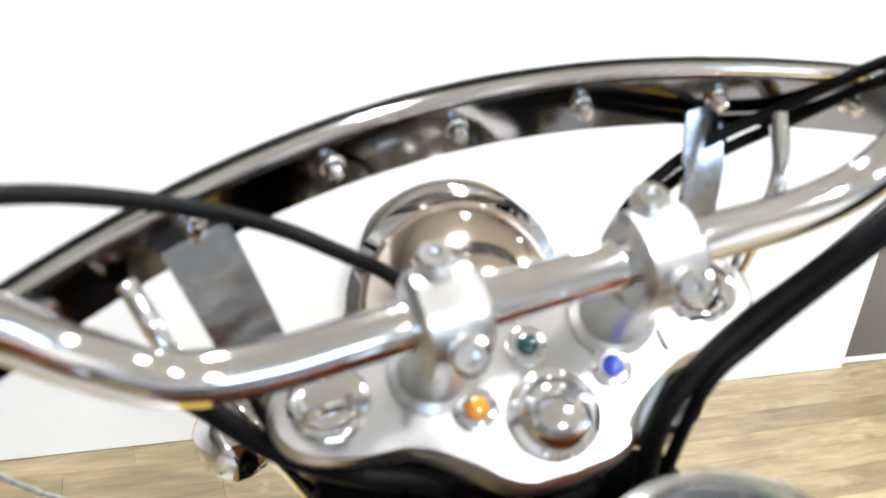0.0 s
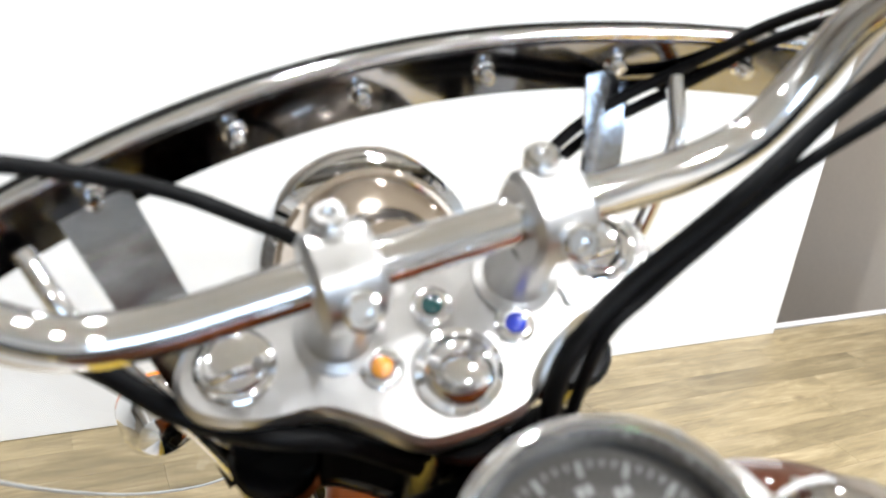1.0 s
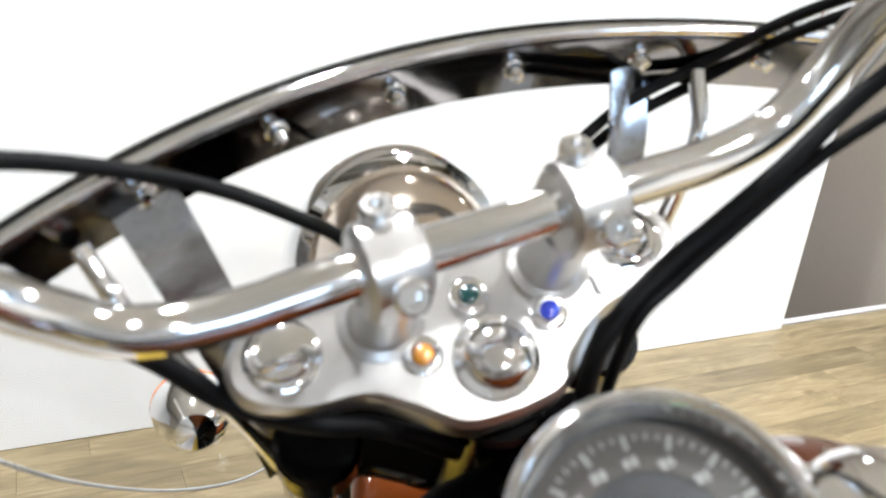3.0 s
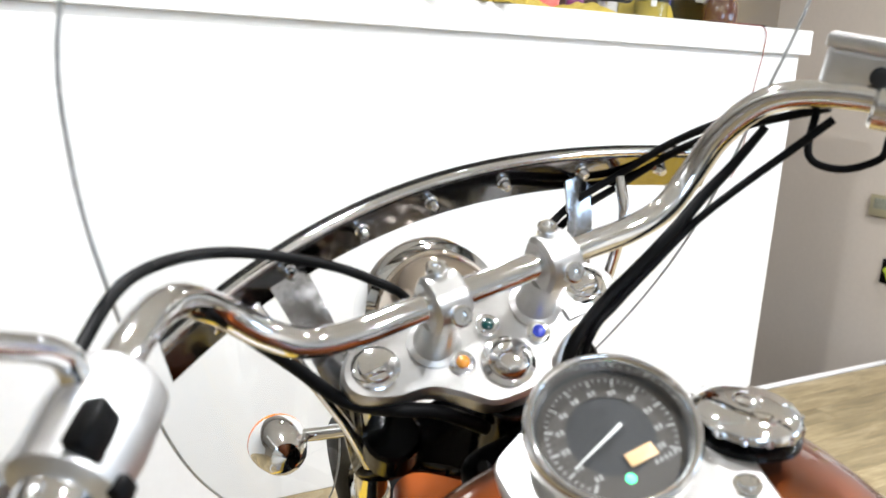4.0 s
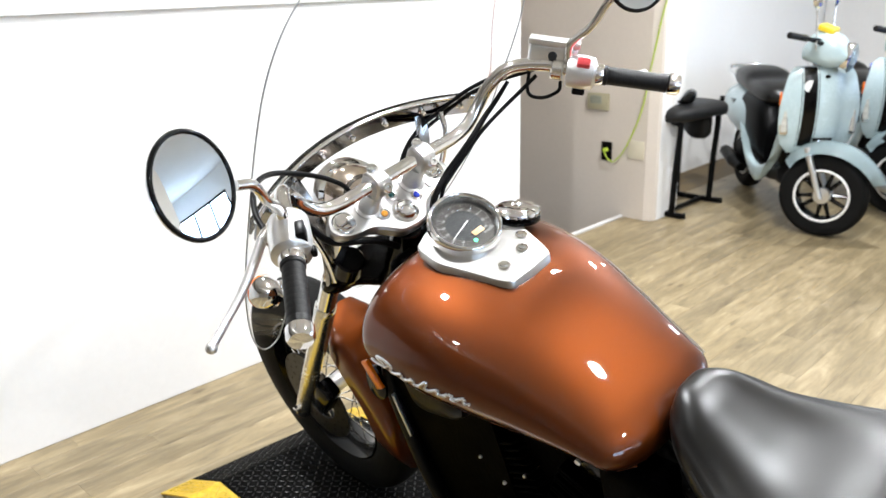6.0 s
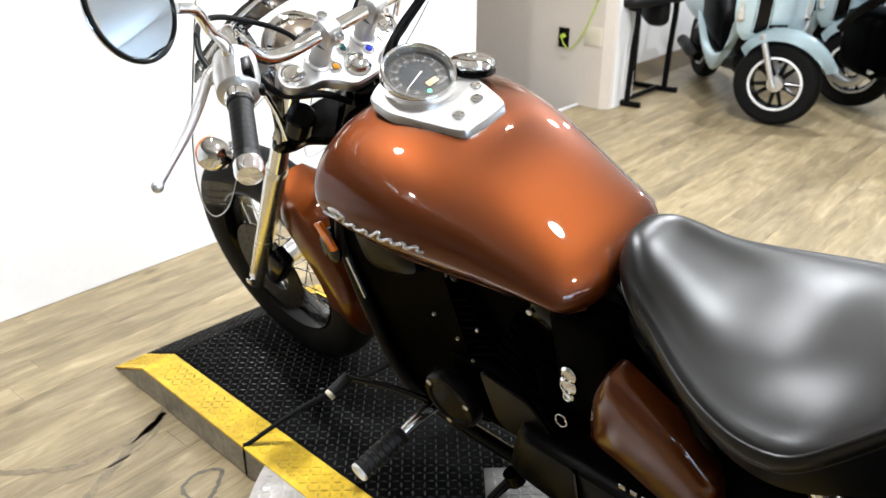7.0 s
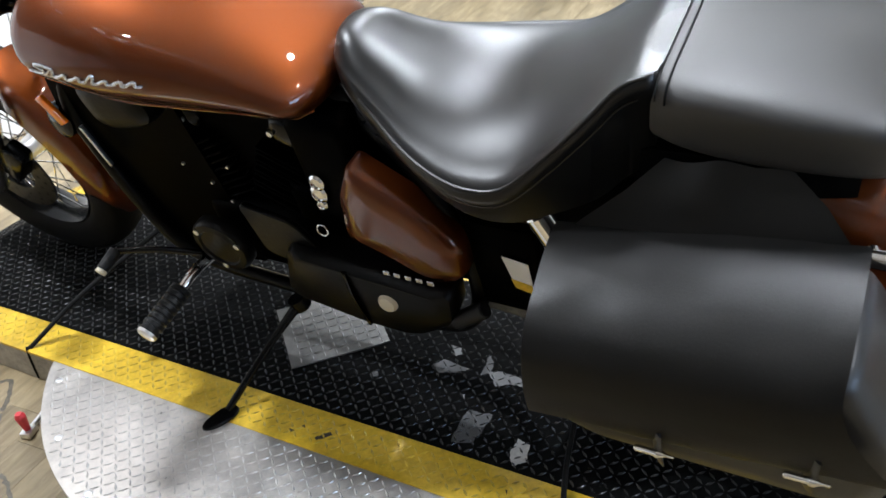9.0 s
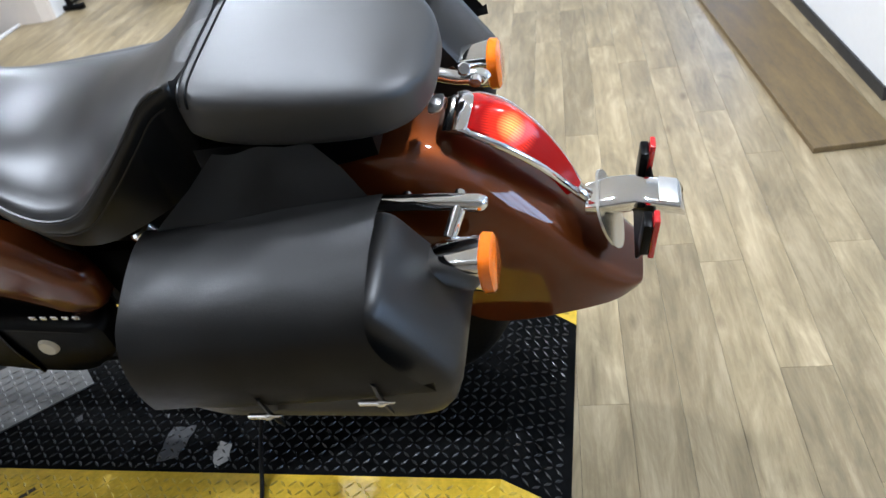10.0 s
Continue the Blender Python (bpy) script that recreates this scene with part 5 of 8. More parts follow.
# licence plate bracket, plate lamp and reflectors
bm = bm_new()
rows = []
for y, z, w, h in ((-0.430, 0.520, 0.028, 0.012), (-0.470, 0.527, 0.033, 0.016), (-0.505, 0.531, 0.031, 0.016), (-0.53, 0.526, 0.030, 0.014), (-0.575, 0.517, 0.030, 0.013), (-0.582, 0.509, 0.028, 0.009)):
    rows.append([Vector((w * power(math.cos(a), 0.5), y, z + h * power(math.sin(a), 0.5))) for a in (2 * math.pi * k / 24 for k in range(24))])
rings(bm, rows)
pl = tail_part("plate_lamp", bm, CHROME, bike, "chrome licence plate lamp housing")
bm = bm_new()
box(bm, (0, -0.5585, 0.5345), (0.052, 0.030, 0.003), Euler((0.22, 0, 0)).to_matrix(), bevel=0.001)
part("end_cover", bm, SATIN, pl)
bm = bm_new()
slab(bm, round_outline([(-0.070, -0.045), (0.070, -0.045), (0.085, 0.03), (0.03, 0.045), (-0.03, 0.045), (-0.085, 0.03)], 0.01), 0.003, lambda p: Vector((p[0], -0.520 - p[2] - 0.34 * (p[1] - 0.0), 0.488 + p[1] * 0.92)))
tail_part("plate_holder", bm, BLACK_SATIN, bike)
bm = bm_new()
slab(bm, round_outline([(-0.030, -0.066), (0.030, -0.066), (0.066, -0.030), (0.066, 0.020), (0.04, 0.045), (-0.04, 0.045), (-0.066, 0.020), (-0.066, -0.030)], 0.03), 0.004, lambda p: Vector((p[0], -0.462 - p[2] + 0.35 * p[1], 0.50 + p[1])))
tail_part("plate_bracket", bm, POLISHED, bike)
for s in (-1, 1):
    bm = bm_new()
    box(bm, (s * 0.079, -0.533, 0.520), (0.026, 0.010, 0.088), Euler((0.12, 0, 0)).to_matrix(), bevel=0.003)
    rf = tail_part("reflector", bm, RED_LENS, bike, "oblong red reflector")
    bm = bm_new()
    box(bm, (s * 0.076, -0.521, 0.520), (0.032, 0.014, 0.07), Euler((0.12, 0, 0)).to_matrix(), bevel=0.003)
    part("reflector_back", bm, BLACK_SATIN, rf)
    # rear turn signals on a chrome carrier
    c = Vector((s * 0.218, -0.262 if s < 0 else -0.236, 0.640 if s < 0 else 0.634))
    bm = bm_new()
    rows = []
    for y, w, h in ((0.068, 0.008, 0.008), (0.05, 0.020, 0.018), (0.02, 0.030, 0.030), (-0.02, 0.035, 0.037), (-0.036, 0.036, 0.039)):
        rows.append([c + Vector((w * power(math.cos(a), 0.75), y, h * power(math.sin(a), 0.75))) for a in (2 * math.pi * k / 28 for k in range(28))])
    rings(bm, rows)
    sg = tail_part("rear_turn_signal", bm, CHROME, bike, "chrome rear turn signal with amber lens")
    bm = bm_new()
    rows = []
    for y, k0 in ((-0.036, 1.0), (-0.039, 1.06), (-0.052, 1.03), (-0.056, 0.88)):
        rows.append([c + Vector((0.036 * k0 * power(math.cos(a), 0.7), y, 0.039 * k0 * power(math.sin(a), 0.75))) for a in (2 * math.pi * k / 28 for k in range(28))])
    rings(bm, rows)
    part("signal_lens", bm, AMBER, sg)
    bm = bm_new()
    cyl(bm, c + Vector((-s * 0.03, 0.01, 0.02)), Vector((s * 0.150, c.y - 0.006, c.z + 0.048)), 0.011, edge=0.002)
    part("signal_stalk", bm, CHROME, sg)
    bm = bm_new()
    fw = 0.026 if s > 0 else 0.0
    tube(bm, [(s * 0.140, -0.10, 0.684), (s * 0.146, -0.16, 0.690), (s * 0.150, -0.25 + fw, 0.692 - fw), (s * 0.152, -0.292 + fw, 0.690 - fw), (s * 0.146, -0.302 + fw, 0.684 - fw)], [0.010, 0.012, 0.012, 0.013, 0.010], flat=0.7)
    tail_part("fender_rail", bm, CHROME, bike, "chrome fender rail")
    for y in (-0.185, -0.262):
        bm = bm_new()
        turned(bm, [(0.010, 0), (0.010, 0.01), (0.007, 0.014), (0.0001, 0.015)], (s * 0.12, y, 0.675), (s, 0, 0.1), 16)
        tail_part("rail_bolt", bm, CHROME, bike)
bm = bm_new()
slab(bm, round_outline([(-0.018, -0.011), (0.018, -0.011), (0.018, 0.011), (-0.018, 0.011)], 0.01), 0.003, lambda p: Vector((-0.042 + p[0], -0.238 + p[1], 0.776 + p[2] - 0.2 * p[1])))
turned(bm, [(0.0075, 0), (0.0075, 0.004), (0.0001, 0.007)], (-0.042, -0.238, 0.778), (0, -0.2, 1), 16)
tail_part("seat_tab", bm, SATIN, bike)

# engine, frame and left side
eng = bm_new()
box(eng, (0, 0.80, 0.345), (0.21, 0.40, 0.20), bevel=0.04, seg=3)
box(eng, (0, 0.66, 0.45), (0.19, 0.20, 0.16), bevel=0.03, seg=3)
engine = part("crankcase", eng, ENGINE_BLACK, bike, "black engine crankcase")
for y0, ang in ((0.90, -26), (0.78, 26)):
    R = Euler((radians(ang), 0, 0)).to_matrix()
    base = Vector((0, y0, 0.44))
    bm = bm_new()
    cyl(bm, base, base + R @ Vector((0, 0, 0.16)), 0.066, seg=28)
    cy = part("cylinder", bm, ENGINE_BLACK, bike, "finned black cylinder")
    for k in range(9):
        bm = bm_new()
        box(bm, base + R @ Vector((0, 0, 0.012 + k * 0.0165)), (0.185 - 0.006 * (k % 2), 0.155, 0.006), R, bevel=0.002, seg=1)
        part("fin", bm, ENGINE_BLACK, cy)
    bm = bm_new()
    box(bm, base + R @ Vector((0, 0, 0.205)), (0.17, 0.14, 0.085), R, bevel=0.028, seg=3)
    part("cylinder_head", bm, BLACK_GLOSS, cy)
    for sy in (-0.05, 0.05):
        bm = bm_new()
        turned(bm, [(0.006, 0), (0.006, 0.005), (0.0001, 0.006)], base + R @ Vector((-0.086, sy, 0.20)), R @ Vector((-1, 0, 0)), 10)
        part("head_bolt", bm, SATIN, cy)
# plain block in near-black, added for the shade between the cylinders
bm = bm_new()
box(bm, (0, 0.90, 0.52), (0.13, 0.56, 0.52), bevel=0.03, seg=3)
part("engine_core", bm, ENGINE_BLACK, bike, "plain near-black block filling the shaded space between the cylinders")
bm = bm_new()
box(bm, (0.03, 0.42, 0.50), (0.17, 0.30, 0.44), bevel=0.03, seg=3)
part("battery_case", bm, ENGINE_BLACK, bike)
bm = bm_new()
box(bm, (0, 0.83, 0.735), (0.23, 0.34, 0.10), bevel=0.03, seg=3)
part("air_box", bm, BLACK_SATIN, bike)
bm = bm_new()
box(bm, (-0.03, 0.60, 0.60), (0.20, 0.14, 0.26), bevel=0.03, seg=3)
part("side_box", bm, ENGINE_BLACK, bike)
bm = bm_new()
turned(bm, [(0.070, 0), (0.070, 0.020), (0.064, 0.028), (0.050, 0.030), (0.046, 0.026), (0.0001, 0.026)], (-0.138, 0.935, 0.362), (-1, 0, 0), 40)
cov = part("alternator_cover", bm, BLACK_SATIN, bike, "round black alternator cover")
for k in range(3):
    a = radians(40 + 120 * k)
    bm = bm_new()
    turned(bm, [(0.007, 0), (0.007, 0.004), (0.0001, 0.006)], (-0.165, 0.935 + 0.057 * math.cos(a), 0.362 + 0.057 * math.sin(a)), (-1, 0, 0), 12)
    part("cover_bolt", bm, SATIN, cov)
bm = bm_new()
slab(bm, round_outline([(0.82, 0.52), (0.70, 0.495), (0.655, 0.42), (0.72, 0.37), (0.80, 0.39)], 0.02), 0.014, lambda p: Vector((-0.150 - p[2], p[0], p[1])), bevel=0.003)
part("sprocket_cover", bm, BLACK_SATIN, bike)
for y0, z0, ly, lz, tilt in ((1.035, 0.705, 0.085, 0.060, -12),):
    bm = bm_new()
    R = Euler((radians(tilt), 0, 0)).to_matrix()
    rows = []
    for x, k in ((-0.06, 1.0), (-0.125, 1.0), (-0.142, 0.94), (-0.150, 0.78), (-0.153, 0.4)):
        rows.append([Vector((x, y0, z0)) + R @ Vector((0, ly * k * power(math.cos(a), 0.6), lz * k * power(math.sin(a), 0.6))) for a in (2 * math.pi * i / 32 for i in range(32))])
    rings(bm, rows)
    part("cylinder_cover", bm, BLACK_SATIN, bike, "rounded black cover below the tank")
for y0, z0 in ((0.985, 0.535), (0.93, 0.495), (0.865, 0.55), (0.90, 0.45)):
    bm = bm_new()
    turned(bm, [(0.004, 0), (0.004, 0.003), (0.003, 0.005), (0.0001, 0.0055)], (-0.104, y0, z0), (-1, 0, 0.1), 10)
    part("engine_bolt", bm, SATIN, bike)
# lower left box with lock
bm = bm_new()
rows = []
for x, k in ((-0.120, 0.97), (-0.165, 1.0), (-0.182, 0.97), (-0.192, 0.86)):
    ol = round_outline([(0.726, 0.444), (0.775, 0.300), (0.602, 0.266), (0.476, 0.262), (0.389, 0.330), (0.382, 0.415)], 0.022, 4)
    c = (0.57, 0.355)
    rows.append([Vector((x, c[0] + (a - c[0]) * k, c[1] + (b - c[1]) * k)) for a, b in ol])
rings(bm, rows)
tb = part("lower_side_box", bm, BLACK_SATIN, bike, "satin black lower side case with a lock")
bm = bm_new()
tube(bm, [(-0.190, 0.595, 0.425), (-0.196, 0.590, 0.36), (-0.192, 0.580, 0.28)], 0.010, flat=0.5)
part("case_rib", bm, BLACK_GLOSS, tb)
bm = bm_new()
turned(bm, [(0.020, 0), (0.020, 0.006), (0.016, 0.011), (0.0001, 0.013)], (-0.190, 0.515, 0.365), (-1, 0, 0.1), 24)
part("lock_cap", bm, CREAM, tb, "cream lock cap")
bm = bm_new()
for i in range(5):
    box(bm, (-0.186, 0.500 - 0.022 * i, 0.447 + 0.0 * i), (0.003, 0.013, 0.010), bevel=0.001, seg=1)
part("case_mark", bm, SILVER_INK, tb, "small silver mark in plain bars")
# orange side cover
for s in (-1, 1):
    bm = bm_new()
    rows = []
    ol = round_outline([(0.520, 0.685), (0.556, 0.615), (0.572, 0.505), (0.497, 0.474), (0.412, 0.426), (0.350, 0.452), (0.350, 0.530), (0.425, 0.622)], 0.02, 4)
    c = (0.465, 0.545)
    for x, k in ((0.125, 1.0), (0.158, 1.0), (0.174, 0.93), (0.182, 0.72), (0.184, 0.3)):
        rows.append([Vector((s * x, c[0] + (a - c[0]) * k, c[1] + (b - c[1]) * k)) for a, b in ol])
    rings(bm, rows)
    part("side_cover", bm, CANDY, bike, "candy orange side cover", angle=60)
bm = bm_new()
for c, r in (((-0.128, 0.625, 0.590), 0.016), ((-0.128, 0.630, 0.562), 0.018), ((-0.128, 0.632, 0.536), 0.012)):
    turned(bm, [(r, 0), (r, 0.010), (r * 0.7, 0.014), (r * 0.65, 0.010), (0.0001, 0.010)], c, (-1, 0, 0.2), 18)
part("fuel_tap", bm, CHROME, bike)
bm = bm_new()
ring_bar(bm, (-0.15, 0.645, 0.48), (-1, 0, 0.2), 0.012, 0.002, 24, 8)
part("cable_ring", bm, CHROME, bike)
# frame tubes
for s in (-1, 1):
    bm = bm_new()
    tube(bm, [(s * 0.03, 1.165, 0.86), (s * 0.085, 1.245, 0.66), (s * 0.10, 1.235, 0.54), (s * 0.11, 1.18, 0.35), (s * 0.11, 1.10, 0.235), (s * 0.11, 0.85, 0.205), (s * 0.11, 0.55, 0.205), (s * 0.12, 0.40, 0.26), (s * 0.12, 0.36, 0.42), (s * 0.11, 0.42, 0.62), (s * 0.05, 0.60, 0.74)], 0.016, seg=14)
    part("frame_tube", bm, BLACK_SATIN, bike)
    bm = bm_new()
    tube(bm, [(s * 0.10, 0.38, 0.33), (s * 0.105, 0.20, 0.325), (s * 0.105, 0.02, 0.325)], 0.021, flat=0.7)
    part("swingarm", bm, surface("dirty_alloy", (0.12, 0.12, 0.12), 0.5, 0.3, vary=0.6, scale=25) if s < 0 else BLACK_GLOSS, bike)
    bm = bm_new()
    cyl(bm, (s * 0.125, 0.10, 0.36), (s * 0.125, 0.22, 0.62), 0.026, edge=0.004)
    part("rear_shock", bm, CHROME, bike)
bm = bm_new()
cyl(bm, (0, 1.165, 0.96), (0, 1.28, 0.78), 0.030, edge=0.003)
part("steering_head", bm, BLACK_GLOSS, bike)
bm = bm_new()
box(bm, (0, 1.135, 0.86), (0.15, 0.07, 0.13), bevel=0.025, seg=3)
box(bm, (0.03, 1.16, 0.905), (0.10, 0.06, 0.06), bevel=0.02, seg=2)
part("wiring_box", bm, ENGINE_BLACK, bike)
for k, (x, y, z) in enumerate(((-0.06, 1.125, 0.925), (-0.02, 1.118, 0.935), (0.03, 1.12, 0.935), (-0.09, 1.15, 0.88))):
    bm = bm_new()
    tube(bm, [(x, y, z), (x + 0.02, y + 0.01, z - 0.03), (x - 0.01, y + 0.02, z - 0.07), (x + 0.01, y + 0.04, z - 0.12)], 0.006)
    part("loom_branch", bm, CABLE, bike)
# frame reflector
bm = bm_new()
turned(bm, [(0.040, -0.03), (0.040, 0.012), (0.031, 0.017), (0.0001, 0.018)], (-0.100, 1.282, 0.597), (-1, 0.1, 0.2), 28)
horn = part("horn", bm, BLACK_GLOSS, bike)
bm = bm_new()
box(bm, (-0.124, 1.262, 0.640), (0.010, 0.026, 0.072), Euler((radians(-25), 0, 0)).to_matrix(), bevel=0.003)
part("side_reflector", bm, AMBER, horn, "amber side reflector")
bm = bm_new()
box(bm, (0, 1.20, 0.50), (0.17, 0.03, 0.26), Euler((radians(-14), 0, 0)).to_matrix(), bevel=0.008)
part("radiator", bm, BLACK_SATIN, bike)
bm = bm_new()
tube(bm, [(-0.117, 1.216, 0.60), (-0.12, 1.200, 0.55), (-0.122, 1.187, 0.505)], 0.009, flat=0.5)
part("radiator_trim", bm, SATIN, bike)
# warning sticker on the rear frame
bm = bm_new()
slab(bm, [(0.292, 0.50), (0.246, 0.492), (0.243, 0.418), (0.275, 0.427)], 0.002, lambda p: Vector((-0.135 - p[2], p[0], p[1])))
stk = part("sticker", bm, WHITE_TRIM, bike, "white and yellow warning sticker")
bm = bm_new()
slab(bm, [(0.281, 0.448), (0.2445, 0.440), (0.243, 0.418), (0.275, 0.427)], 0.001, lambda p: Vector((-0.1375 - p[2], p[0], p[1])))
part("sticker_band", bm, YELLOW_PAINT, stk)
bm = bm_new()
box(bm, (-0.05, 0.30, 0.45), (0.16, 0.14, 0.22), bevel=0.02)
part("sticker_panel", bm, ENGINE_BLACK, bike)
bm = bm_new()
cyl(bm, (-0.155, 0.335, 0.365), (-0.17, 0.395, 0.325), 0.017, edge=0.003)
part("passenger_peg_stub", bm, RUBBER, bike)
# near-black slab added for the shade between the frame tubes
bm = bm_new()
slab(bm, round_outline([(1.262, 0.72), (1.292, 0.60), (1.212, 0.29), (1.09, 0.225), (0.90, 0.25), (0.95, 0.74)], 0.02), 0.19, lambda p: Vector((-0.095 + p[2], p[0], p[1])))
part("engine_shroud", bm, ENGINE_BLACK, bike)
# footpegs, shift lever, stand
for s in (-1, 1):
    p, q = Vector((s * 0.195, 1.005, 0.305)), Vector((s * 0.360, 1.018, 0.290))
    d = (q - p).normalized()
    bm = bm_new()
    tube(bm, [(s * 0.10, 0.99, 0.30), p, p + d * 0.05], [0.013, 0.013, 0.011])
    mount = part("peg_mount", bm, CHROME, bike)
    bm = bm_new()
    prof = [(0.013, 0)]
    for k in range(7):
        prof += [(0.0225, 0.004 + k * 0.015), (0.0225, 0.013 + k * 0.015), (0.0195, 0.0145 + k * 0.015), (0.0195, 0.0175 + k * 0.015)]
    prof += [(0.0225, 0.112), (0.0225, 0.118)]
    turned(bm, prof, p + d * 0.05, d, 24)
    pg = part("footpeg", bm, RUBBER, bike, "ribbed black rubber footpeg")
    bm = bm_new()
    turned(bm, [(0.0222, 0.118), (0.021, 0.124), (0.017, 0.127), (0.0001, 0.128)], p + d * 0.05, d, 24)
    part("peg_end", bm, SATIN, pg)
bm = bm_new()
tube(bm, [(-0.165, 1.00, 0.325), (-0.19, 1.10, 0.335), (-0.225, 1.197, 0.340)], [0.008, 0.007, 0.007])
sl = part("shift_lever", bm, BLACK_GLOSS, bike)
bm = bm_new()
cyl(bm, (-0.222, 1.197, 0.340), (-0.272, 1.203, 0.328), 0.0135, edge=0.002)
part("shift_pad", bm, RUBBER, sl)
bm = bm_new()
cyl(bm, (-0.272, 1.203, 0.328), (-0.281, 1.204, 0.326), 0.012, edge=0.001)
part("shift_cap", bm, CREAM, sl)
KP, KF = Vector((-0.160, 0.79, 0.225)), Vector((-0.396, 0.864, 0.124))
bm = bm_new()
tube(bm, [KP, KP.lerp(KF, 0.3) + Vector((0, 0.0, 0.004)), KP.lerp(KF, 0.7) + Vector((0, 0, 0.004)), KF], [0.012, 0.0085, 0.008, 0.008], flat=0.8)
turned(bm, [(0.020, -0.014), (0.020, 0.014)], KP, (0, 0.3, 1), 20)
ks = part("side_stand", bm, BLACK_GLOSS, bike, "black steel side stand, folded out")
bm = bm_new()
lean = Euler((0, radians(LEAN_BIKE), 0)).to_matrix()
ol = [(0.055 * math.cos(a) * (1.0 if math.cos(a) > 0 else 0.6), 0.021 * math.sin(a)) for a in (2 * math.pi * k / 28 for k in range(28))]
dd = Vector((-0.93, 0.30, 0))
ee = Vector((-0.30, -0.93, 0))
slab(bm, ol, 0.008, lambda p: KF + lean @ (dd * (p[0] + 0.01) + ee * p[1] + Vector((0, 0, p[2] - 0.012))), bevel=0.002)
part("stand_foot", bm, BLACK_GLOSS, ks)

# ---- saddlebags ----
def saddlebag(s):
    bag = thing("saddlebag", "black leather saddlebag hung beside the rear wheel", "saddlebag", BIKE @ pose(0, -0.045, -0.018), group="saddlebags")
    # body: a box with a bulging outer side
    bm = bm_new()
    ol = round_outline([(0.185, 0.66), (-0.188, 0.735), (-0.280, 0.575), (-0.262, 0.500), (-0.225, 0.478), (0.13, 0.470), (0.196, 0.505)], 0.024, 5)
    c = (-0.03, 0.53)
    rows = []
    for x, k in ((0.195, 0.96), (0.205, 0.985), (0.33, 0.985), (0.356, 0.965), (0.370, 0.92), (0.377, 0.80), (0.379, 0.4)):
        rows.append([Vector((s * x, c[0] + (a - c[0]) * k, c[1] + (b - c[1]) * k)) for a, b in ol])
    rings(bm, rows)
    body = part("bag_body", bm, LEATHER, bag, angle=50)
    # flap: folds over the top and hangs down the outer side
    bm = bm_new()
    prof = [(0.188, 0.0), (0.235, 0.010), (0.30, 0.005), (0.350, -0.010), (0.384, -0.036), (0.400, -0.070), (0.405, -0.105), (0.404, -0.138), (0.400, -0.160), (0.395, -0.172)]
    prof = smooth_path(prof, 4)
    rows = []
    for step, (x, dz) in enumerate(prof):
        f = min(1, max(0, (step / (len(prof) - 1) - 0.42) / 0.45))
        out = (x - 0.188) / 0.2
        y0 = 0.205 - 0.02 * out
        y1 = -0.180 - 0.070 * f * f * (3 - 2 * f)
        row = []
        for k in range(15):
            y = y0 + (y1 - y0) * k / 14
            sag = 0.0008 * math.sin(k * 1.7) * out + 0.0012 * math.sin(k * 0.6 + x * 12) + 0.004 * math.exp(-((k - 5.2 + 6 * out) / 0.8) ** 2) * min(1, out * 2)
            zt = 0.692 + (0.205 - y) * 0.155
            low = 0.028 * (abs(k - 7) / 7) ** 4 * (1 if dz < -0.158 else 0)
            row.append(Vector((s * (x + sag * 0.6), y, zt + dz * (1 + 0.06 * (y0 - y)) + sag + low)))
        rows.append(row)
    vs = [[bm.verts.new(p) for p in r] for r in rows]
    for a, b in zip(vs, vs[1:]):
        for i in range(14):
            bm.faces.new((a[i], a[i + 1], b[i + 1], b[i]))
    g = bmesh.ops.solidify(bm, geom=bm.faces[:], thickness=0.004)
    part("bag_flap", bm, LEATHER, bag, "draped leather flap with soft creases")
    for y, z in ((0.008, 0.526), (-0.168, 0.570)):
        bm = bm_new()
        tube(bm, [(s * 0.402, y, z + 0.06), (s * 0.400, y, z + 0.02), (s * 0.396, y, z - 0.01), (s * 0.390, y, z - 0.035)], 0.011, flat=0.25)
        sp = part("bag_strap", bm, LEATHER, bag)
        bm = bm_new()
        turned(bm, [(0.003, 0), (0.0045, 0.002), (0.0045, 0.026), (0.006, 0.028), (0.006, 0.034), (0.0025, 0.040), (0.002, 0.050), (0.0001, 0.051)], (s * 0.407, y + 0.028, z + 0.012), (0, -1, 0.05), 14)
        part("strap_tip", bm, CHROME, sp)
    # yoke over the fender
    bm = bm_new()
    rows = []
    for x, z, ya, yb in ((0.204, 0.690, 0.200, -0.170), (0.190, 0.722, 0.168, -0.160), (0.162, 0.760, 0.115, -0.125), (0.130, 0.795, 0.072, -0.075)):
        rows.append([Vector((s * x, ya + (yb - ya) * i / 12, z + (ya - (ya + (yb - ya) * i / 12)) * 0.10 + 0.004 * math.sin(i * 0.9 + x * 20) - 0.012)) for i in range(13)])
    vs = [[bm.verts.new(p) for p in r] for r in rows]
    for a, b in zip(vs, vs[1:]):
        for i in range(12):
            bm.faces.new((a[i], a[i + 1], b[i + 1], b[i]))
    bmesh.ops.solidify(bm, geom=bm.faces[:], thickness=0.004)
    part("yoke", bm, LEATHER, bag)
    return bag


for sd in (-1, 1):
    saddlebag(sd)

# tie-down straps from the machine to the deck's edge
def tie_strap(pts, label):
    st = thing("tie_strap", label, "strap", group="tie-down straps")
    bm = bm_new()
    tube(bm, pts, 0.008, flat=0.4, seg=10, n=5)
    part("webbing", bm, CABLE, st)
    return st


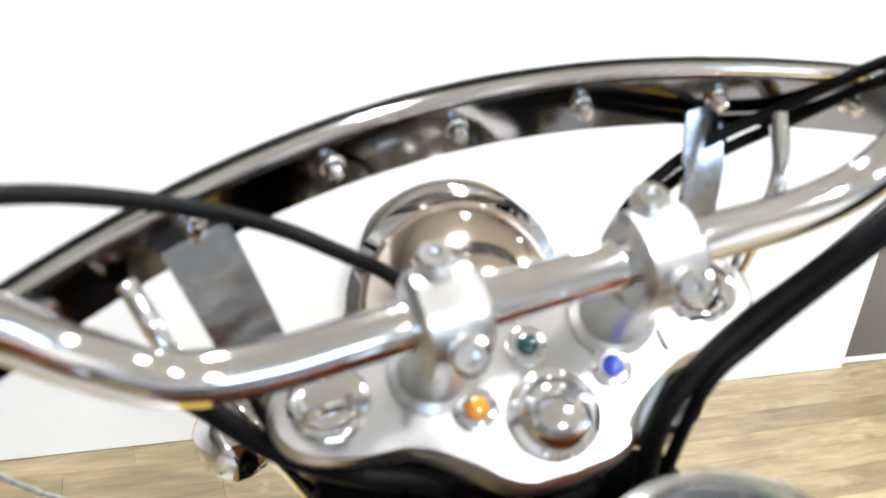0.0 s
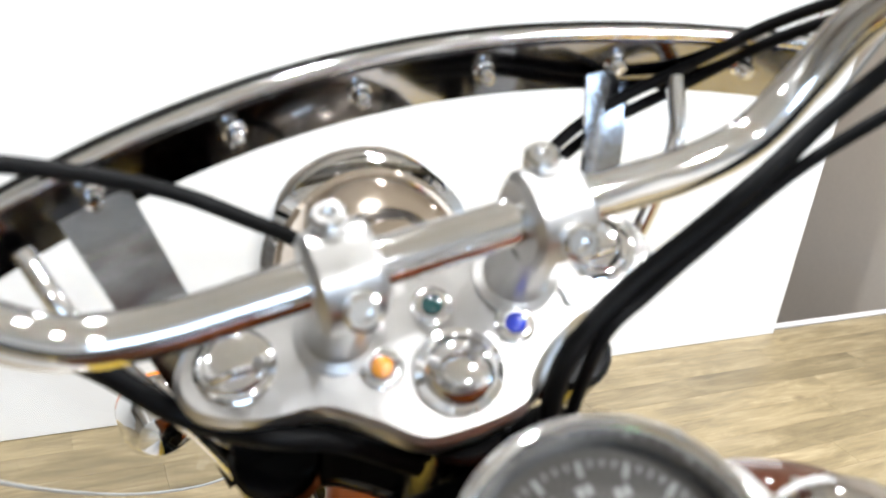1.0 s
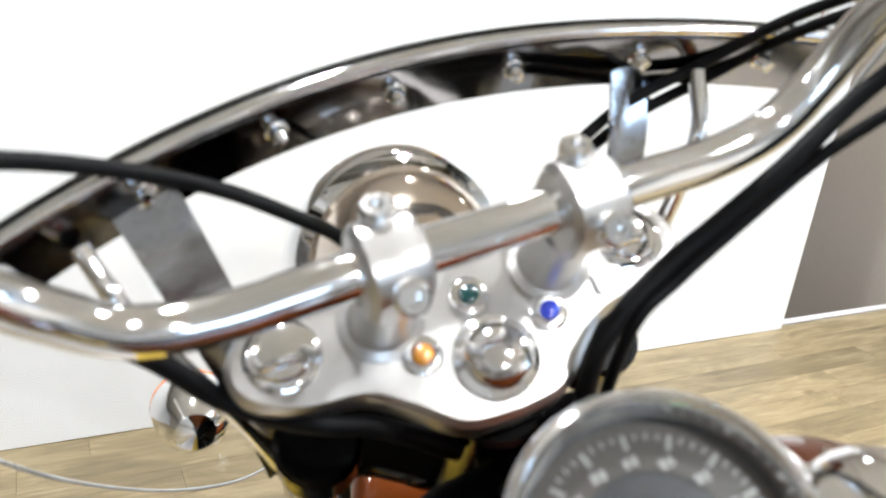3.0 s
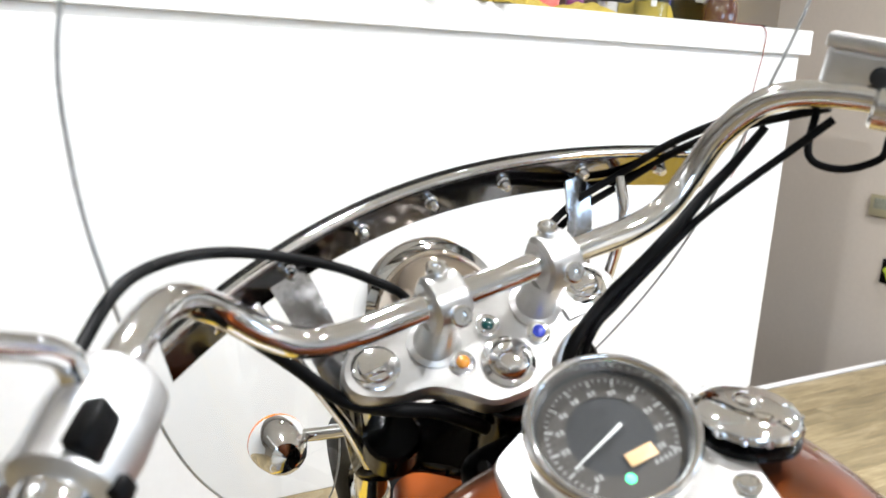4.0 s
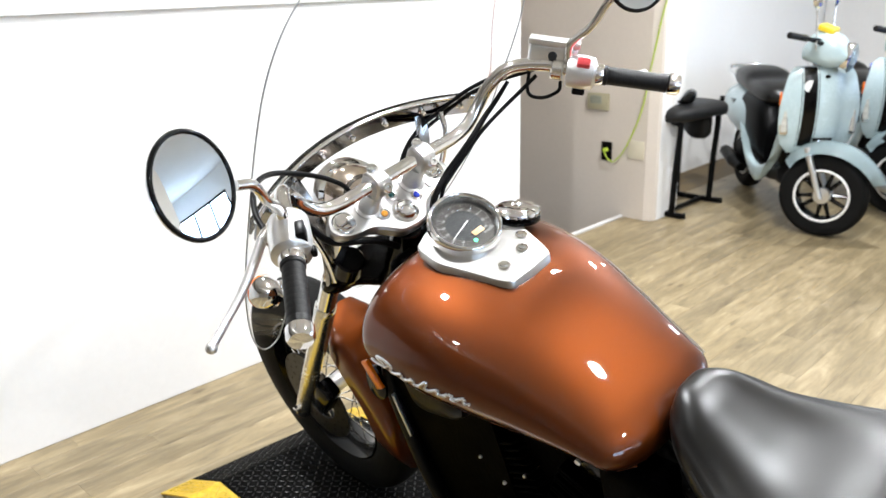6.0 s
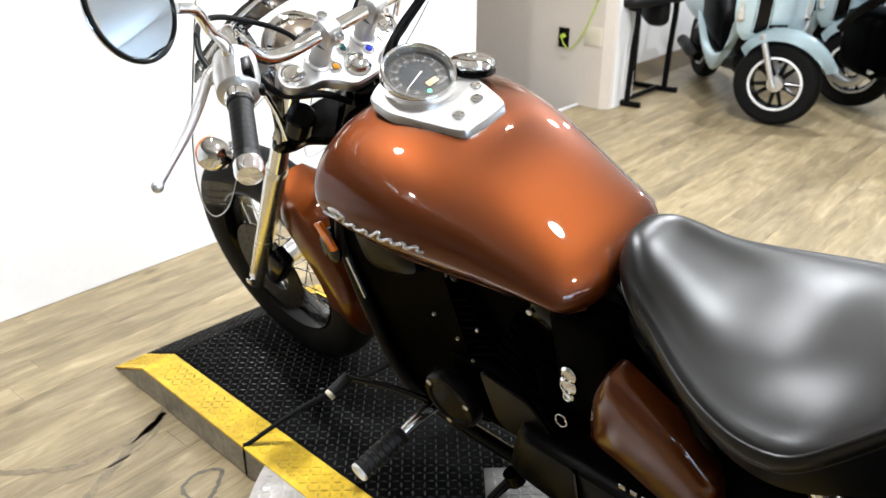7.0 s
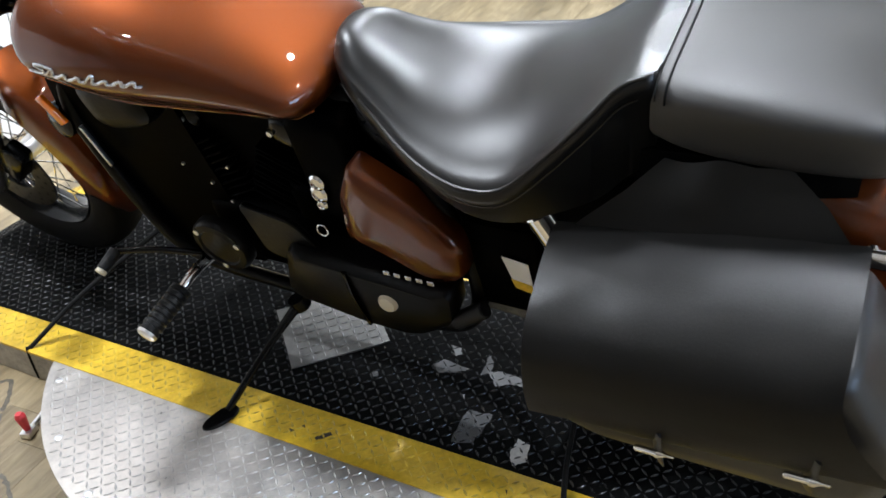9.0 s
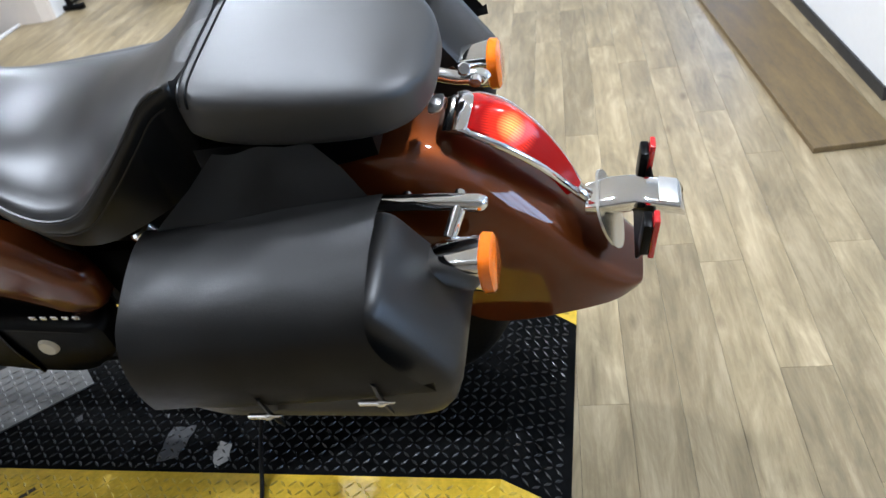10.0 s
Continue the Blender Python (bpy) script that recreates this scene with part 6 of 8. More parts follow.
LE = PX - HALF
tie_strap([BIKE @ Vector((-0.10, 1.155, 0.33)), BIKE @ Vector((-0.115, 1.18, 0.30)), (-0.04, 1.36, 0.20), (LE + 0.012, 1.455, DECK + 0.007), (LE - 0.003, 1.46, DECK - 0.006), (LE - 0.003, 1.462, 0.0035)], "black tie-down strap hooked over the deck edge")
tie_strap([BIKE @ Vector((-0.12, 0.16, 0.30)), (0.05, 0.17, 0.20), (-0.02, 0.165, DECK + 0.04), (-0.08, 0.15, DECK + 0.008), (LE + 0.006, 0.125, DECK + 0.004), (LE - 0.05, 0.11, DECK - 0.001)], "black tie-down strap crossing the yellow deck edge")

# ---- things on the ledge of the counter wall ----
LEDGE = TOP + 0.001


def on_ledge(name, label, category, u, v, turn=0.0, group=""):
    return thing(name, label, category, ROOM @ pose(u, v, LEDGE, 0, 0, turn), group)


def crumple(bm, w, d, h, seed, n=22):
    """A heap of soft cloth: a rumpled sheet closed below."""
    rnd = random.Random(seed)
    ph = [rnd.random() * 6.28 for _ in range(8)]
    top, low = [], []
    for i in range(n + 1):
        rt, rl = [], []
        for j in range(n + 1):
            a, b = -1 + 2 * i / n, -1 + 2 * j / n
            r = max(abs(a), abs(b))
            edge = 1 - r ** 3
            z = h * edge * (0.55 + 0.25 * math.sin(3.1 * a + ph[0]) + 0.2 * math.sin(4.3 * b + ph[1]) + 0.16 * math.sin(7 * (a + b) + ph[2]) + 0.12 * math.sin(9 * a - 6 * b + ph[3]))
            k = 1 + 0.14 * math.sin(5 * math.atan2(b, a) + ph[4]) + 0.08 * math.sin(9 * math.atan2(b, a) + ph[5])
            rt.append(bm.verts.new((a * w / 2 * k, b * d / 2 * k, max(0.003, z + 0.003))))
            rl.append(bm.verts.new((a * w / 2 * k, b * d / 2 * k, 0.0)))
        top.append(rt)
        low.append(rl)
    for g, flip in ((top, False), (low, True)):
        for i in range(n):
            for j in range(n):
                f = (g[i][j], g[i + 1][j], g[i + 1][j + 1], g[i][j + 1])
                bm.faces.new(f[::-1] if flip else f)
    ring_t = [top[i][0] for i in range(n)] + [top[n][j] for j in range(n)] + [top[n - i][n] for i in range(n)] + [top[0][n - j] for j in range(n)]
    ring_l = [low[i][0] for i in range(n)] + [low[n][j] for j in range(n)] + [low[n - i][n] for i in range(n)] + [low[0][n - j] for j in range(n)]
    m = len(ring_t)
    for i in range(m):
        bm.faces.new((ring_l[i], ring_l[(i + 1) % m], ring_t[(i + 1) % m], ring_t[i]))


# long purple case
case = on_ledge("long_case", "long flat purple plastic level case on the ledge", "case", 0.86, 2.95)
bm = bm_new()
box(bm, (0, 0, 0.023), (0.76, 0.05, 0.046), bevel=0.005)
part("case_body", bm, PURPLE, case)
for x, wd in ((-0.31, 0.07), (0.08, 0.16), (0.345, 0.05)):
    bm = bm_new()
    box(bm, (x, -0.026, 0.025), (wd, 0.004, 0.028), bevel=0.001)
    part("case_window", bm, GAUGE_FACE, case)
# cloths
for u, v, w, d, hh, sd in ((0.80, 2.80, 0.26, 0.14, 0.040, 3), (0.98, 2.82, 0.30, 0.15, 0.062, 5), (1.16, 2.79, 0.12, 0.12, 0.030, 8), (1.36, 2.76, 0.22, 0.10, 0.028, 9)):
    cl = on_ledge("microfibre_cloth", "crumpled yellow microfibre cloth on the ledge", "cloth", u, v, sd * 20, "cloths")
    bm = bm_new()
    crumple(bm, w, d, hh, sd)
    part("cloth", bm, CLOTH, cl, angle=80)
# pink spray bottle with a cloth over its head
bt = on_ledge("spray_bottle", "pink translucent spray bottle below a yellow cloth", "bottle", 1.29, 2.86)
bm = bm_new()
turned(bm, [(0.026, 0), (0.036, 0.002), (0.038, 0.01), (0.038, 0.12), (0.032, 0.15), (0.018, 0.18), (0.015, 0.20), (0.015, 0.21)], (0, 0, 0), (0, 0, 1), 28)
part("bottle_body", bm, PINK_BOTTLE, bt)
bm = bm_new()
turned(bm, [(0.0385, 0.012), (0.0390, 0.014), (0.0390, 0.036), (0.0385, 0.038)], (0, 0, 0), (0, 0, 1), 28, cap=(False, False))
part("bottle_label", bm, surface("coral_label", (0.85, 0.16, 0.14), 0.4, vary=0.15), bt)
bm = bm_new()
box(bm, (-0.005, -0.02, 0.235), (0.03, 0.08, 0.045), bevel=0.008)
part("spray_head", bm, CREAM, bt)
dc = thing("draped_cloth", "yellow microfibre cloth draped over a spray bottle", "cloth", ROOM @ pose(1.29, 2.86, LEDGE + 0.19), group="cloths")
bm = bm_new()
rows = []
for i in range(12):
    q = i / 11
    row = []
    for k in range(40):
        a = 2 * math.pi * k / 40
        fold = 1 + q * (0.22 * math.sin(5 * a + 1) + 0.12 * math.sin(9 * a))
        r = (0.012 + 0.098 * q ** 0.7) * fold
        z = 0.115 - 0.03 * q - 0.125 * q ** 2.4 * (0.7 + 0.5 * math.sin(2 * a + 0.6) + 0.2 * math.sin(5 * a))
        row.append(Vector((r * math.cos(a) * 1.02, r * math.sin(a) * 0.72, z)))
    rows.append(row)
rings(bm, rows, cap=(True, False))
bmesh.ops.solidify(bm, geom=bm.faces[:], thickness=0.003)
part("cloth", bm, CLOTH, dc, angle=80)


def spray_can(u, v, body, capm, label, r=0.031, hh=0.185):
    sc = on_ledge("spray_can", label, "spray can", u, v, group="spray cans")
    bm = bm_new()
    turned(bm, [(r - 0.003, 0), (r, 0.003), (r, hh), (r - 0.008, hh + 0.012), (r - 0.012, hh + 0.016)], (0, 0, 0), (0, 0, 1), 28)
    part("can_body", bm, body, sc)
    bm = bm_new()
    turned(bm, [(r - 0.012, hh + 0.012), (r - 0.012, hh + 0.028), (0.008, hh + 0.03), (0.007, hh + 0.042), (0.0001, hh + 0.043)], (0, 0, 0), (0, 0, 1), 20)
    part("spray_nozzle", bm, capm, sc)
    for k in range(4):
        bm = bm_new()
        z = hh * (0.25 + 0.17 * k)
        rows = []
        for zz in (z, z + 0.012 + 0.006 * (k % 2)):
            rows.append([Vector((math.cos(a) * (r + 0.0006), math.sin(a) * (r + 0.0006), zz)) for a in np.linspace(radians(215), radians(300 - 12 * k), 10)])
        rings(bm, rows, closed=False)
        part("label_bar", bm, GAUGE_INK, sc)


spray_can(1.41, 2.87, MAGENTA, STEEL, "magenta and black aerosol spray can")
spray_can(2.13, 2.88, surface("red_black_label", (0.22, 0.012, 0.014), 0.35, vary=0.5, scale=20), BLACK_GLOSS, "black and red aerosol spray can", 0.034, 0.19)
spray_can(2.075, 2.90, MAGENTA, BLACK_GLOSS, "purple aerosol spray can with a black cap", 0.028, 0.17)
# steel mug with handle
mug = on_ledge("travel_mug", "brushed steel travel mug with a black banded handle", "mug", 1.545, 2.86)
bm = bm_new()
turned(bm, [(0.032, 0), (0.034, 0.003), (0.036, 0.06), (0.047, 0.075), (0.050, 0.19), (0.050, 0.198), (0.044, 0.202), (0.0001, 0.198)], (0, 0, 0), (0, 0, 1), 32)
part("mug_body", bm, STEEL, mug)
for z, r in ((0.045, 0.037), (0.125, 0.050)):
    bm = bm_new()
    turned(bm, [(r, z), (r + 0.003, z), (r + 0.003, z + 0.018), (r, z + 0.018), (r, z)], (0, 0, 0), (0, 0, 1), 32, cap=(False, False))
    part("band", bm, BLACK_SATIN, mug)
bm = bm_new()
tube(bm, [(0.045, -0.01, 0.135), (0.085, -0.02, 0.137), (0.088, -0.02, 0.10), (0.080, -0.02, 0.055), (0.036, -0.01, 0.052)], 0.006)
part("handle", bm, BLACK_SATIN, mug)
bm = bm_new()
cyl(bm, (0.01, 0.01, 0.20), (0.018, 0.012, 0.245), 0.004)
part("straw", bm, STEEL, mug)
# clear jugs with labels and a cloth
jug = on_ledge("plastic_jug", "clear plastic jug with orange and blue stickers", "jug", 1.72, 2.84)
bm = bm_new()
turned(bm, [(0.05, 0), (0.058, 0.004), (0.06, 0.13), (0.062, 0.135), (0.059, 0.135), (0.057, 0.008)], (0, 0, 0), (0, 0, 1), 28, cap=(True, False))
part("jug_body", bm, CLEAR, jug)
bm = bm_new()
turned(bm, [(0.054, 0.006), (0.0555, 0.055), (0.0001, 0.056)], (0, 0, 0), (0, 0, 1), 28)
part("jug_filling", bm, CLOTH, jug, "yellow rag inside")
for x, z, wd, hh, m in ((-0.008, 0.085, 0.036, 0.034, ORANGE_PLASTIC), (0.040, 0.085, 0.026, 0.075, BLUE_PAINT), (0.038, 0.09, 0.012, 0.055, GAUGE_INK), (-0.035, 0.05, 0.02, 0.02, GAUGE_INK)):
    bm = bm_new()
    y = -math.sqrt(0.0615 ** 2 - min(abs(x), 0.058) ** 2)
    a = math.atan2(x, -y)
    box(bm, (x * 1.03, y * 1.03 - (0.001 if m is GAUGE_INK else 0), z), (wd, 0.003, hh), Euler((0, 0, a)).to_matrix(), bevel=0.001, seg=1)
    part("sticker", bm, m, jug)
cl = on_ledge("microfibre_cloth", "crumpled yellow microfibre cloth behind the jug", "cloth", 1.745, 2.945, 0, "cloths")
bm = bm_new()
crumple(bm, 0.27, 0.10, 0.19, 17)
part("cloth", bm, CLOTH, cl, angle=80)
# dark tin box with a bright inside edge
tin = on_ledge("metal_box", "dark metal box with a white torn label", "box", 1.985, 2.96)
bm = bm_new()
box(bm, (0, 0, 0.115), (0.25, 0.10, 0.23), bevel=0.004)
part("box_body", bm, BLACK_SATIN, tin)
bm = bm_new()
box(bm, (0.0, -0.002, 0.222), (0.256, 0.106, 0.016), bevel=0.003)
part("box_rim", bm, STEEL, tin)
for k, (x, z, wd, hh) in enumerate(((0.02, 0.12, 0.10, 0.035), (0.05, 0.09, 0.08, 0.02), (-0.01, 0.155, 0.05, 0.02), (0.06, 0.145, 0.04, 0.03))):
    bm = bm_new()
    box(bm, (x, -0.0515, z), (wd, 0.003, hh), Euler((0, 0.2 * k - 0.2, 0)).to_matrix(), bevel=0.001, seg=1)
    part("label_scrap", bm, GAUGE_INK, tin)
# brown glass jar in front of it
jar = on_ledge("glass_jar", "squat brown glass jar with a steel lid", "jar", 2.035, 2.82)
bm = bm_new()
turned(bm, [(0.05, 0), (0.062, 0.006), (0.066, 0.04), (0.060, 0.08), (0.045, 0.098), (0.045, 0.105)], (0, 0, 0), (0, 0, 1), 28)
part("jar_body", bm, surface("brown_glass", (0.07, 0.022, 0.016), 0.12, vary=0.3, scale=30, bump=0.0, coat=0.6), jar)
bm = bm_new()
turned(bm, [(0.047, 0.10), (0.048, 0.103), (0.048, 0.118), (0.044, 0.121), (0.0001, 0.121)], (0, 0, 0), (0, 0, 1), 28)
part("jar_lid", bm, STEEL, jar)
# flat black remote near the end of the ledge
rem = on_ledge("remote_control", "slim black remote control lying on the ledge", "remote", 2.29, 2.90, 6)
bm = bm_new()
box(bm, (0, 0, 0.010), (0.16, 0.045, 0.020), bevel=0.006)
part("remote_body", bm, BLACK_SATIN, rem)
# tall loudspeaker behind the ledge, standing on the stair side shelf
spk = thing("loudspeaker", "tall dark red wooden loudspeaker with round drivers", "loudspeaker", ROOM @ pose(1.79, 3.20, TOP - 0.02))
bm = bm_new()
box(bm, (0, 0, 0.40), (0.24, 0.24, 0.80), bevel=0.006)
part("cabinet", bm, WOOD_RED, spk)
for z, r in ((0.37, 0.062), (0.60, 0.062), (0.74, 0.03)):
    bm = bm_new()
    turned(bm, [(r + 0.006, 0), (r + 0.006, 0.005), (r, 0.008), (r - 0.003, 0.004), (r * 0.55, -0.006), (0.0001, -0.004)], (0.03, -0.120, z), (0, -1, 0), 32)
    dr = part("driver_cone", bm, surface("speaker_cone", (0.05, 0.05, 0.05), 0.5, vary=0.2), spk)
    bm = bm_new()
    ring_bar(bm, (0.03, -0.127, z), (0, -1, 0), r + 0.002, 0.004, 32, 8)
    part("driver_ring", bm, SATIN, dr)
bm = bm_new()
box(bm, (0.03, -0.122, 0.255), (0.06, 0.006, 0.07), bevel=0.004)
part("port", bm, STEEL, spk)
shelf = thing("shelf_board", "white painted shelf board behind the ledge", "shelf", ROOM @ pose(0, 3.22, TOP - 0.035))
bm = bm_new()
box(bm, (0.3, 0, 0), (4.0, 0.28, 0.028), bevel=0.003)
part("board", bm, WHITE_TRIM, shelf)
for x in (-1.2, 0.3, 1.8):
    bm = bm_new()
    box(bm, (x, -0.13, -0.08), (0.03, 0.03, 0.14), bevel=0.003)
    part("bracket", bm, WHITE_TRIM, shelf)
# thin reddish cord over the ledge and down the counter
cord = thing("thin_cord", "thin reddish cord hanging over the white counter", "cord")
bm = bm_new()
tube(bm, [ROOM @ Vector(p) for p in ((2.02, 2.76, LEDGE + 0.004), (2.10, 2.72, LEDGE + 0.004), (2.13, FACE - 0.028, TOP - 0.01), (2.135, FACE - 0.028, TOP - 0.09), (2.12, FACE - 0.02, 1.25), (2.12, FACE - 0.008, 1.05), (2.08, FACE - 0.006, 0.93))], 0.0022, seg=6)
part("cord", bm, surface("red_cord", (0.25, 0.07, 0.06), 0.6), cord)

# ---- wall end and its fittings ----
PF = 3.455      # the beige side face of the pier


def wall_thing(name, label, category, v, z):
    return thing(name, label, category, ROOM @ pose(PF, v, z))


o = wall_thing("wall_outlet", "black wall socket plate with a lime plug", "socket", 2.88, 0.41)
bm = bm_new()
box(bm, (-0.005, 0, 0), (0.010, 0.075, 0.12), bevel=0.003)
part("plate", bm, BLACK_SATIN, o)
bm = bm_new()
cyl(bm, (-0.01, -0.005, 0.012), (-0.045, -0.005, 0.012), 0.014, edge=0.003)
part("plug", bm, LIME, o)
o = wall_thing("blank_plate", "cream blank cover plate on the beige wall", "cover plate", 2.67, 0.44)
bm = bm_new()
box(bm, (-0.004, 0, 0), (0.008, 0.115, 0.115), bevel=0.003)
part("plate", bm, CREAM, o)
o = wall_thing("thermostat", "tan wall thermostat with a grey display", "thermostat", 2.95, 0.72)
bm = bm_new()
box(bm, (-0.013, 0, 0), (0.026, 0.155, 0.105), bevel=0.006)
b = part("housing", bm, TAN, o)
bm = bm_new()
box(bm, (-0.0265, 0.01, 0.012), (0.003, 0.085, 0.05), bevel=0.001)
part("display", bm, surface("grey_display", (0.30, 0.31, 0.25), 0.3), b)
# cord reel
reel = thing("cord_reel", "black cord reel with a lime green hub", "cord reel", ROOM @ pose(3.47, 2.42, 1.64))
ax = Vector((0.20, -1.0, 0)).normalized()
bm = bm_new()
turned(bm, [(0.09, -0.075), (0.145, -0.06), (0.158, -0.03), (0.158, 0.03), (0.145, 0.055), (0.115, 0.062), (0.11, 0.055)], (0, 0, 0), ax, 36)
rb = part("reel_housing", bm, BLACK_GLOSS, reel)
bm = bm_new()
turned(bm, [(0.108, 0.05), (0.104, 0.066), (0.05, 0.072), (0.045, 0.066), (0.0001, 0.066)], (0, 0, 0), ax, 36)
hb = part("reel_hub", bm, surface("lime_plastic", (0.30, 0.50, 0.08), 0.4, vary=0.1), reel, "lime green hub")
bm = bm_new()
cyl(bm, ax * 0.064, ax * 0.075, 0.022, edge=0.002)
part("hub_button", bm, WHITE_TRIM, hb)
bm = bm_new()
box(bm, (0, 0.10, 0.08), (0.05, 0.09, 0.05), bevel=0.006)
part("wall_bracket", bm, BLACK_SATIN, reel)
cord = thing("extension_cord", "lime green extension cord hanging from the reel", "cord")
bm = bm_new()
tube(bm, [ROOM @ Vector(p) for p in ((3.54, 2.36, 1.72), (3.50, 2.40, 1.55), (3.47, 2.52, 1.35), (3.44, 2.58, 1.0), (3.43, 2.63, 0.70), (3.425, 2.72, 0.47), (3.42, 2.80, 0.36), (3.415, 2.85, 0.37), (3.41, 2.875, 0.42))], 0.0045, seg=8)
part("cord", bm, LIME, cord)
cord = thing("white_cable", "thin white cable hanging down the white wall end", "cable")
bm = bm_new()
tube(bm, [ROOM @ Vector(p) for p in ((3.62, 2.53, 1.9), (3.625, 2.532, 1.5), (3.615, 2.530, 1.1), (3.62, 2.532, 0.8), (3.64, 2.53, 0.62))], 0.004, seg=8)
part("cable", bm, WHITE_TRIM, cord)
# electrical box, duct and pipes
bx = thing("junction_box", "white metal junction box below the ceiling", "box", ROOM @ pose(3.42, 2.50, 1.93))
bm = bm_new()
box(bm, (0, 0, 0), (0.20, 0.07, 0.24), bevel=0.005)
b = part("box_body", bm, WHITE_TRIM, bx)
bm = bm_new()
box(bm, (0.02, -0.037, 0.02), (0.07, 0.006, 0.14), bevel=0.002)
part("box_cover", bm, CREAM, b)
bm = bm_new()
cyl(bm, (0, 0.02, 0.115), (0, 0.02, CEIL - 1.93 - 0.001), 0.012)
part("conduit", bm, SATIN, bx)
duct = thing("air_duct", "round galvanised spiral air duct below the ceiling", "duct", ROOM)
bm = bm_new()
prof = []
for k in range(28):
    prof += [(0.085, k * 0.06), (0.085, k * 0.06 + 0.05), (0.0868, k * 0.06 + 0.055)]
turned(bm, prof, (4.20, 2.55, 2.05), (1, 0, 0.0), 36)
part("duct_pipe", bm, GALVANISED, duct)
for u in (4.6, 5.5):
    bm = bm_new()
    cyl(bm, (u, 2.55, 2.13), (u, 2.55, CEIL - 0.001), 0.006)
    part("hanger", bm, SATIN, duct)
bm = bm_new()
box(bm, (6.05, 2.55, 2.05), (0.32, 0.26, 0.30), bevel=0.01)
part("duct_box", bm, GALVANISED, duct)
for k in range(3):
    pp = thing("ceiling_pipe", "slim painted pipe running below the ceiling", "pipe", ROOM, group="pipes")
    bm = bm_new()
    z0 = 1.97 - 0.045 * k
    tube(bm, [(3.60, 2.62 + 0.10 * k, z0 + 0.10), (3.85, 2.60 + 0.10 * k, z0 + 0.02), (4.6, 2.62 + 0.1 * k, z0 - 0.02), (5.8, 2.60 + 0.1 * k, z0 - 0.06), (9.0, 2.6 + 0.1 * k, z0 - 0.08)], 0.012)
    part("pipe_run", bm, SATIN if k else WHITE_TRIM, pp)
    for u in (3.9, 4.9, 5.9):
        bm = bm_new()
        cyl(bm, (u, 2.61 + 0.1 * k, z0 + 0.0), (u, 2.61 + 0.1 * k, CEIL - 0.001), 0.004, seg=8)
        part("hanger", bm, SATIN, pp)
wire = thing("hanging_wire", "thin grey wire hanging down the white wall", "wire", ROOM, group="wires")
bm = bm_new()
tube(bm, [(5.05, 3.045, 1.95), (5.04, 3.05, 1.7), (5.06, 3.052, 1.45), (5.03, 3.05, 1.3)], 0.0025, seg=6)
part("wire", bm, CREAM, wire)
# plywood board on the floor
bd = thing("plywood_board", "bare plywood board lying along the white partition", "board", ROOM @ pose(1.178, -1.205, 0.001, 0, 0, 4.8))
bm = bm_new()
box(bm, (1.1, -0.075, 0.009), (2.2, 0.25, 0.018), bevel=0.0015, seg=1)
part("board", bm, PLYWOOD, bd)

def loft(bm, rows, n=6, cap=(True, True)):
    """Skin smooth rings given as rows (y, half-width, z low, z high, squareness)."""
    out = []
    for y, w, z0, z1, e in smooth_path(rows, n):
        zm, hz = (z0 + z1) / 2, (z1 - z0) / 2
        out.append([Vector((w * power(math.cos(a), e), y, zm + hz * power(math.sin(a), e))) for a in (2 * math.pi * k / 28 for k in range(28))])
    rings(bm, out, cap=cap)


# ---- bench with pads, parked scooters ----
bench = thing("padded_bench", "black steel stand with dark seat pads on top", "bench", ROOM @ pose(3.63, 2.45, 0))
for x in (0.0, 0.50):
    bm = bm_new()
    tube(bm, [(x, -0.03, 0.030), (x, -0.01, 0.020), (x, 0.33, 0.020), (x, 0.36, 0.030)], 0.018, n=3)
    part("foot_bar", bm, BLACK_SATIN, bench)
    bm = bm_new()
    tube(bm, [(x, 0.05, 0.014), (x, 0.04, 0.30), (x + 0.01, 0.03, 0.56), (x + 0.01, 0.06, 0.60), (x + 0.01, 0.25, 0.60), (x + 0.01, 0.29, 0.56), (x, 0.29, 0.014)], 0.019)
    part("leg_frame", bm, BLACK_SATIN, bench)
bm = bm_new()
tube(bm, [(0, 0.10, 0.022), (0.5, 0.10, 0.022)], 0.016, n=2)
part("cross_bar", bm, BLACK_SATIN, bench)
bm = bm_new()
tube(bm, [(0.0, 0.29, 0.30), (0.5, 0.29, 0.30)], 0.012, n=2)
part("cross_bar", bm, BLACK_SATIN, bench)
bm = bm_new()
rows = []
for x, w, z0, z1 in smooth_path([(-0.08, 0.08, 0.625, 0.655), (-0.05, 0.16, 0.605, 0.685), (0.06, 0.195, 0.595, 0.705), (0.24, 0.20, 0.590, 0.698), (0.42, 0.205, 0.585, 0.694), (0.54, 0.18, 0.575, 0.684), (0.58, 0.09, 0.60, 0.65)], 4):
    rows.append([Vector((x, 0.16 + w * power(math.cos(a), 0.6), (z0 + z1) / 2 + (z1 - z0) / 2 * power(math.sin(a), 0.7))) for a in (2 * math.pi * k / 24 for k in range(24))])
rings(bm, rows)
part("pad", bm, RUBBER, bench, "slack dark seat pad")
bm = bm_new()
loft(bm, [(0.06, 0.02, 0.46, 0.58, 0.8), (0.10, 0.05, 0.43, 0.60, 0.8), (0.18, 0.05, 0.43, 0.60, 0.8), (0.24, 0.02, 0.47, 0.58, 0.8)])
bmesh.ops.translate(bm, verts=bm.verts, vec=(0.47, 0, 0))
part("hanging_pouch", bm, RUBBER, bench)
gear = thing("helmet_goggles", "black riding goggles lying on the padded bench", "goggles", ROOM @ pose(3.80, 2.56, 0.690, 0, 0, 25))
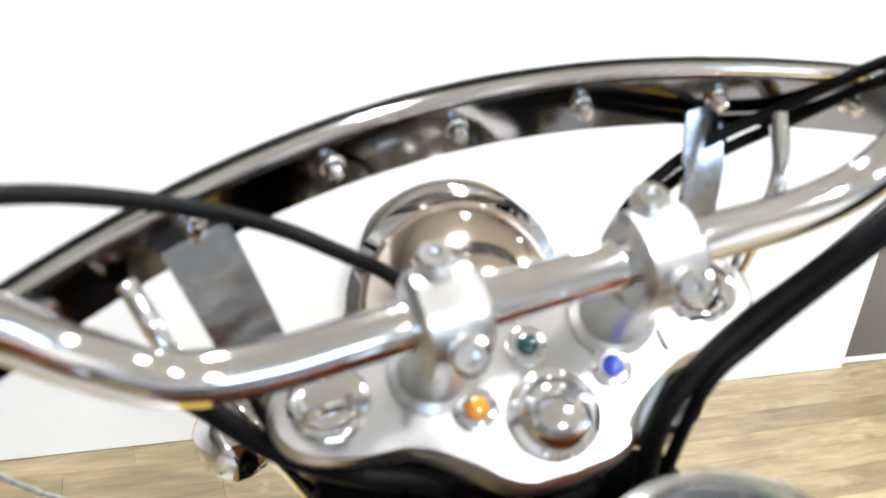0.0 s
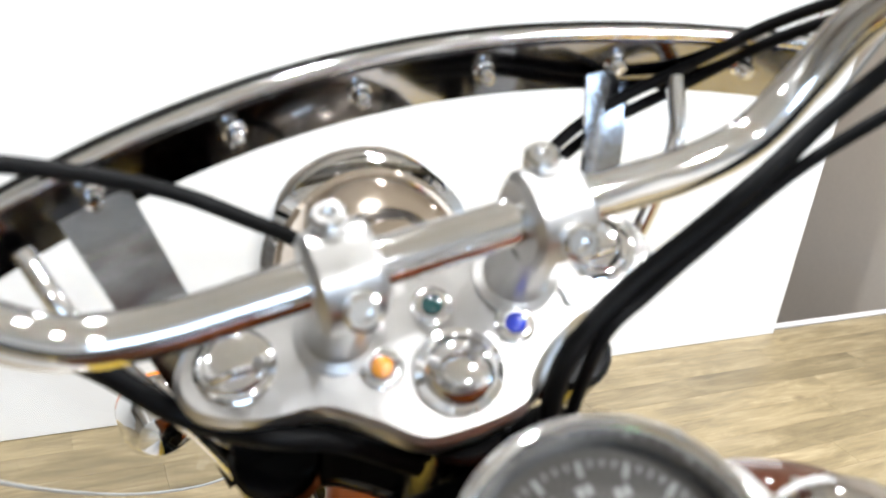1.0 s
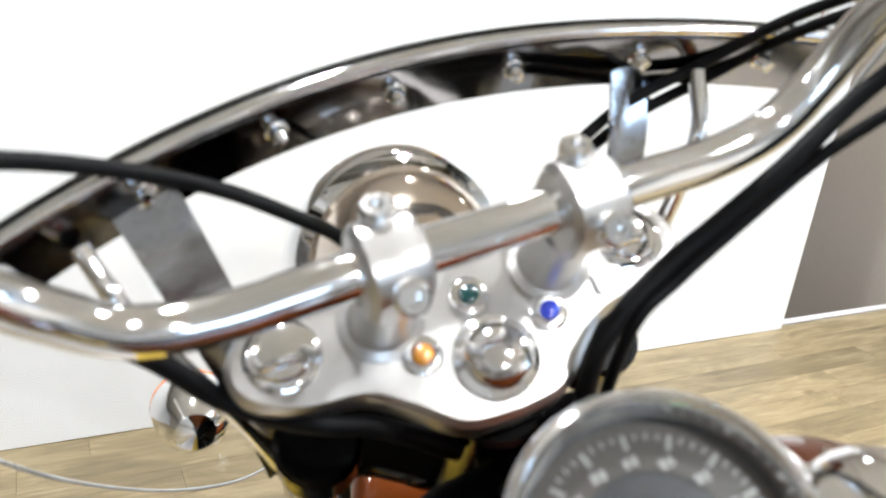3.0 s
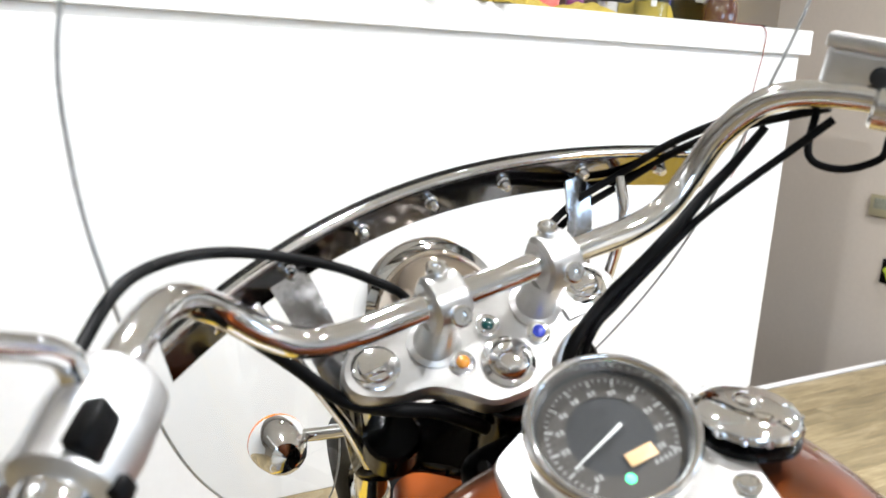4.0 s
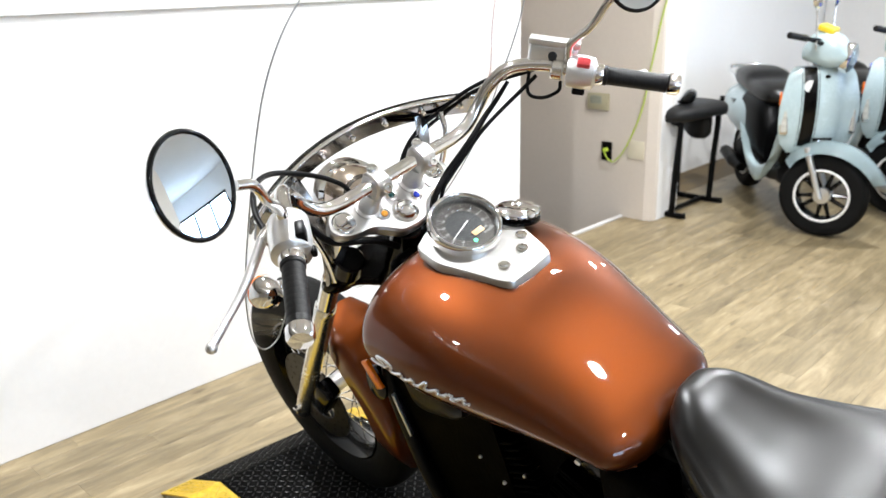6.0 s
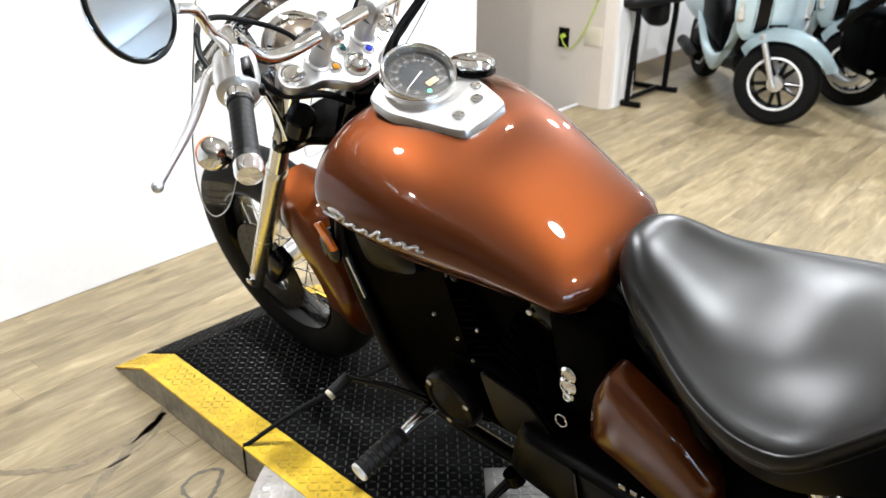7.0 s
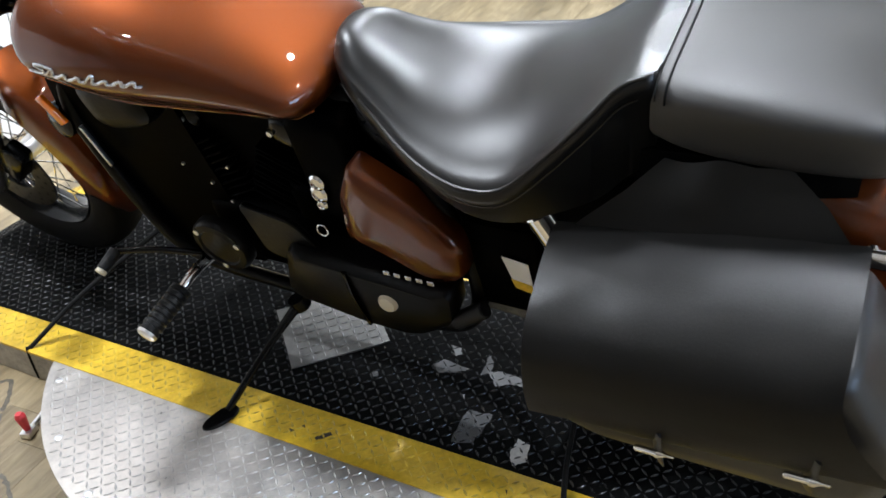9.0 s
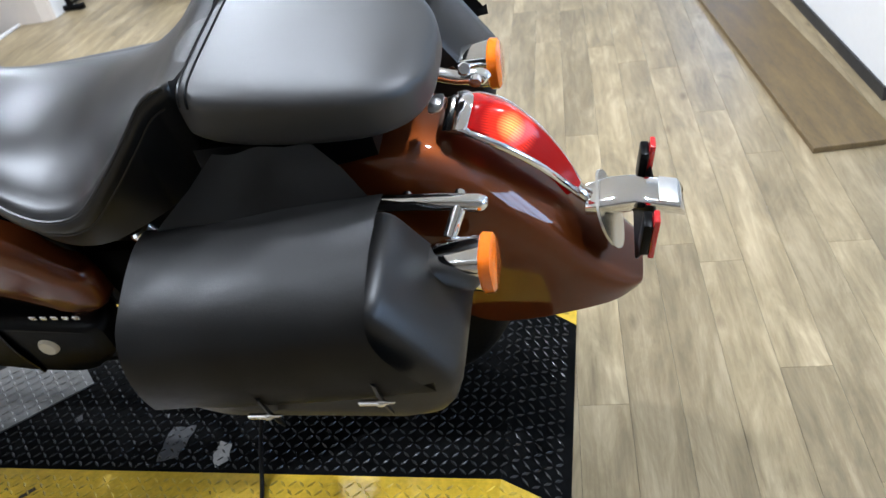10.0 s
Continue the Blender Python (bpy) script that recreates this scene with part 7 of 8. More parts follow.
bm = bm_new()
tube(bm, [(-0.09, 0, 0.03), (-0.05, -0.04, 0.05), (0, -0.05, 0.055), (0.05, -0.04, 0.05), (0.09, 0, 0.03)], [0.022, 0.035, 0.028, 0.035, 0.022], flat=1.2)
part("goggle_frame", bm, BLACK_GLOSS, gear)
bm = bm_new()
tube(bm, [(0.09, 0, 0.03), (0.10, 0.08, 0.02), (0.0, 0.13, 0.014), (-0.10, 0.08, 0.02), (-0.09, 0, 0.03)], 0.012, flat=0.4)
part("strap", bm, CABLE, gear)


def scooter_wheel(sc, y, R=0.245):
    c = Vector((0, y, R))
    bm = bm_new()
    prof = [(0.145, -0.045)] + [(R - 0.045 * (1 - math.cos(a) ** 0.7) - 0.002, 0.055 * math.sin(a)) for a in np.linspace(-1.5, 1.5, 13)] + [(0.145, 0.045)]
    turned(bm, prof, c, (1, 0, 0), 48, cap=(False, False))
    w = part("wheel", bm, TYRE, sc, "black tyre on a black rim with a white edge")
    for s in (-1, 1):
        bm = bm_new()
        ring_bar(bm, c + Vector((s * 0.046, 0, 0)), (1, 0, 0), 0.147, 0.0075, 48, 8)
        part("rim_edge", bm, WHITE_TRIM, w)
    bm = bm_new()
    turned(bm, [(0.150, -0.044), (0.135, -0.035), (0.13, 0.0), (0.135, 0.035), (0.150, 0.044)], c, (1, 0, 0), 48, cap=(False, False))
    part("rim", bm, BLACK_GLOSS, w)
    bm = bm_new()
    turned(bm, [(0.02, -0.05), (0.045, -0.045), (0.045, 0.045), (0.02, 0.05)], c, (1, 0, 0), 24)
    part("hub", bm, SATIN, w)
    for k in range(10):
        a = 2 * math.pi * (k + 0.25 * (k % 2)) / 10
        e = Vector((0, math.cos(a), math.sin(a)))
        bm = bm_new()
        cyl(bm, c + e * 0.04, c + e * 0.135, 0.014, 0.010, seg=8)
        part("rim_spoke", bm, BLACK_GLOSS, w)
    return w


def scooter(label, tag):
    sc = thing("motor_scooter", label, "scooter", group="parked scooters")
    turned_wheel = pose(0, -0.03, 0, 0, 0, 54) @ pose(0, 0.03, 0)     # the steering stands at an angle
    turned_bar = pose(0, -0.13, 0, 0, 0, 54) @ pose(0, 0.17, 0)
    scooter_wheel(sc, 0.0)
    scooter_wheel(sc, -1.24)
    for s in (-1, 1):
        bm = bm_new()
        cyl(bm, (s * 0.075, 0.0, 0.23), (s * 0.07, -0.10, 0.52), 0.017, edge=0.003)
        part("fork_leg", bm, SATIN, sc)
    # front fender with a forward beak
    rows = []
    for a, w, r in smooth_path([(138, 0.050, 0.305), (124, 0.085, 0.322), (102, 0.098, 0.335), (75, 0.094, 0.338), (52, 0.076, 0.338), (34, 0.052, 0.34), (22, 0.018, 0.342)], 4):
        e = Vector((0, math.cos(radians(a)), math.sin(radians(a))))
        c = Vector((0, 0, 0.22))
        rows.append([c + e * (r - 0.060 * abs(u) ** 2.4) + Vector((u * w, 0, 0)) for u in np.linspace(-1, 1, 15)])
    bm = bm_new()
    vs = [[bm.verts.new(p) for p in r] for r in rows]
    for p, q in zip(vs, vs[1:]):
        for i in range(14):
            bm.faces.new((p[i], p[i + 1], q[i + 1], q[i]))
    bmesh.ops.solidify(bm, geom=bm.faces[:], thickness=0.006)
    part("front_fender", bm, SCOOTER_BLUE, sc, angle=60)
    # leg shield: a nose panel between two swept wings
    prof = smooth_path([(0.46, -0.130, 0.150, 0.05), (0.52, -0.105, 0.195, 0.062), (0.62, -0.080, 0.222, 0.070), (0.74, -0.072, 0.224, 0.070), (0.84, -0.084, 0.206, 0.062), (0.92, -0.105, 0.182, 0.050), (0.955, -0.125, 0.150, 0.035)], 5)

    def nose(u, y, b):
        return y - b * abs(u) ** 1.6 + 0.016 * math.exp(-(u / 0.42) ** 6)
    rows = []
    for z, y, w, b in prof:
        front = [Vector((w * u, nose(u, y, b), z)) for u in np.linspace(-1, 1, 29)]
        back = [Vector((w * 0.97 * u, y - b * abs(u) ** 1.6 - 0.022 - 0.045 * (1 - u * u), z)) for u in np.linspace(1, -1, 29)]
        rows.append(front + back)
    bm = bm_new()
    rings(bm, rows)
    sh = part("leg_shield", bm, SCOOTER_BLUE, sc, angle=60)
    # a broad black stripe beside the nose, with a white disc on it
    rr = []
    for z, y, w, b in prof[4:]:
        band = [Vector((x, nose(x / w, y, b) + 0.0025, z)) for x in np.linspace(0.050, min(0.112, w * 0.8), 6)]
        rr.append(band + [p + Vector((0, -0.006, 0)) for p in reversed(band)])
    bm = bm_new()
    rings(bm, rr)
    part("stripe", bm, BLACK_GLOSS, sh, "glossy black stripe down the leg shield")
    for x in (0.041, 0.121):
        bm = bm_new()
        tube(bm, [(min(x, w * 0.9), nose(min(x, w * 0.9) / w, y, b) + 0.001, z) for z, y, w, b in prof[4:]], 0.002, seg=6, smooth=False)
        part("pinstripe", bm, BLACK_GLOSS, sh)
    bm = bm_new()
    turned(bm, [(0.034, 0), (0.032, 0.004), (0.0001, 0.005)], (0.081, -0.095, 0.850), (0.30, 1, 0.12), 28)
    part("badge_disc", bm, WHITE_TRIM, sh)
    bm = bm_new()
    ball(bm, (0, -0.078, 0.905), 1.0, 14, (0.016, 0.006, 0.011))
    part("nose_badge", bm, BLACK_GLOSS, sh)
    for s in (-1, 1):
        n = Vector((s * 0.55, 0.82, 0.05)).normalized()
        side_way = Vector((s * 0.82, -0.55, 0)).normalized()
        bm = bm_new()
        ol = round_outline([(-0.006, 0.082), (0.010, 0.075), (0.030, -0.03), (0.024, -0.078), (-0.022, -0.070), (-0.018, -0.02)], 0.012, 4)
        c0 = Vector((s * 0.184, -0.142, 0.645))
        slab(bm, ol, 0.014, lambda p, c0=c0, n=n, v=side_way: c0 + v * p[0] + Vector((0, 0, p[1])) + n * p[2], bevel=0.003)
        sg = part("turn_signal", bm, CHROME, sh, "clear turn signal in a chrome rim")
        bm = bm_new()
        slab(bm, [(u * 0.72, v * 0.82) for u, v in ol], 0.006, lambda p, c0=c0, n=n, v=side_way: c0 + v * p[0] + Vector((0, 0, p[1])) + n * (p[2] + 0.013), bevel=0.002)
        part("signal_glass", bm, surface("clear_signal_lens", (0.62, 0.62, 0.58), 0.12, 0.2, vary=0.3, scale=60, bump=0.03) if s < 0 else bpy.data.materials["clear_signal_lens"], sg)
        bm = bm_new()
        box(bm, (s * 0.216, -0.165, 0.775), (0.010, 0.018, 0.075), bevel=0.004)
        part("side_reflector", bm, AMBER, sh)
    bm = bm_new()
    slab(bm, round_outline([(-0.058, 0.020), (0.058, 0.020), (0.038, -0.022), (-0.038, -0.022)], 0.01), 0.014, lambda p: Vector((p[0], -0.072 + 0.5 * p[1] + p[2], 0.545 + p[1])), bevel=0.003)
    gr = part("grille", bm, BLACK_GLOSS, sh)
    bm = bm_new()
    box(bm, (0, -0.058, 0.548), (0.060, 0.008, 0.012), bevel=0.003)
    part("grille_bar", bm, CHROME, gr)
    # black inner fender behind the wheel
    bm = bm_new()
    loft(bm, [(-0.16, 0.06, 0.42, 0.56, 0.7), (-0.24, 0.085, 0.34, 0.56, 0.7), (-0.34, 0.10, 0.24, 0.52, 0.7), (-0.44, 0.11, 0.20, 0.40, 0.7)])
    part("inner_fender", bm, BLACK_SATIN, sc)
    # each flank: a broad band that dips to the floor and rises to the tail
    for s in (-1, 1):
        rows = []
        for y, z, x, h, tilt in smooth_path([(-0.205, 0.56, 0.172, 0.040, 70), (-0.285, 0.455, 0.160, 0.054, 62), (-0.350, 0.375, 0.162, 0.056, 52), (-0.435, 0.300, 0.168, 0.056, 30), (-0.530, 0.262, 0.176, 0.054, 4), (-0.630, 0.282, 0.180, 0.052, -22), (-0.730, 0.345, 0.182, 0.056, -38), (-0.830, 0.430, 0.178, 0.070, -40), (-0.900, 0.500, 0.165, 0.085, -38)], 6):
            nv = Vector((0, math.sin(radians(tilt)), math.cos(radians(tilt))))
            rows.append([Vector((s * x, y, z)) + nv * (h * power(math.sin(a), 0.7)) + Vector((0.026 * power(math.cos(a), 0.7), 0, 0)) for a in (2 * math.pi * k / 20 for k in range(20))])
        bm = bm_new()
        rings(bm, rows)
        part("flank", bm, SCOOTER_BLUE, sc, "pale blue curved flank panel")
    bm = bm_new()
    loft(bm, [(-0.25, 0.13, 0.42, 0.90, 0.7), (-0.29, 0.15, 0.36, 0.86, 0.6), (-0.33, 0.14, 0.32, 0.60, 0.6)])
    part("inner_shield", bm, BLACK_SATIN, sc)
    bm = bm_new()
    loft(bm, [(-0.30, 0.14, 0.25, 0.36, 0.5), (-0.42, 0.150, 0.235, 0.315, 0.45), (-0.56, 0.155, 0.225, 0.295, 0.45), (-0.68, 0.155, 0.225, 0.315, 0.45), (-0.76, 0.15, 0.24, 0.38, 0.5)])
    part("floorboard", bm, RUBBER, sc)
    bm = bm_new()
    loft(bm, [(-0.62, 0.12, 0.26, 0.56, 0.6), (-0.69, 0.150, 0.28, 0.69, 0.6), (-0.80, 0.170, 0.34, 0.735, 0.65), (-0.98, 0.180, 0.46, 0.745, 0.7)])
    part("seat_box", bm, BLACK_SATIN, sc)
    bm = bm_new()
    loft(bm, [(-0.80, 0.10, 0.47, 0.62, 0.8), (-0.86, 0.170, 0.42, 0.68, 0.8), (-0.96, 0.203, 0.40, 0.715, 0.8), (-1.10, 0.214, 0.41, 0.735, 0.8), (-1.26, 0.203, 0.45, 0.74, 0.82), (-1.40, 0.160, 0.50, 0.725, 0.85), (-1.49, 0.10, 0.55, 0.69, 0.9), (-1.53, 0.03, 0.60, 0.65, 1.0)])
    bd = part("tail_body", bm, SCOOTER_BLUE, sc)
    for s in (-1, 1):
        bm = bm_new()
        slab(bm, round_outline([(-1.03, 0.655), (-1.20, 0.645), (-1.30, 0.565), (-1.22, 0.535), (-1.06, 0.600)], 0.02, 4), 0.012, lambda p, s=s: Vector((s * (0.203 - 0.25 * max(0, -1.14 - p[0]) ** 1.5 - 0.16 * max(0.0, p[1] - 0.57) + p[2]), p[0], p[1])), bevel=0.003)
        part("side_vent", bm, BLACK_GLOSS, bd)
        bm = bm_new()
        cyl(bm, (s * 0.12, -1.40, 0.60), (s * 0.185, -1.43, 0.605), 0.022, edge=0.006)
        part("rear_signal", bm, BLACK_SATIN, bd)
    bm = bm_new()
    loft(bm, [(-0.60, 0.07, 0.69, 0.735, 0.6), (-0.66, 0.125, 0.67, 0.775, 0.6), (-0.78, 0.150, 0.67, 0.800, 0.6), (-0.93, 0.158, 0.69, 0.808, 0.6), (-1.02, 0.158, 0.70, 0.845, 0.6), (-1.16, 0.150, 0.71, 0.862, 0.6), (-1.30, 0.130, 0.72, 0.850, 0.6), (-1.38, 0.08, 0.74, 0.81, 0.7)])
    part("seat", bm, VINYL, sc)
    bm = bm_new()
    tube(bm, [(-0.12, -1.22, 0.74), (-0.145, -1.36, 0.80), (-0.10, -1.47, 0.83), (0.10, -1.47, 0.83), (0.145, -1.36, 0.80), (0.12, -1.22, 0.74)], 0.012)
    part("grab_rail", bm, CHROME, sc)
    bm = bm_new()
    loft(bm, [(-0.80, 0.12, 0.20, 0.36, 0.6), (-1.0, 0.13, 0.18, 0.40, 0.6), (-1.25, 0.10, 0.20, 0.36, 0.6)])
    part("engine_case", bm, ENGINE_BLACK, sc)
    bm = bm_new()
    tube(bm, [(0.15, -0.95, 0.20), (0.155, -1.10, 0.22), (0.155, -1.30, 0.25)], [0.030, 0.045, 0.04])
    part("exhaust", bm, BLACK_SATIN, sc)
    bm = bm_new()
    tube(bm, [(-0.05, -0.80, 0.2), (-0.12, -0.86, 0.10), (-0.19, -0.90, 0.008)], 0.010)
    part("side_stand", bm, BLACK_SATIN, sc)
    # handlebar nacelle, lamp, bars, mirrors
    bm = bm_new()
    loft(bm, [(-0.045, 0.085, 0.975, 1.055, 0.8), (-0.09, 0.105, 0.955, 1.12, 0.8), (-0.16, 0.112, 0.95, 1.150, 0.8), (-0.24, 0.090, 0.975, 1.14, 0.8), (-0.29, 0.05, 0.99, 1.07, 0.9)])
    nc = part("nacelle", bm, SCOOTER_BLUE, sc)
    bm = bm_new()
    turned(bm, [(0.080, -0.03), (0.086, 0.0), (0.083, 0.012), (0.074, 0.016)], (0, -0.050, 1.005), (0, 0.97, -0.2), 36, cap=(True, False))
    lp = part("headlamp", bm, CHROME, nc)
    bm = bm_new()
    turned(bm, [(0.074, 0.012), (0.05, 0.03), (0.0001, 0.036)], (0, -0.050, 1.005), (0, 0.97, -0.2), 32, cap=(False, False))
    part("headlamp_glass", bm, LAMP_GLASS, lp)
    bm = bm_new()
    box(bm, (0.0, -0.175, 1.160), (0.13, 0.09, 0.035), Euler((-0.35, 0, 0)).to_matrix(), bevel=0.010)
    part("instrument_cover", bm, tag, nc)
    for s in (-1, 1):
        bm = bm_new()
        tube(bm, [(s * 0.08, -0.17, 1.08), (s * 0.16, -0.20, 1.105), (s * 0.23, -0.235, 1.125)], 0.012)
        hb = part("handlebar_end", bm, BLACK_SATIN, sc)
        bm = bm_new()
        cyl(bm, (s * 0.22, -0.230, 1.122), (s * 0.335, -0.29, 1.145), 0.018, edge=0.003)
        part("grip", bm, RUBBER, hb)
        bm = bm_new()
        tube(bm, [(s * 0.18, -0.17, 1.11), (s * 0.23, -0.17, 1.118), (s * 0.32, -0.225, 1.125)], [0.010, 0.007, 0.007])
        part("brake_lever", bm, BLACK_GLOSS, hb)
        bm = bm_new()
        tube(bm, [(s * 0.165, -0.19, 1.06), (s * 0.175, -0.195, 1.16), (s * 0.19, -0.20, 1.28)], 0.005)
        ms = part("mirror_stem", bm, CHROME, sc)
        bm = bm_new()
        fc = Vector((-s * 0.15, -1, 0)).normalized()
        turned(bm, [(0.0001, -0.028), (0.035, -0.022), (0.052, -0.004), (0.053, 0.003), (0.049, 0.004)], (s * 0.19, -0.20, 1.325), fc, 32, cap=(True, False))
        mr = part("mirror_shell", bm, CHROME, ms)
        bm = bm_new()
        turned(bm, [(0.049, 0.003), (0.0001, 0.0035)], (s * 0.19, -0.20, 1.325), fc, 32, cap=(False, False))
        part("mirror_glass", bm, MIRROR, mr)
    for ob in list(sc.children):
        kind = ob.name.split(".")[0]
        if kind in ("fork_leg", "front_fender") or (kind == "wheel" and ob.data.vertices[0].co.y > -0.6):
            ob.matrix_basis = turned_wheel
        elif kind in ("nacelle", "handlebar_end", "mirror_stem"):
            ob.matrix_basis = turned_bar
    return sc


YELLOW_TAG = surface("yellow_tag", (0.80, 0.55, 0.02), 0.5)
first = scooter("pale blue retro motor scooter with a black seat", YELLOW_TAG)
first.matrix_basis = ROOM @ pose(3.80, 1.67, 0, 0, 0, 132)
second = scooter("pale blue motor scooter with an orange instrument cover", ORANGE_PLASTIC)
second.matrix_basis = ROOM @ pose(4.52, 1.46, 0, 0, 0, 130)


def road_wheel(mc, y, R, wd):
    """A black cast wheel with five paired spokes."""
    c = Vector((0, y, R))
    bm = bm_new()
    prof = [(R - 0.085, -wd * 0.42)] + [(R - 0.4 * wd * (1 - math.cos(a) ** 0.7), wd / 2 * math.sin(a)) for a in np.linspace(-1.5, 1.5, 13)] + [(R - 0.085, wd * 0.42)]
    turned(bm, prof, c, (1, 0, 0), 56, cap=(False, False))
    w = part("wheel", bm, TYRE, mc, "black road tyre on a black cast rim")
    bm = bm_new()
    turned(bm, [(R - 0.082, -wd * 0.42), (R - 0.10, -wd * 0.3), (R - 0.105, 0), (R - 0.10, wd * 0.3), (R - 0.082, wd * 0.42)], c, (1, 0, 0), 56, cap=(False, False))
    part("rim", bm, BLACK_GLOSS, w)
    bm = bm_new()
    turned(bm, [(0.02, -0.06), (0.05, -0.05), (0.05, 0.05), (0.02, 0.06)], c, (1, 0, 0), 24)
    part("hub", bm, BLACK_SATIN, w)
    for k in range(5):
        a = 2 * math.pi * (k + 0.3) / 5
        e, f = Vector((0, math.cos(a), math.sin(a))), Vector((0, -math.sin(a), math.cos(a)))
        bm = bm_new()
        tube(bm, [c + e * 0.04, c + e * (R * 0.45), c + e * (R - 0.10) + f * 0.012], [0.020, 0.013, 0.013], n=3)
        part("cast_spoke", bm, BLACK_GLOSS, w)
    bm = bm_new()
    turned(bm, [(0.085, -0.062), (0.14, -0.062), (0.14, -0.057), (0.085, -0.057), (0.085, -0.062)], c, (1, 0, 0), 40, cap=(False, False))
    part("brake_disc", bm, SATIN, w)
    return w


def blue_motorcycle():
    mc = thing("parked_motorcycle", "blue sport motorcycle with black cast wheels, parked", "motorcycle")
    road_wheel(mc, 0.0, 0.30, 0.12)
    road_wheel(mc, -1.36, 0.31, 0.16)
    rows = []
    for a, w, r in smooth_path([(168, 0.045, 0.325), (135, 0.075, 0.335), (95, 0.085, 0.335), (60, 0.080, 0.335), (38, 0.06, 0.335), (26, 0.025, 0.335)], 4):
        e = Vector((0, math.cos(radians(a)), math.sin(radians(a))))
        rows.append([Vector((u * w, 0, 0.30)) + e * (r - 0.05 * abs(u) ** 2.4) for u in np.linspace(-1, 1, 13)])
    bm = bm_new()
    vs = [[bm.verts.new(p) for p in r] for r in rows]
    for p, q in zip(vs, vs[1:]):
        for i in range(12):
            bm.faces.new((p[i], p[i + 1], q[i + 1], q[i]))
    bmesh.ops.solidify(bm, geom=bm.faces[:], thickness=0.005)
    part("front_fender", bm, BLUE_PAINT, mc, angle=60)
    for s in (-1, 1):
        bm = bm_new()
        cyl(bm, (s * 0.095, 0.0, 0.29), (s * 0.095, -0.24, 0.86), 0.026, edge=0.004)
        part("fork_leg", bm, BLACK_SATIN, mc)
        bm = bm_new()
        tube(bm, [(s * 0.06, -0.27, 0.93), (s * 0.18, -0.30, 0.96), (s * 0.34, -0.40, 0.94)], 0.013)
        part("handlebar", bm, BLACK_SATIN, mc)
        bm = bm_new()
        tube(bm, [(s * 0.10, -0.30, 0.78), (s * 0.15, -0.60, 0.62), (s * 0.14, -0.92, 0.42)], 0.030, flat=0.6)
        part("frame_beam", bm, BLACK_SATIN, mc)
        bm = bm_new()
        cyl(bm, (s * 0.085, -0.92, 0.40), (s * 0.095, -1.36, 0.31), 0.030, edge=0.004)
        part("swingarm", bm, BLACK_SATIN, mc)
    bm = bm_new()
    loft(bm, [(-0.06, 0.05, 0.76, 0.90, 0.8), (-0.12, 0.10, 0.70, 0.95, 0.8), (-0.22, 0.13, 0.72, 0.97, 0.8), (-0.30, 0.10, 0.78, 0.96, 0.8)])
    nm = part("headlamp_cowl", bm, BLUE_PAINT, mc)
    bm = bm_new()
    ball(bm, (0, -0.075, 0.82), 1.0, 18, (0.07, 0.035, 0.045))
    part("headlamp_glass", bm, LAMP_GLASS, nm)
    bm = bm_new()
    loft(bm, [(-0.34, 0.06, 0.76, 0.86, 0.7), (-0.42, 0.13, 0.70, 0.93, 0.75), (-0.55, 0.155, 0.68, 0.95, 0.75), (-0.70, 0.12, 0.68, 0.88, 0.75), (-0.80, 0.07, 0.70, 0.80, 0.8)])
    part("fuel_tank", bm, BLUE_PAINT, mc)
    bm = bm_new()
    loft(bm, [(-0.76, 0.08, 0.70, 0.79, 0.6), (-0.90, 0.14, 0.70, 0.795, 0.6), (-1.10, 0.13, 0.74, 0.83, 0.6), (-1.36, 0.09, 0.80, 0.89, 0.6), (-1.44, 0.04, 0.83, 0.88, 0.7)])
    part("seat", bm, VINYL, mc)
    bm = bm_new()
    loft(bm, [(-1.02, 0.10, 0.66, 0.75, 0.7), (-1.25, 0.11, 0.70, 0.81, 0.7), (-1.50, 0.05, 0.80, 0.88, 0.8)])
    part("tail_cowl", bm, BLUE_PAINT, mc)
    bm = bm_new()
    box(bm, (0, -0.62, 0.44), (0.30, 0.42, 0.36), bevel=0.06, seg=3)
    part("engine_block", bm, ENGINE_BLACK, mc)
    bm = bm_new()
    tube(bm, [(0.10, -0.42, 0.32), (0.13, -0.60, 0.20), (0.15, -0.95, 0.24), (0.17, -1.35, 0.42)], [0.022, 0.024, 0.05, 0.055])
    part("exhaust", bm, SATIN, mc)
    bm = bm_new()
    tube(bm, [(-0.09, -0.78, 0.26), (-0.18, -0.80, 0.12), (-0.25, -0.82, 0.006)], 0.012)
    part("side_stand", bm, BLACK_SATIN, mc)
    return mc


third = blue_motorcycle()
third.matrix_basis = ROOM @ pose(3.90, 0.92, 0, 0, 0, 128)

# ---- worn outlines and tyre rubber on the boards ----
def floor_mark(pts, width, name, label, material):
    """A thin uneven smear lying on the floor along points."""
    rnd = random.Random(len(pts))
    path = [Vector((x, y, 0)) for x, y in smooth_path(pts, 8)]
    vs, fs = [], []
    for i, c in enumerate(path):
        d = (path[min(i + 1, len(path) - 1)] - path[max(i - 1, 0)]).normalized()
        n = Vector((-d.y, d.x, 0))
        w = width * (0.6 + 0.5 * rnd.random())
        sh = n * width * (rnd.random() - 0.5) * 0.35
        vs += [c + sh + n * w / 2 + Vector((0, 0, 0.0009)), c + sh - n * w / 2 + Vector((0, 0, 0.0009))]
        if i and rnd.random() > 0.03:
            k = 2 * i
            fs.append((k - 2, k - 1, k + 1, k))
    me = bpy.data.meshes.new(name)
    me.from_pydata(vs, [], fs)
    me.materials.append(material)
    return tagged(new(name, me), label, "stain", "", "structure")


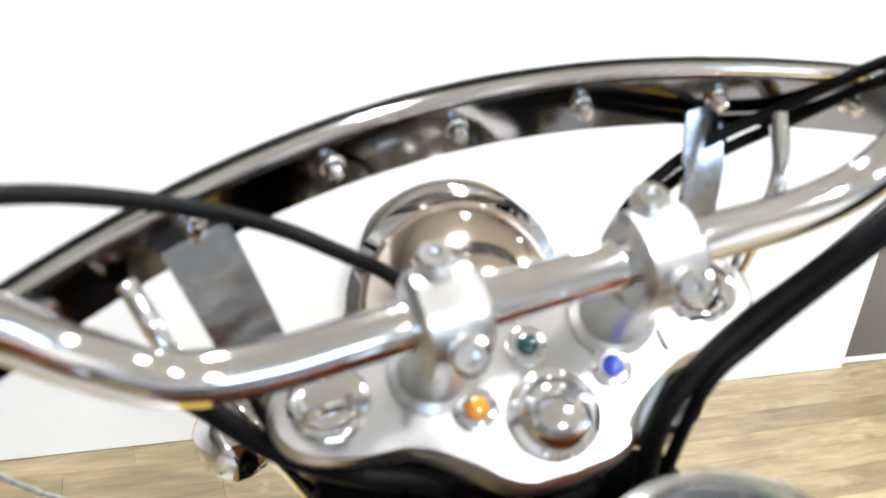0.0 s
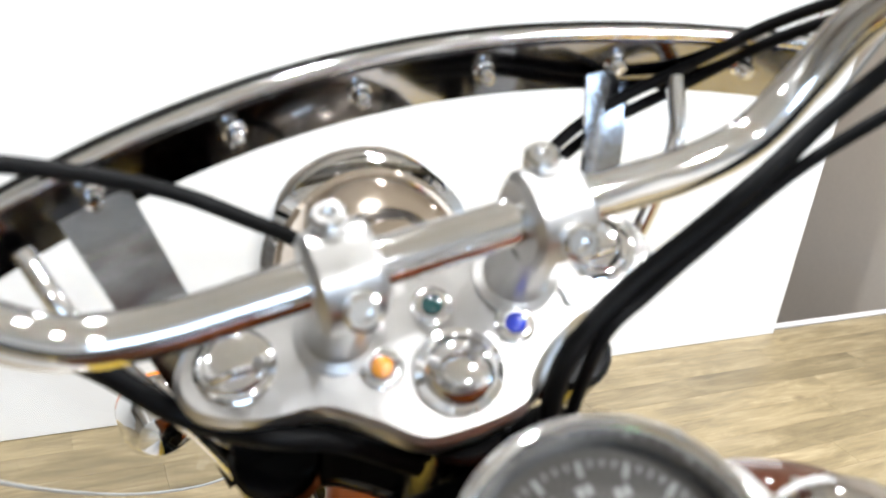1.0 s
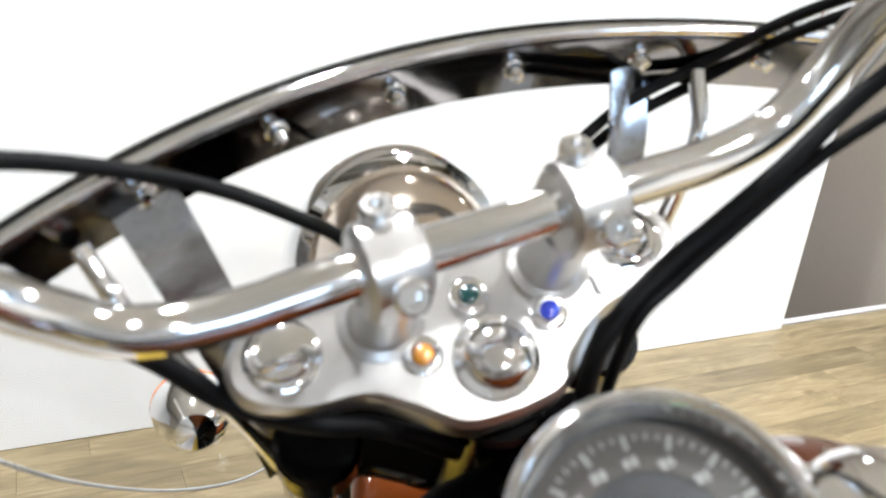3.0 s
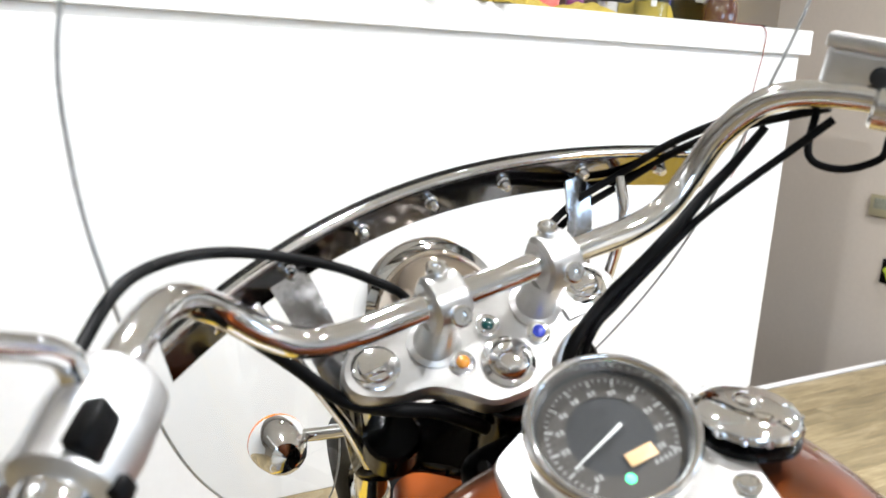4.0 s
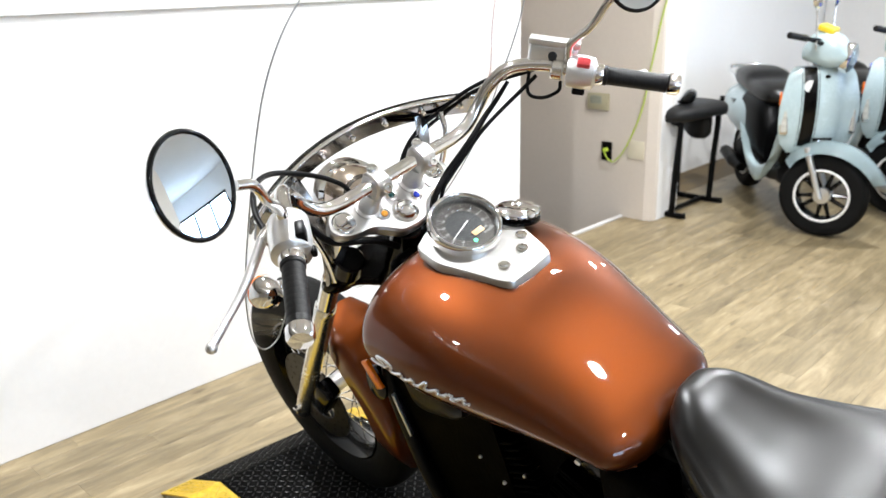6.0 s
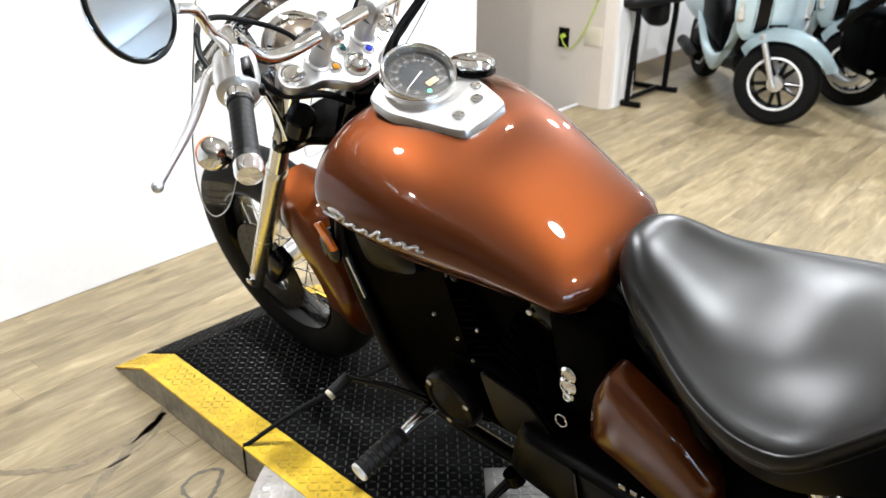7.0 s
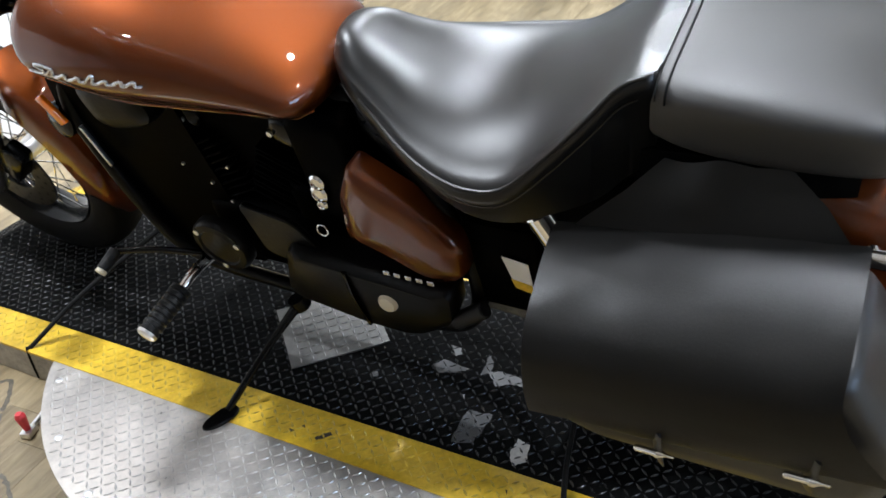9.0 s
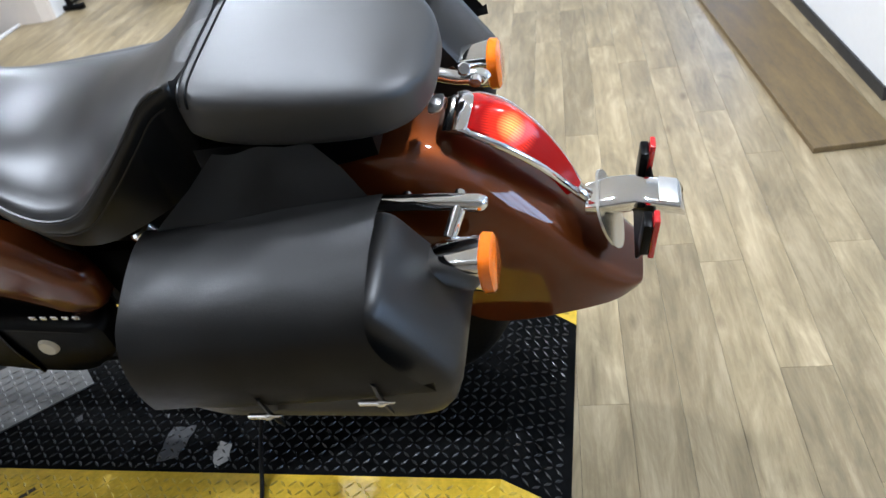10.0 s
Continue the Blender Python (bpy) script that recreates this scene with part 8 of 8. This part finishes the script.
SMEAR = surface("grey_floor_smear", (0.13, 0.112, 0.085), 0.5, vary=0.5, scale=40, fine=200)
SKID = surface("skid_rubber", (0.190, 0.150, 0.092), 0.5, vary=0.5, scale=30, fine=200)
floor_mark([(-0.31, 1.46), (-0.31, 1.53), (-0.25, 1.555), (-0.205, 1.52), (-0.27, 1.46), (-0.33, 1.42), (-0.385, 1.37)], 0.012, "floor_stain", "worn grey outline on the wooden floor", SMEAR)
floor_mark([(-0.60, 1.13), (-0.53, 1.22), (-0.49, 1.29), (-0.455, 1.31), (-0.42, 1.29), (-0.44, 1.235), (-0.48, 1.17), (-0.53, 1.08)], 0.011, "floor_stain", "worn grey outline on the wooden floor", SMEAR)
floor_mark([(-0.14, 1.90), (-0.20, 1.84), (-0.29, 1.80), (-0.42, 1.795), (-0.52, 1.84), (-0.62, 1.93)], 0.022, "floor_stain", "curved tyre mark on the wooden floor", SKID)
floor_mark([(-0.18, 1.87), (-0.25, 1.78), (-0.36, 1.74), (-0.50, 1.75)], 0.010, "floor_stain", "curved tyre mark on the wooden floor", SKID)
floor_mark([(-0.169, 1.862), (-0.327, 1.767), (-0.464, 1.682), (-0.585, 1.579), (-0.683, 1.455), (-0.753, 1.329)], 0.028, "floor_stain", "broad curved tyre mark on the wooden floor", SKID)
DUST = surface("grey_dust_patch", (0.032, 0.032, 0.034), 0.6, vary=0.6, scale=50, fine=300)
PALE_DUST = surface("pale_scuff", (0.06, 0.06, 0.062), 0.5, vary=0.5, scale=60, fine=300)
BARE_SPOT = surface("bare_metal_spot", (0.42, 0.41, 0.39), 0.45, 0.3, vary=0.3, scale=40, fine=200)
CHIP = surface("chipped_dark_spot", (0.03, 0.022, 0.008), 0.6, vary=0.4, scale=60)


def deck_patch(outline, material, label, seed):
    """A thin scuff between the tread bars, its rim a little uneven."""
    rnd = random.Random(seed)
    n = len(outline)
    rim = []
    for k in range(n):
        (x0, y0), (x1, y1) = outline[k], outline[(k + 1) % n]
        size = math.hypot(x1 - x0, y1 - y0) * 0.10
        for i in range(5):
            j = size if i else 0
            rim.append((x0 + (x1 - x0) * i / 5 + j * (rnd.random() - 0.5), y0 + (y1 - y0) * i / 5 + j * (rnd.random() - 0.5), DECK + 0.0007))
    mid = (sum(p[0] for p in rim) / len(rim), sum(p[1] for p in rim) / len(rim), DECK + 0.0008)
    me = bpy.data.meshes.new("scuff_mark")
    me.from_pydata([mid] + rim, [], [(0, k + 1, (k + 1) % len(rim) + 1) for k in range(len(rim))])
    me.materials.append(material)
    return tagged(new("scuff_mark", me), label, "stain", "", "structure")


GREY = "dry grey scuff on the black deck"
deck_patch([(0.231, 0.531), (0.23, 0.506), (0.209, 0.492), (0.201, 0.504)], PALE_DUST, GREY, 1)
deck_patch([(0.159, 0.538), (0.182, 0.522), (0.177, 0.492), (0.174, 0.452), (0.15, 0.483), (0.137, 0.515)], DUST, GREY, 2)
deck_patch([(0.198, 0.429), (0.234, 0.438), (0.214, 0.417), (0.179, 0.409), (0.165, 0.429)], DUST, GREY, 3)
deck_patch([(0.182, 0.418), (0.192, 0.388), (0.190, 0.35), (0.184, 0.305), (0.166, 0.327), (0.164, 0.356), (0.145, 0.383)], PALE_DUST, GREY, 4)
deck_patch([(0.059, 0.405), (0.068, 0.354), (-0.018, 0.358), (-0.031, 0.4)], DUST, "square grey tape mark on the black deck", 5)
deck_patch([(0.028, 0.283), (0.021, 0.255), (-0.022, 0.246), (-0.04, 0.267), (-0.012, 0.283)], BARE_SPOT, "bare spot worn through the black paint", 6)
deck_patch([(0.096, 0.441), (0.1, 0.432), (0.085, 0.427)], PALE_DUST, GREY, 7)
deck_patch([(0.083, 0.652), (0.093, 0.642), (0.078, 0.631), (0.071, 0.641)], DUST, GREY, 8)
for k, spot in enumerate(([(-0.13, 0.657), (-0.103, 0.637), (-0.11, 0.627), (-0.134, 0.651)], [(-0.113, 0.701), (-0.107, 0.698), (-0.115, 0.69)], [(-0.097, 0.256), (-0.097, 0.251), (-0.107, 0.249)], [(-0.129, 0.721), (-0.128, 0.706), (-0.136, 0.712)])):
    deck_patch(spot, CHIP, "dark chip in the yellow edge paint", 20 + k)

floor_boards()
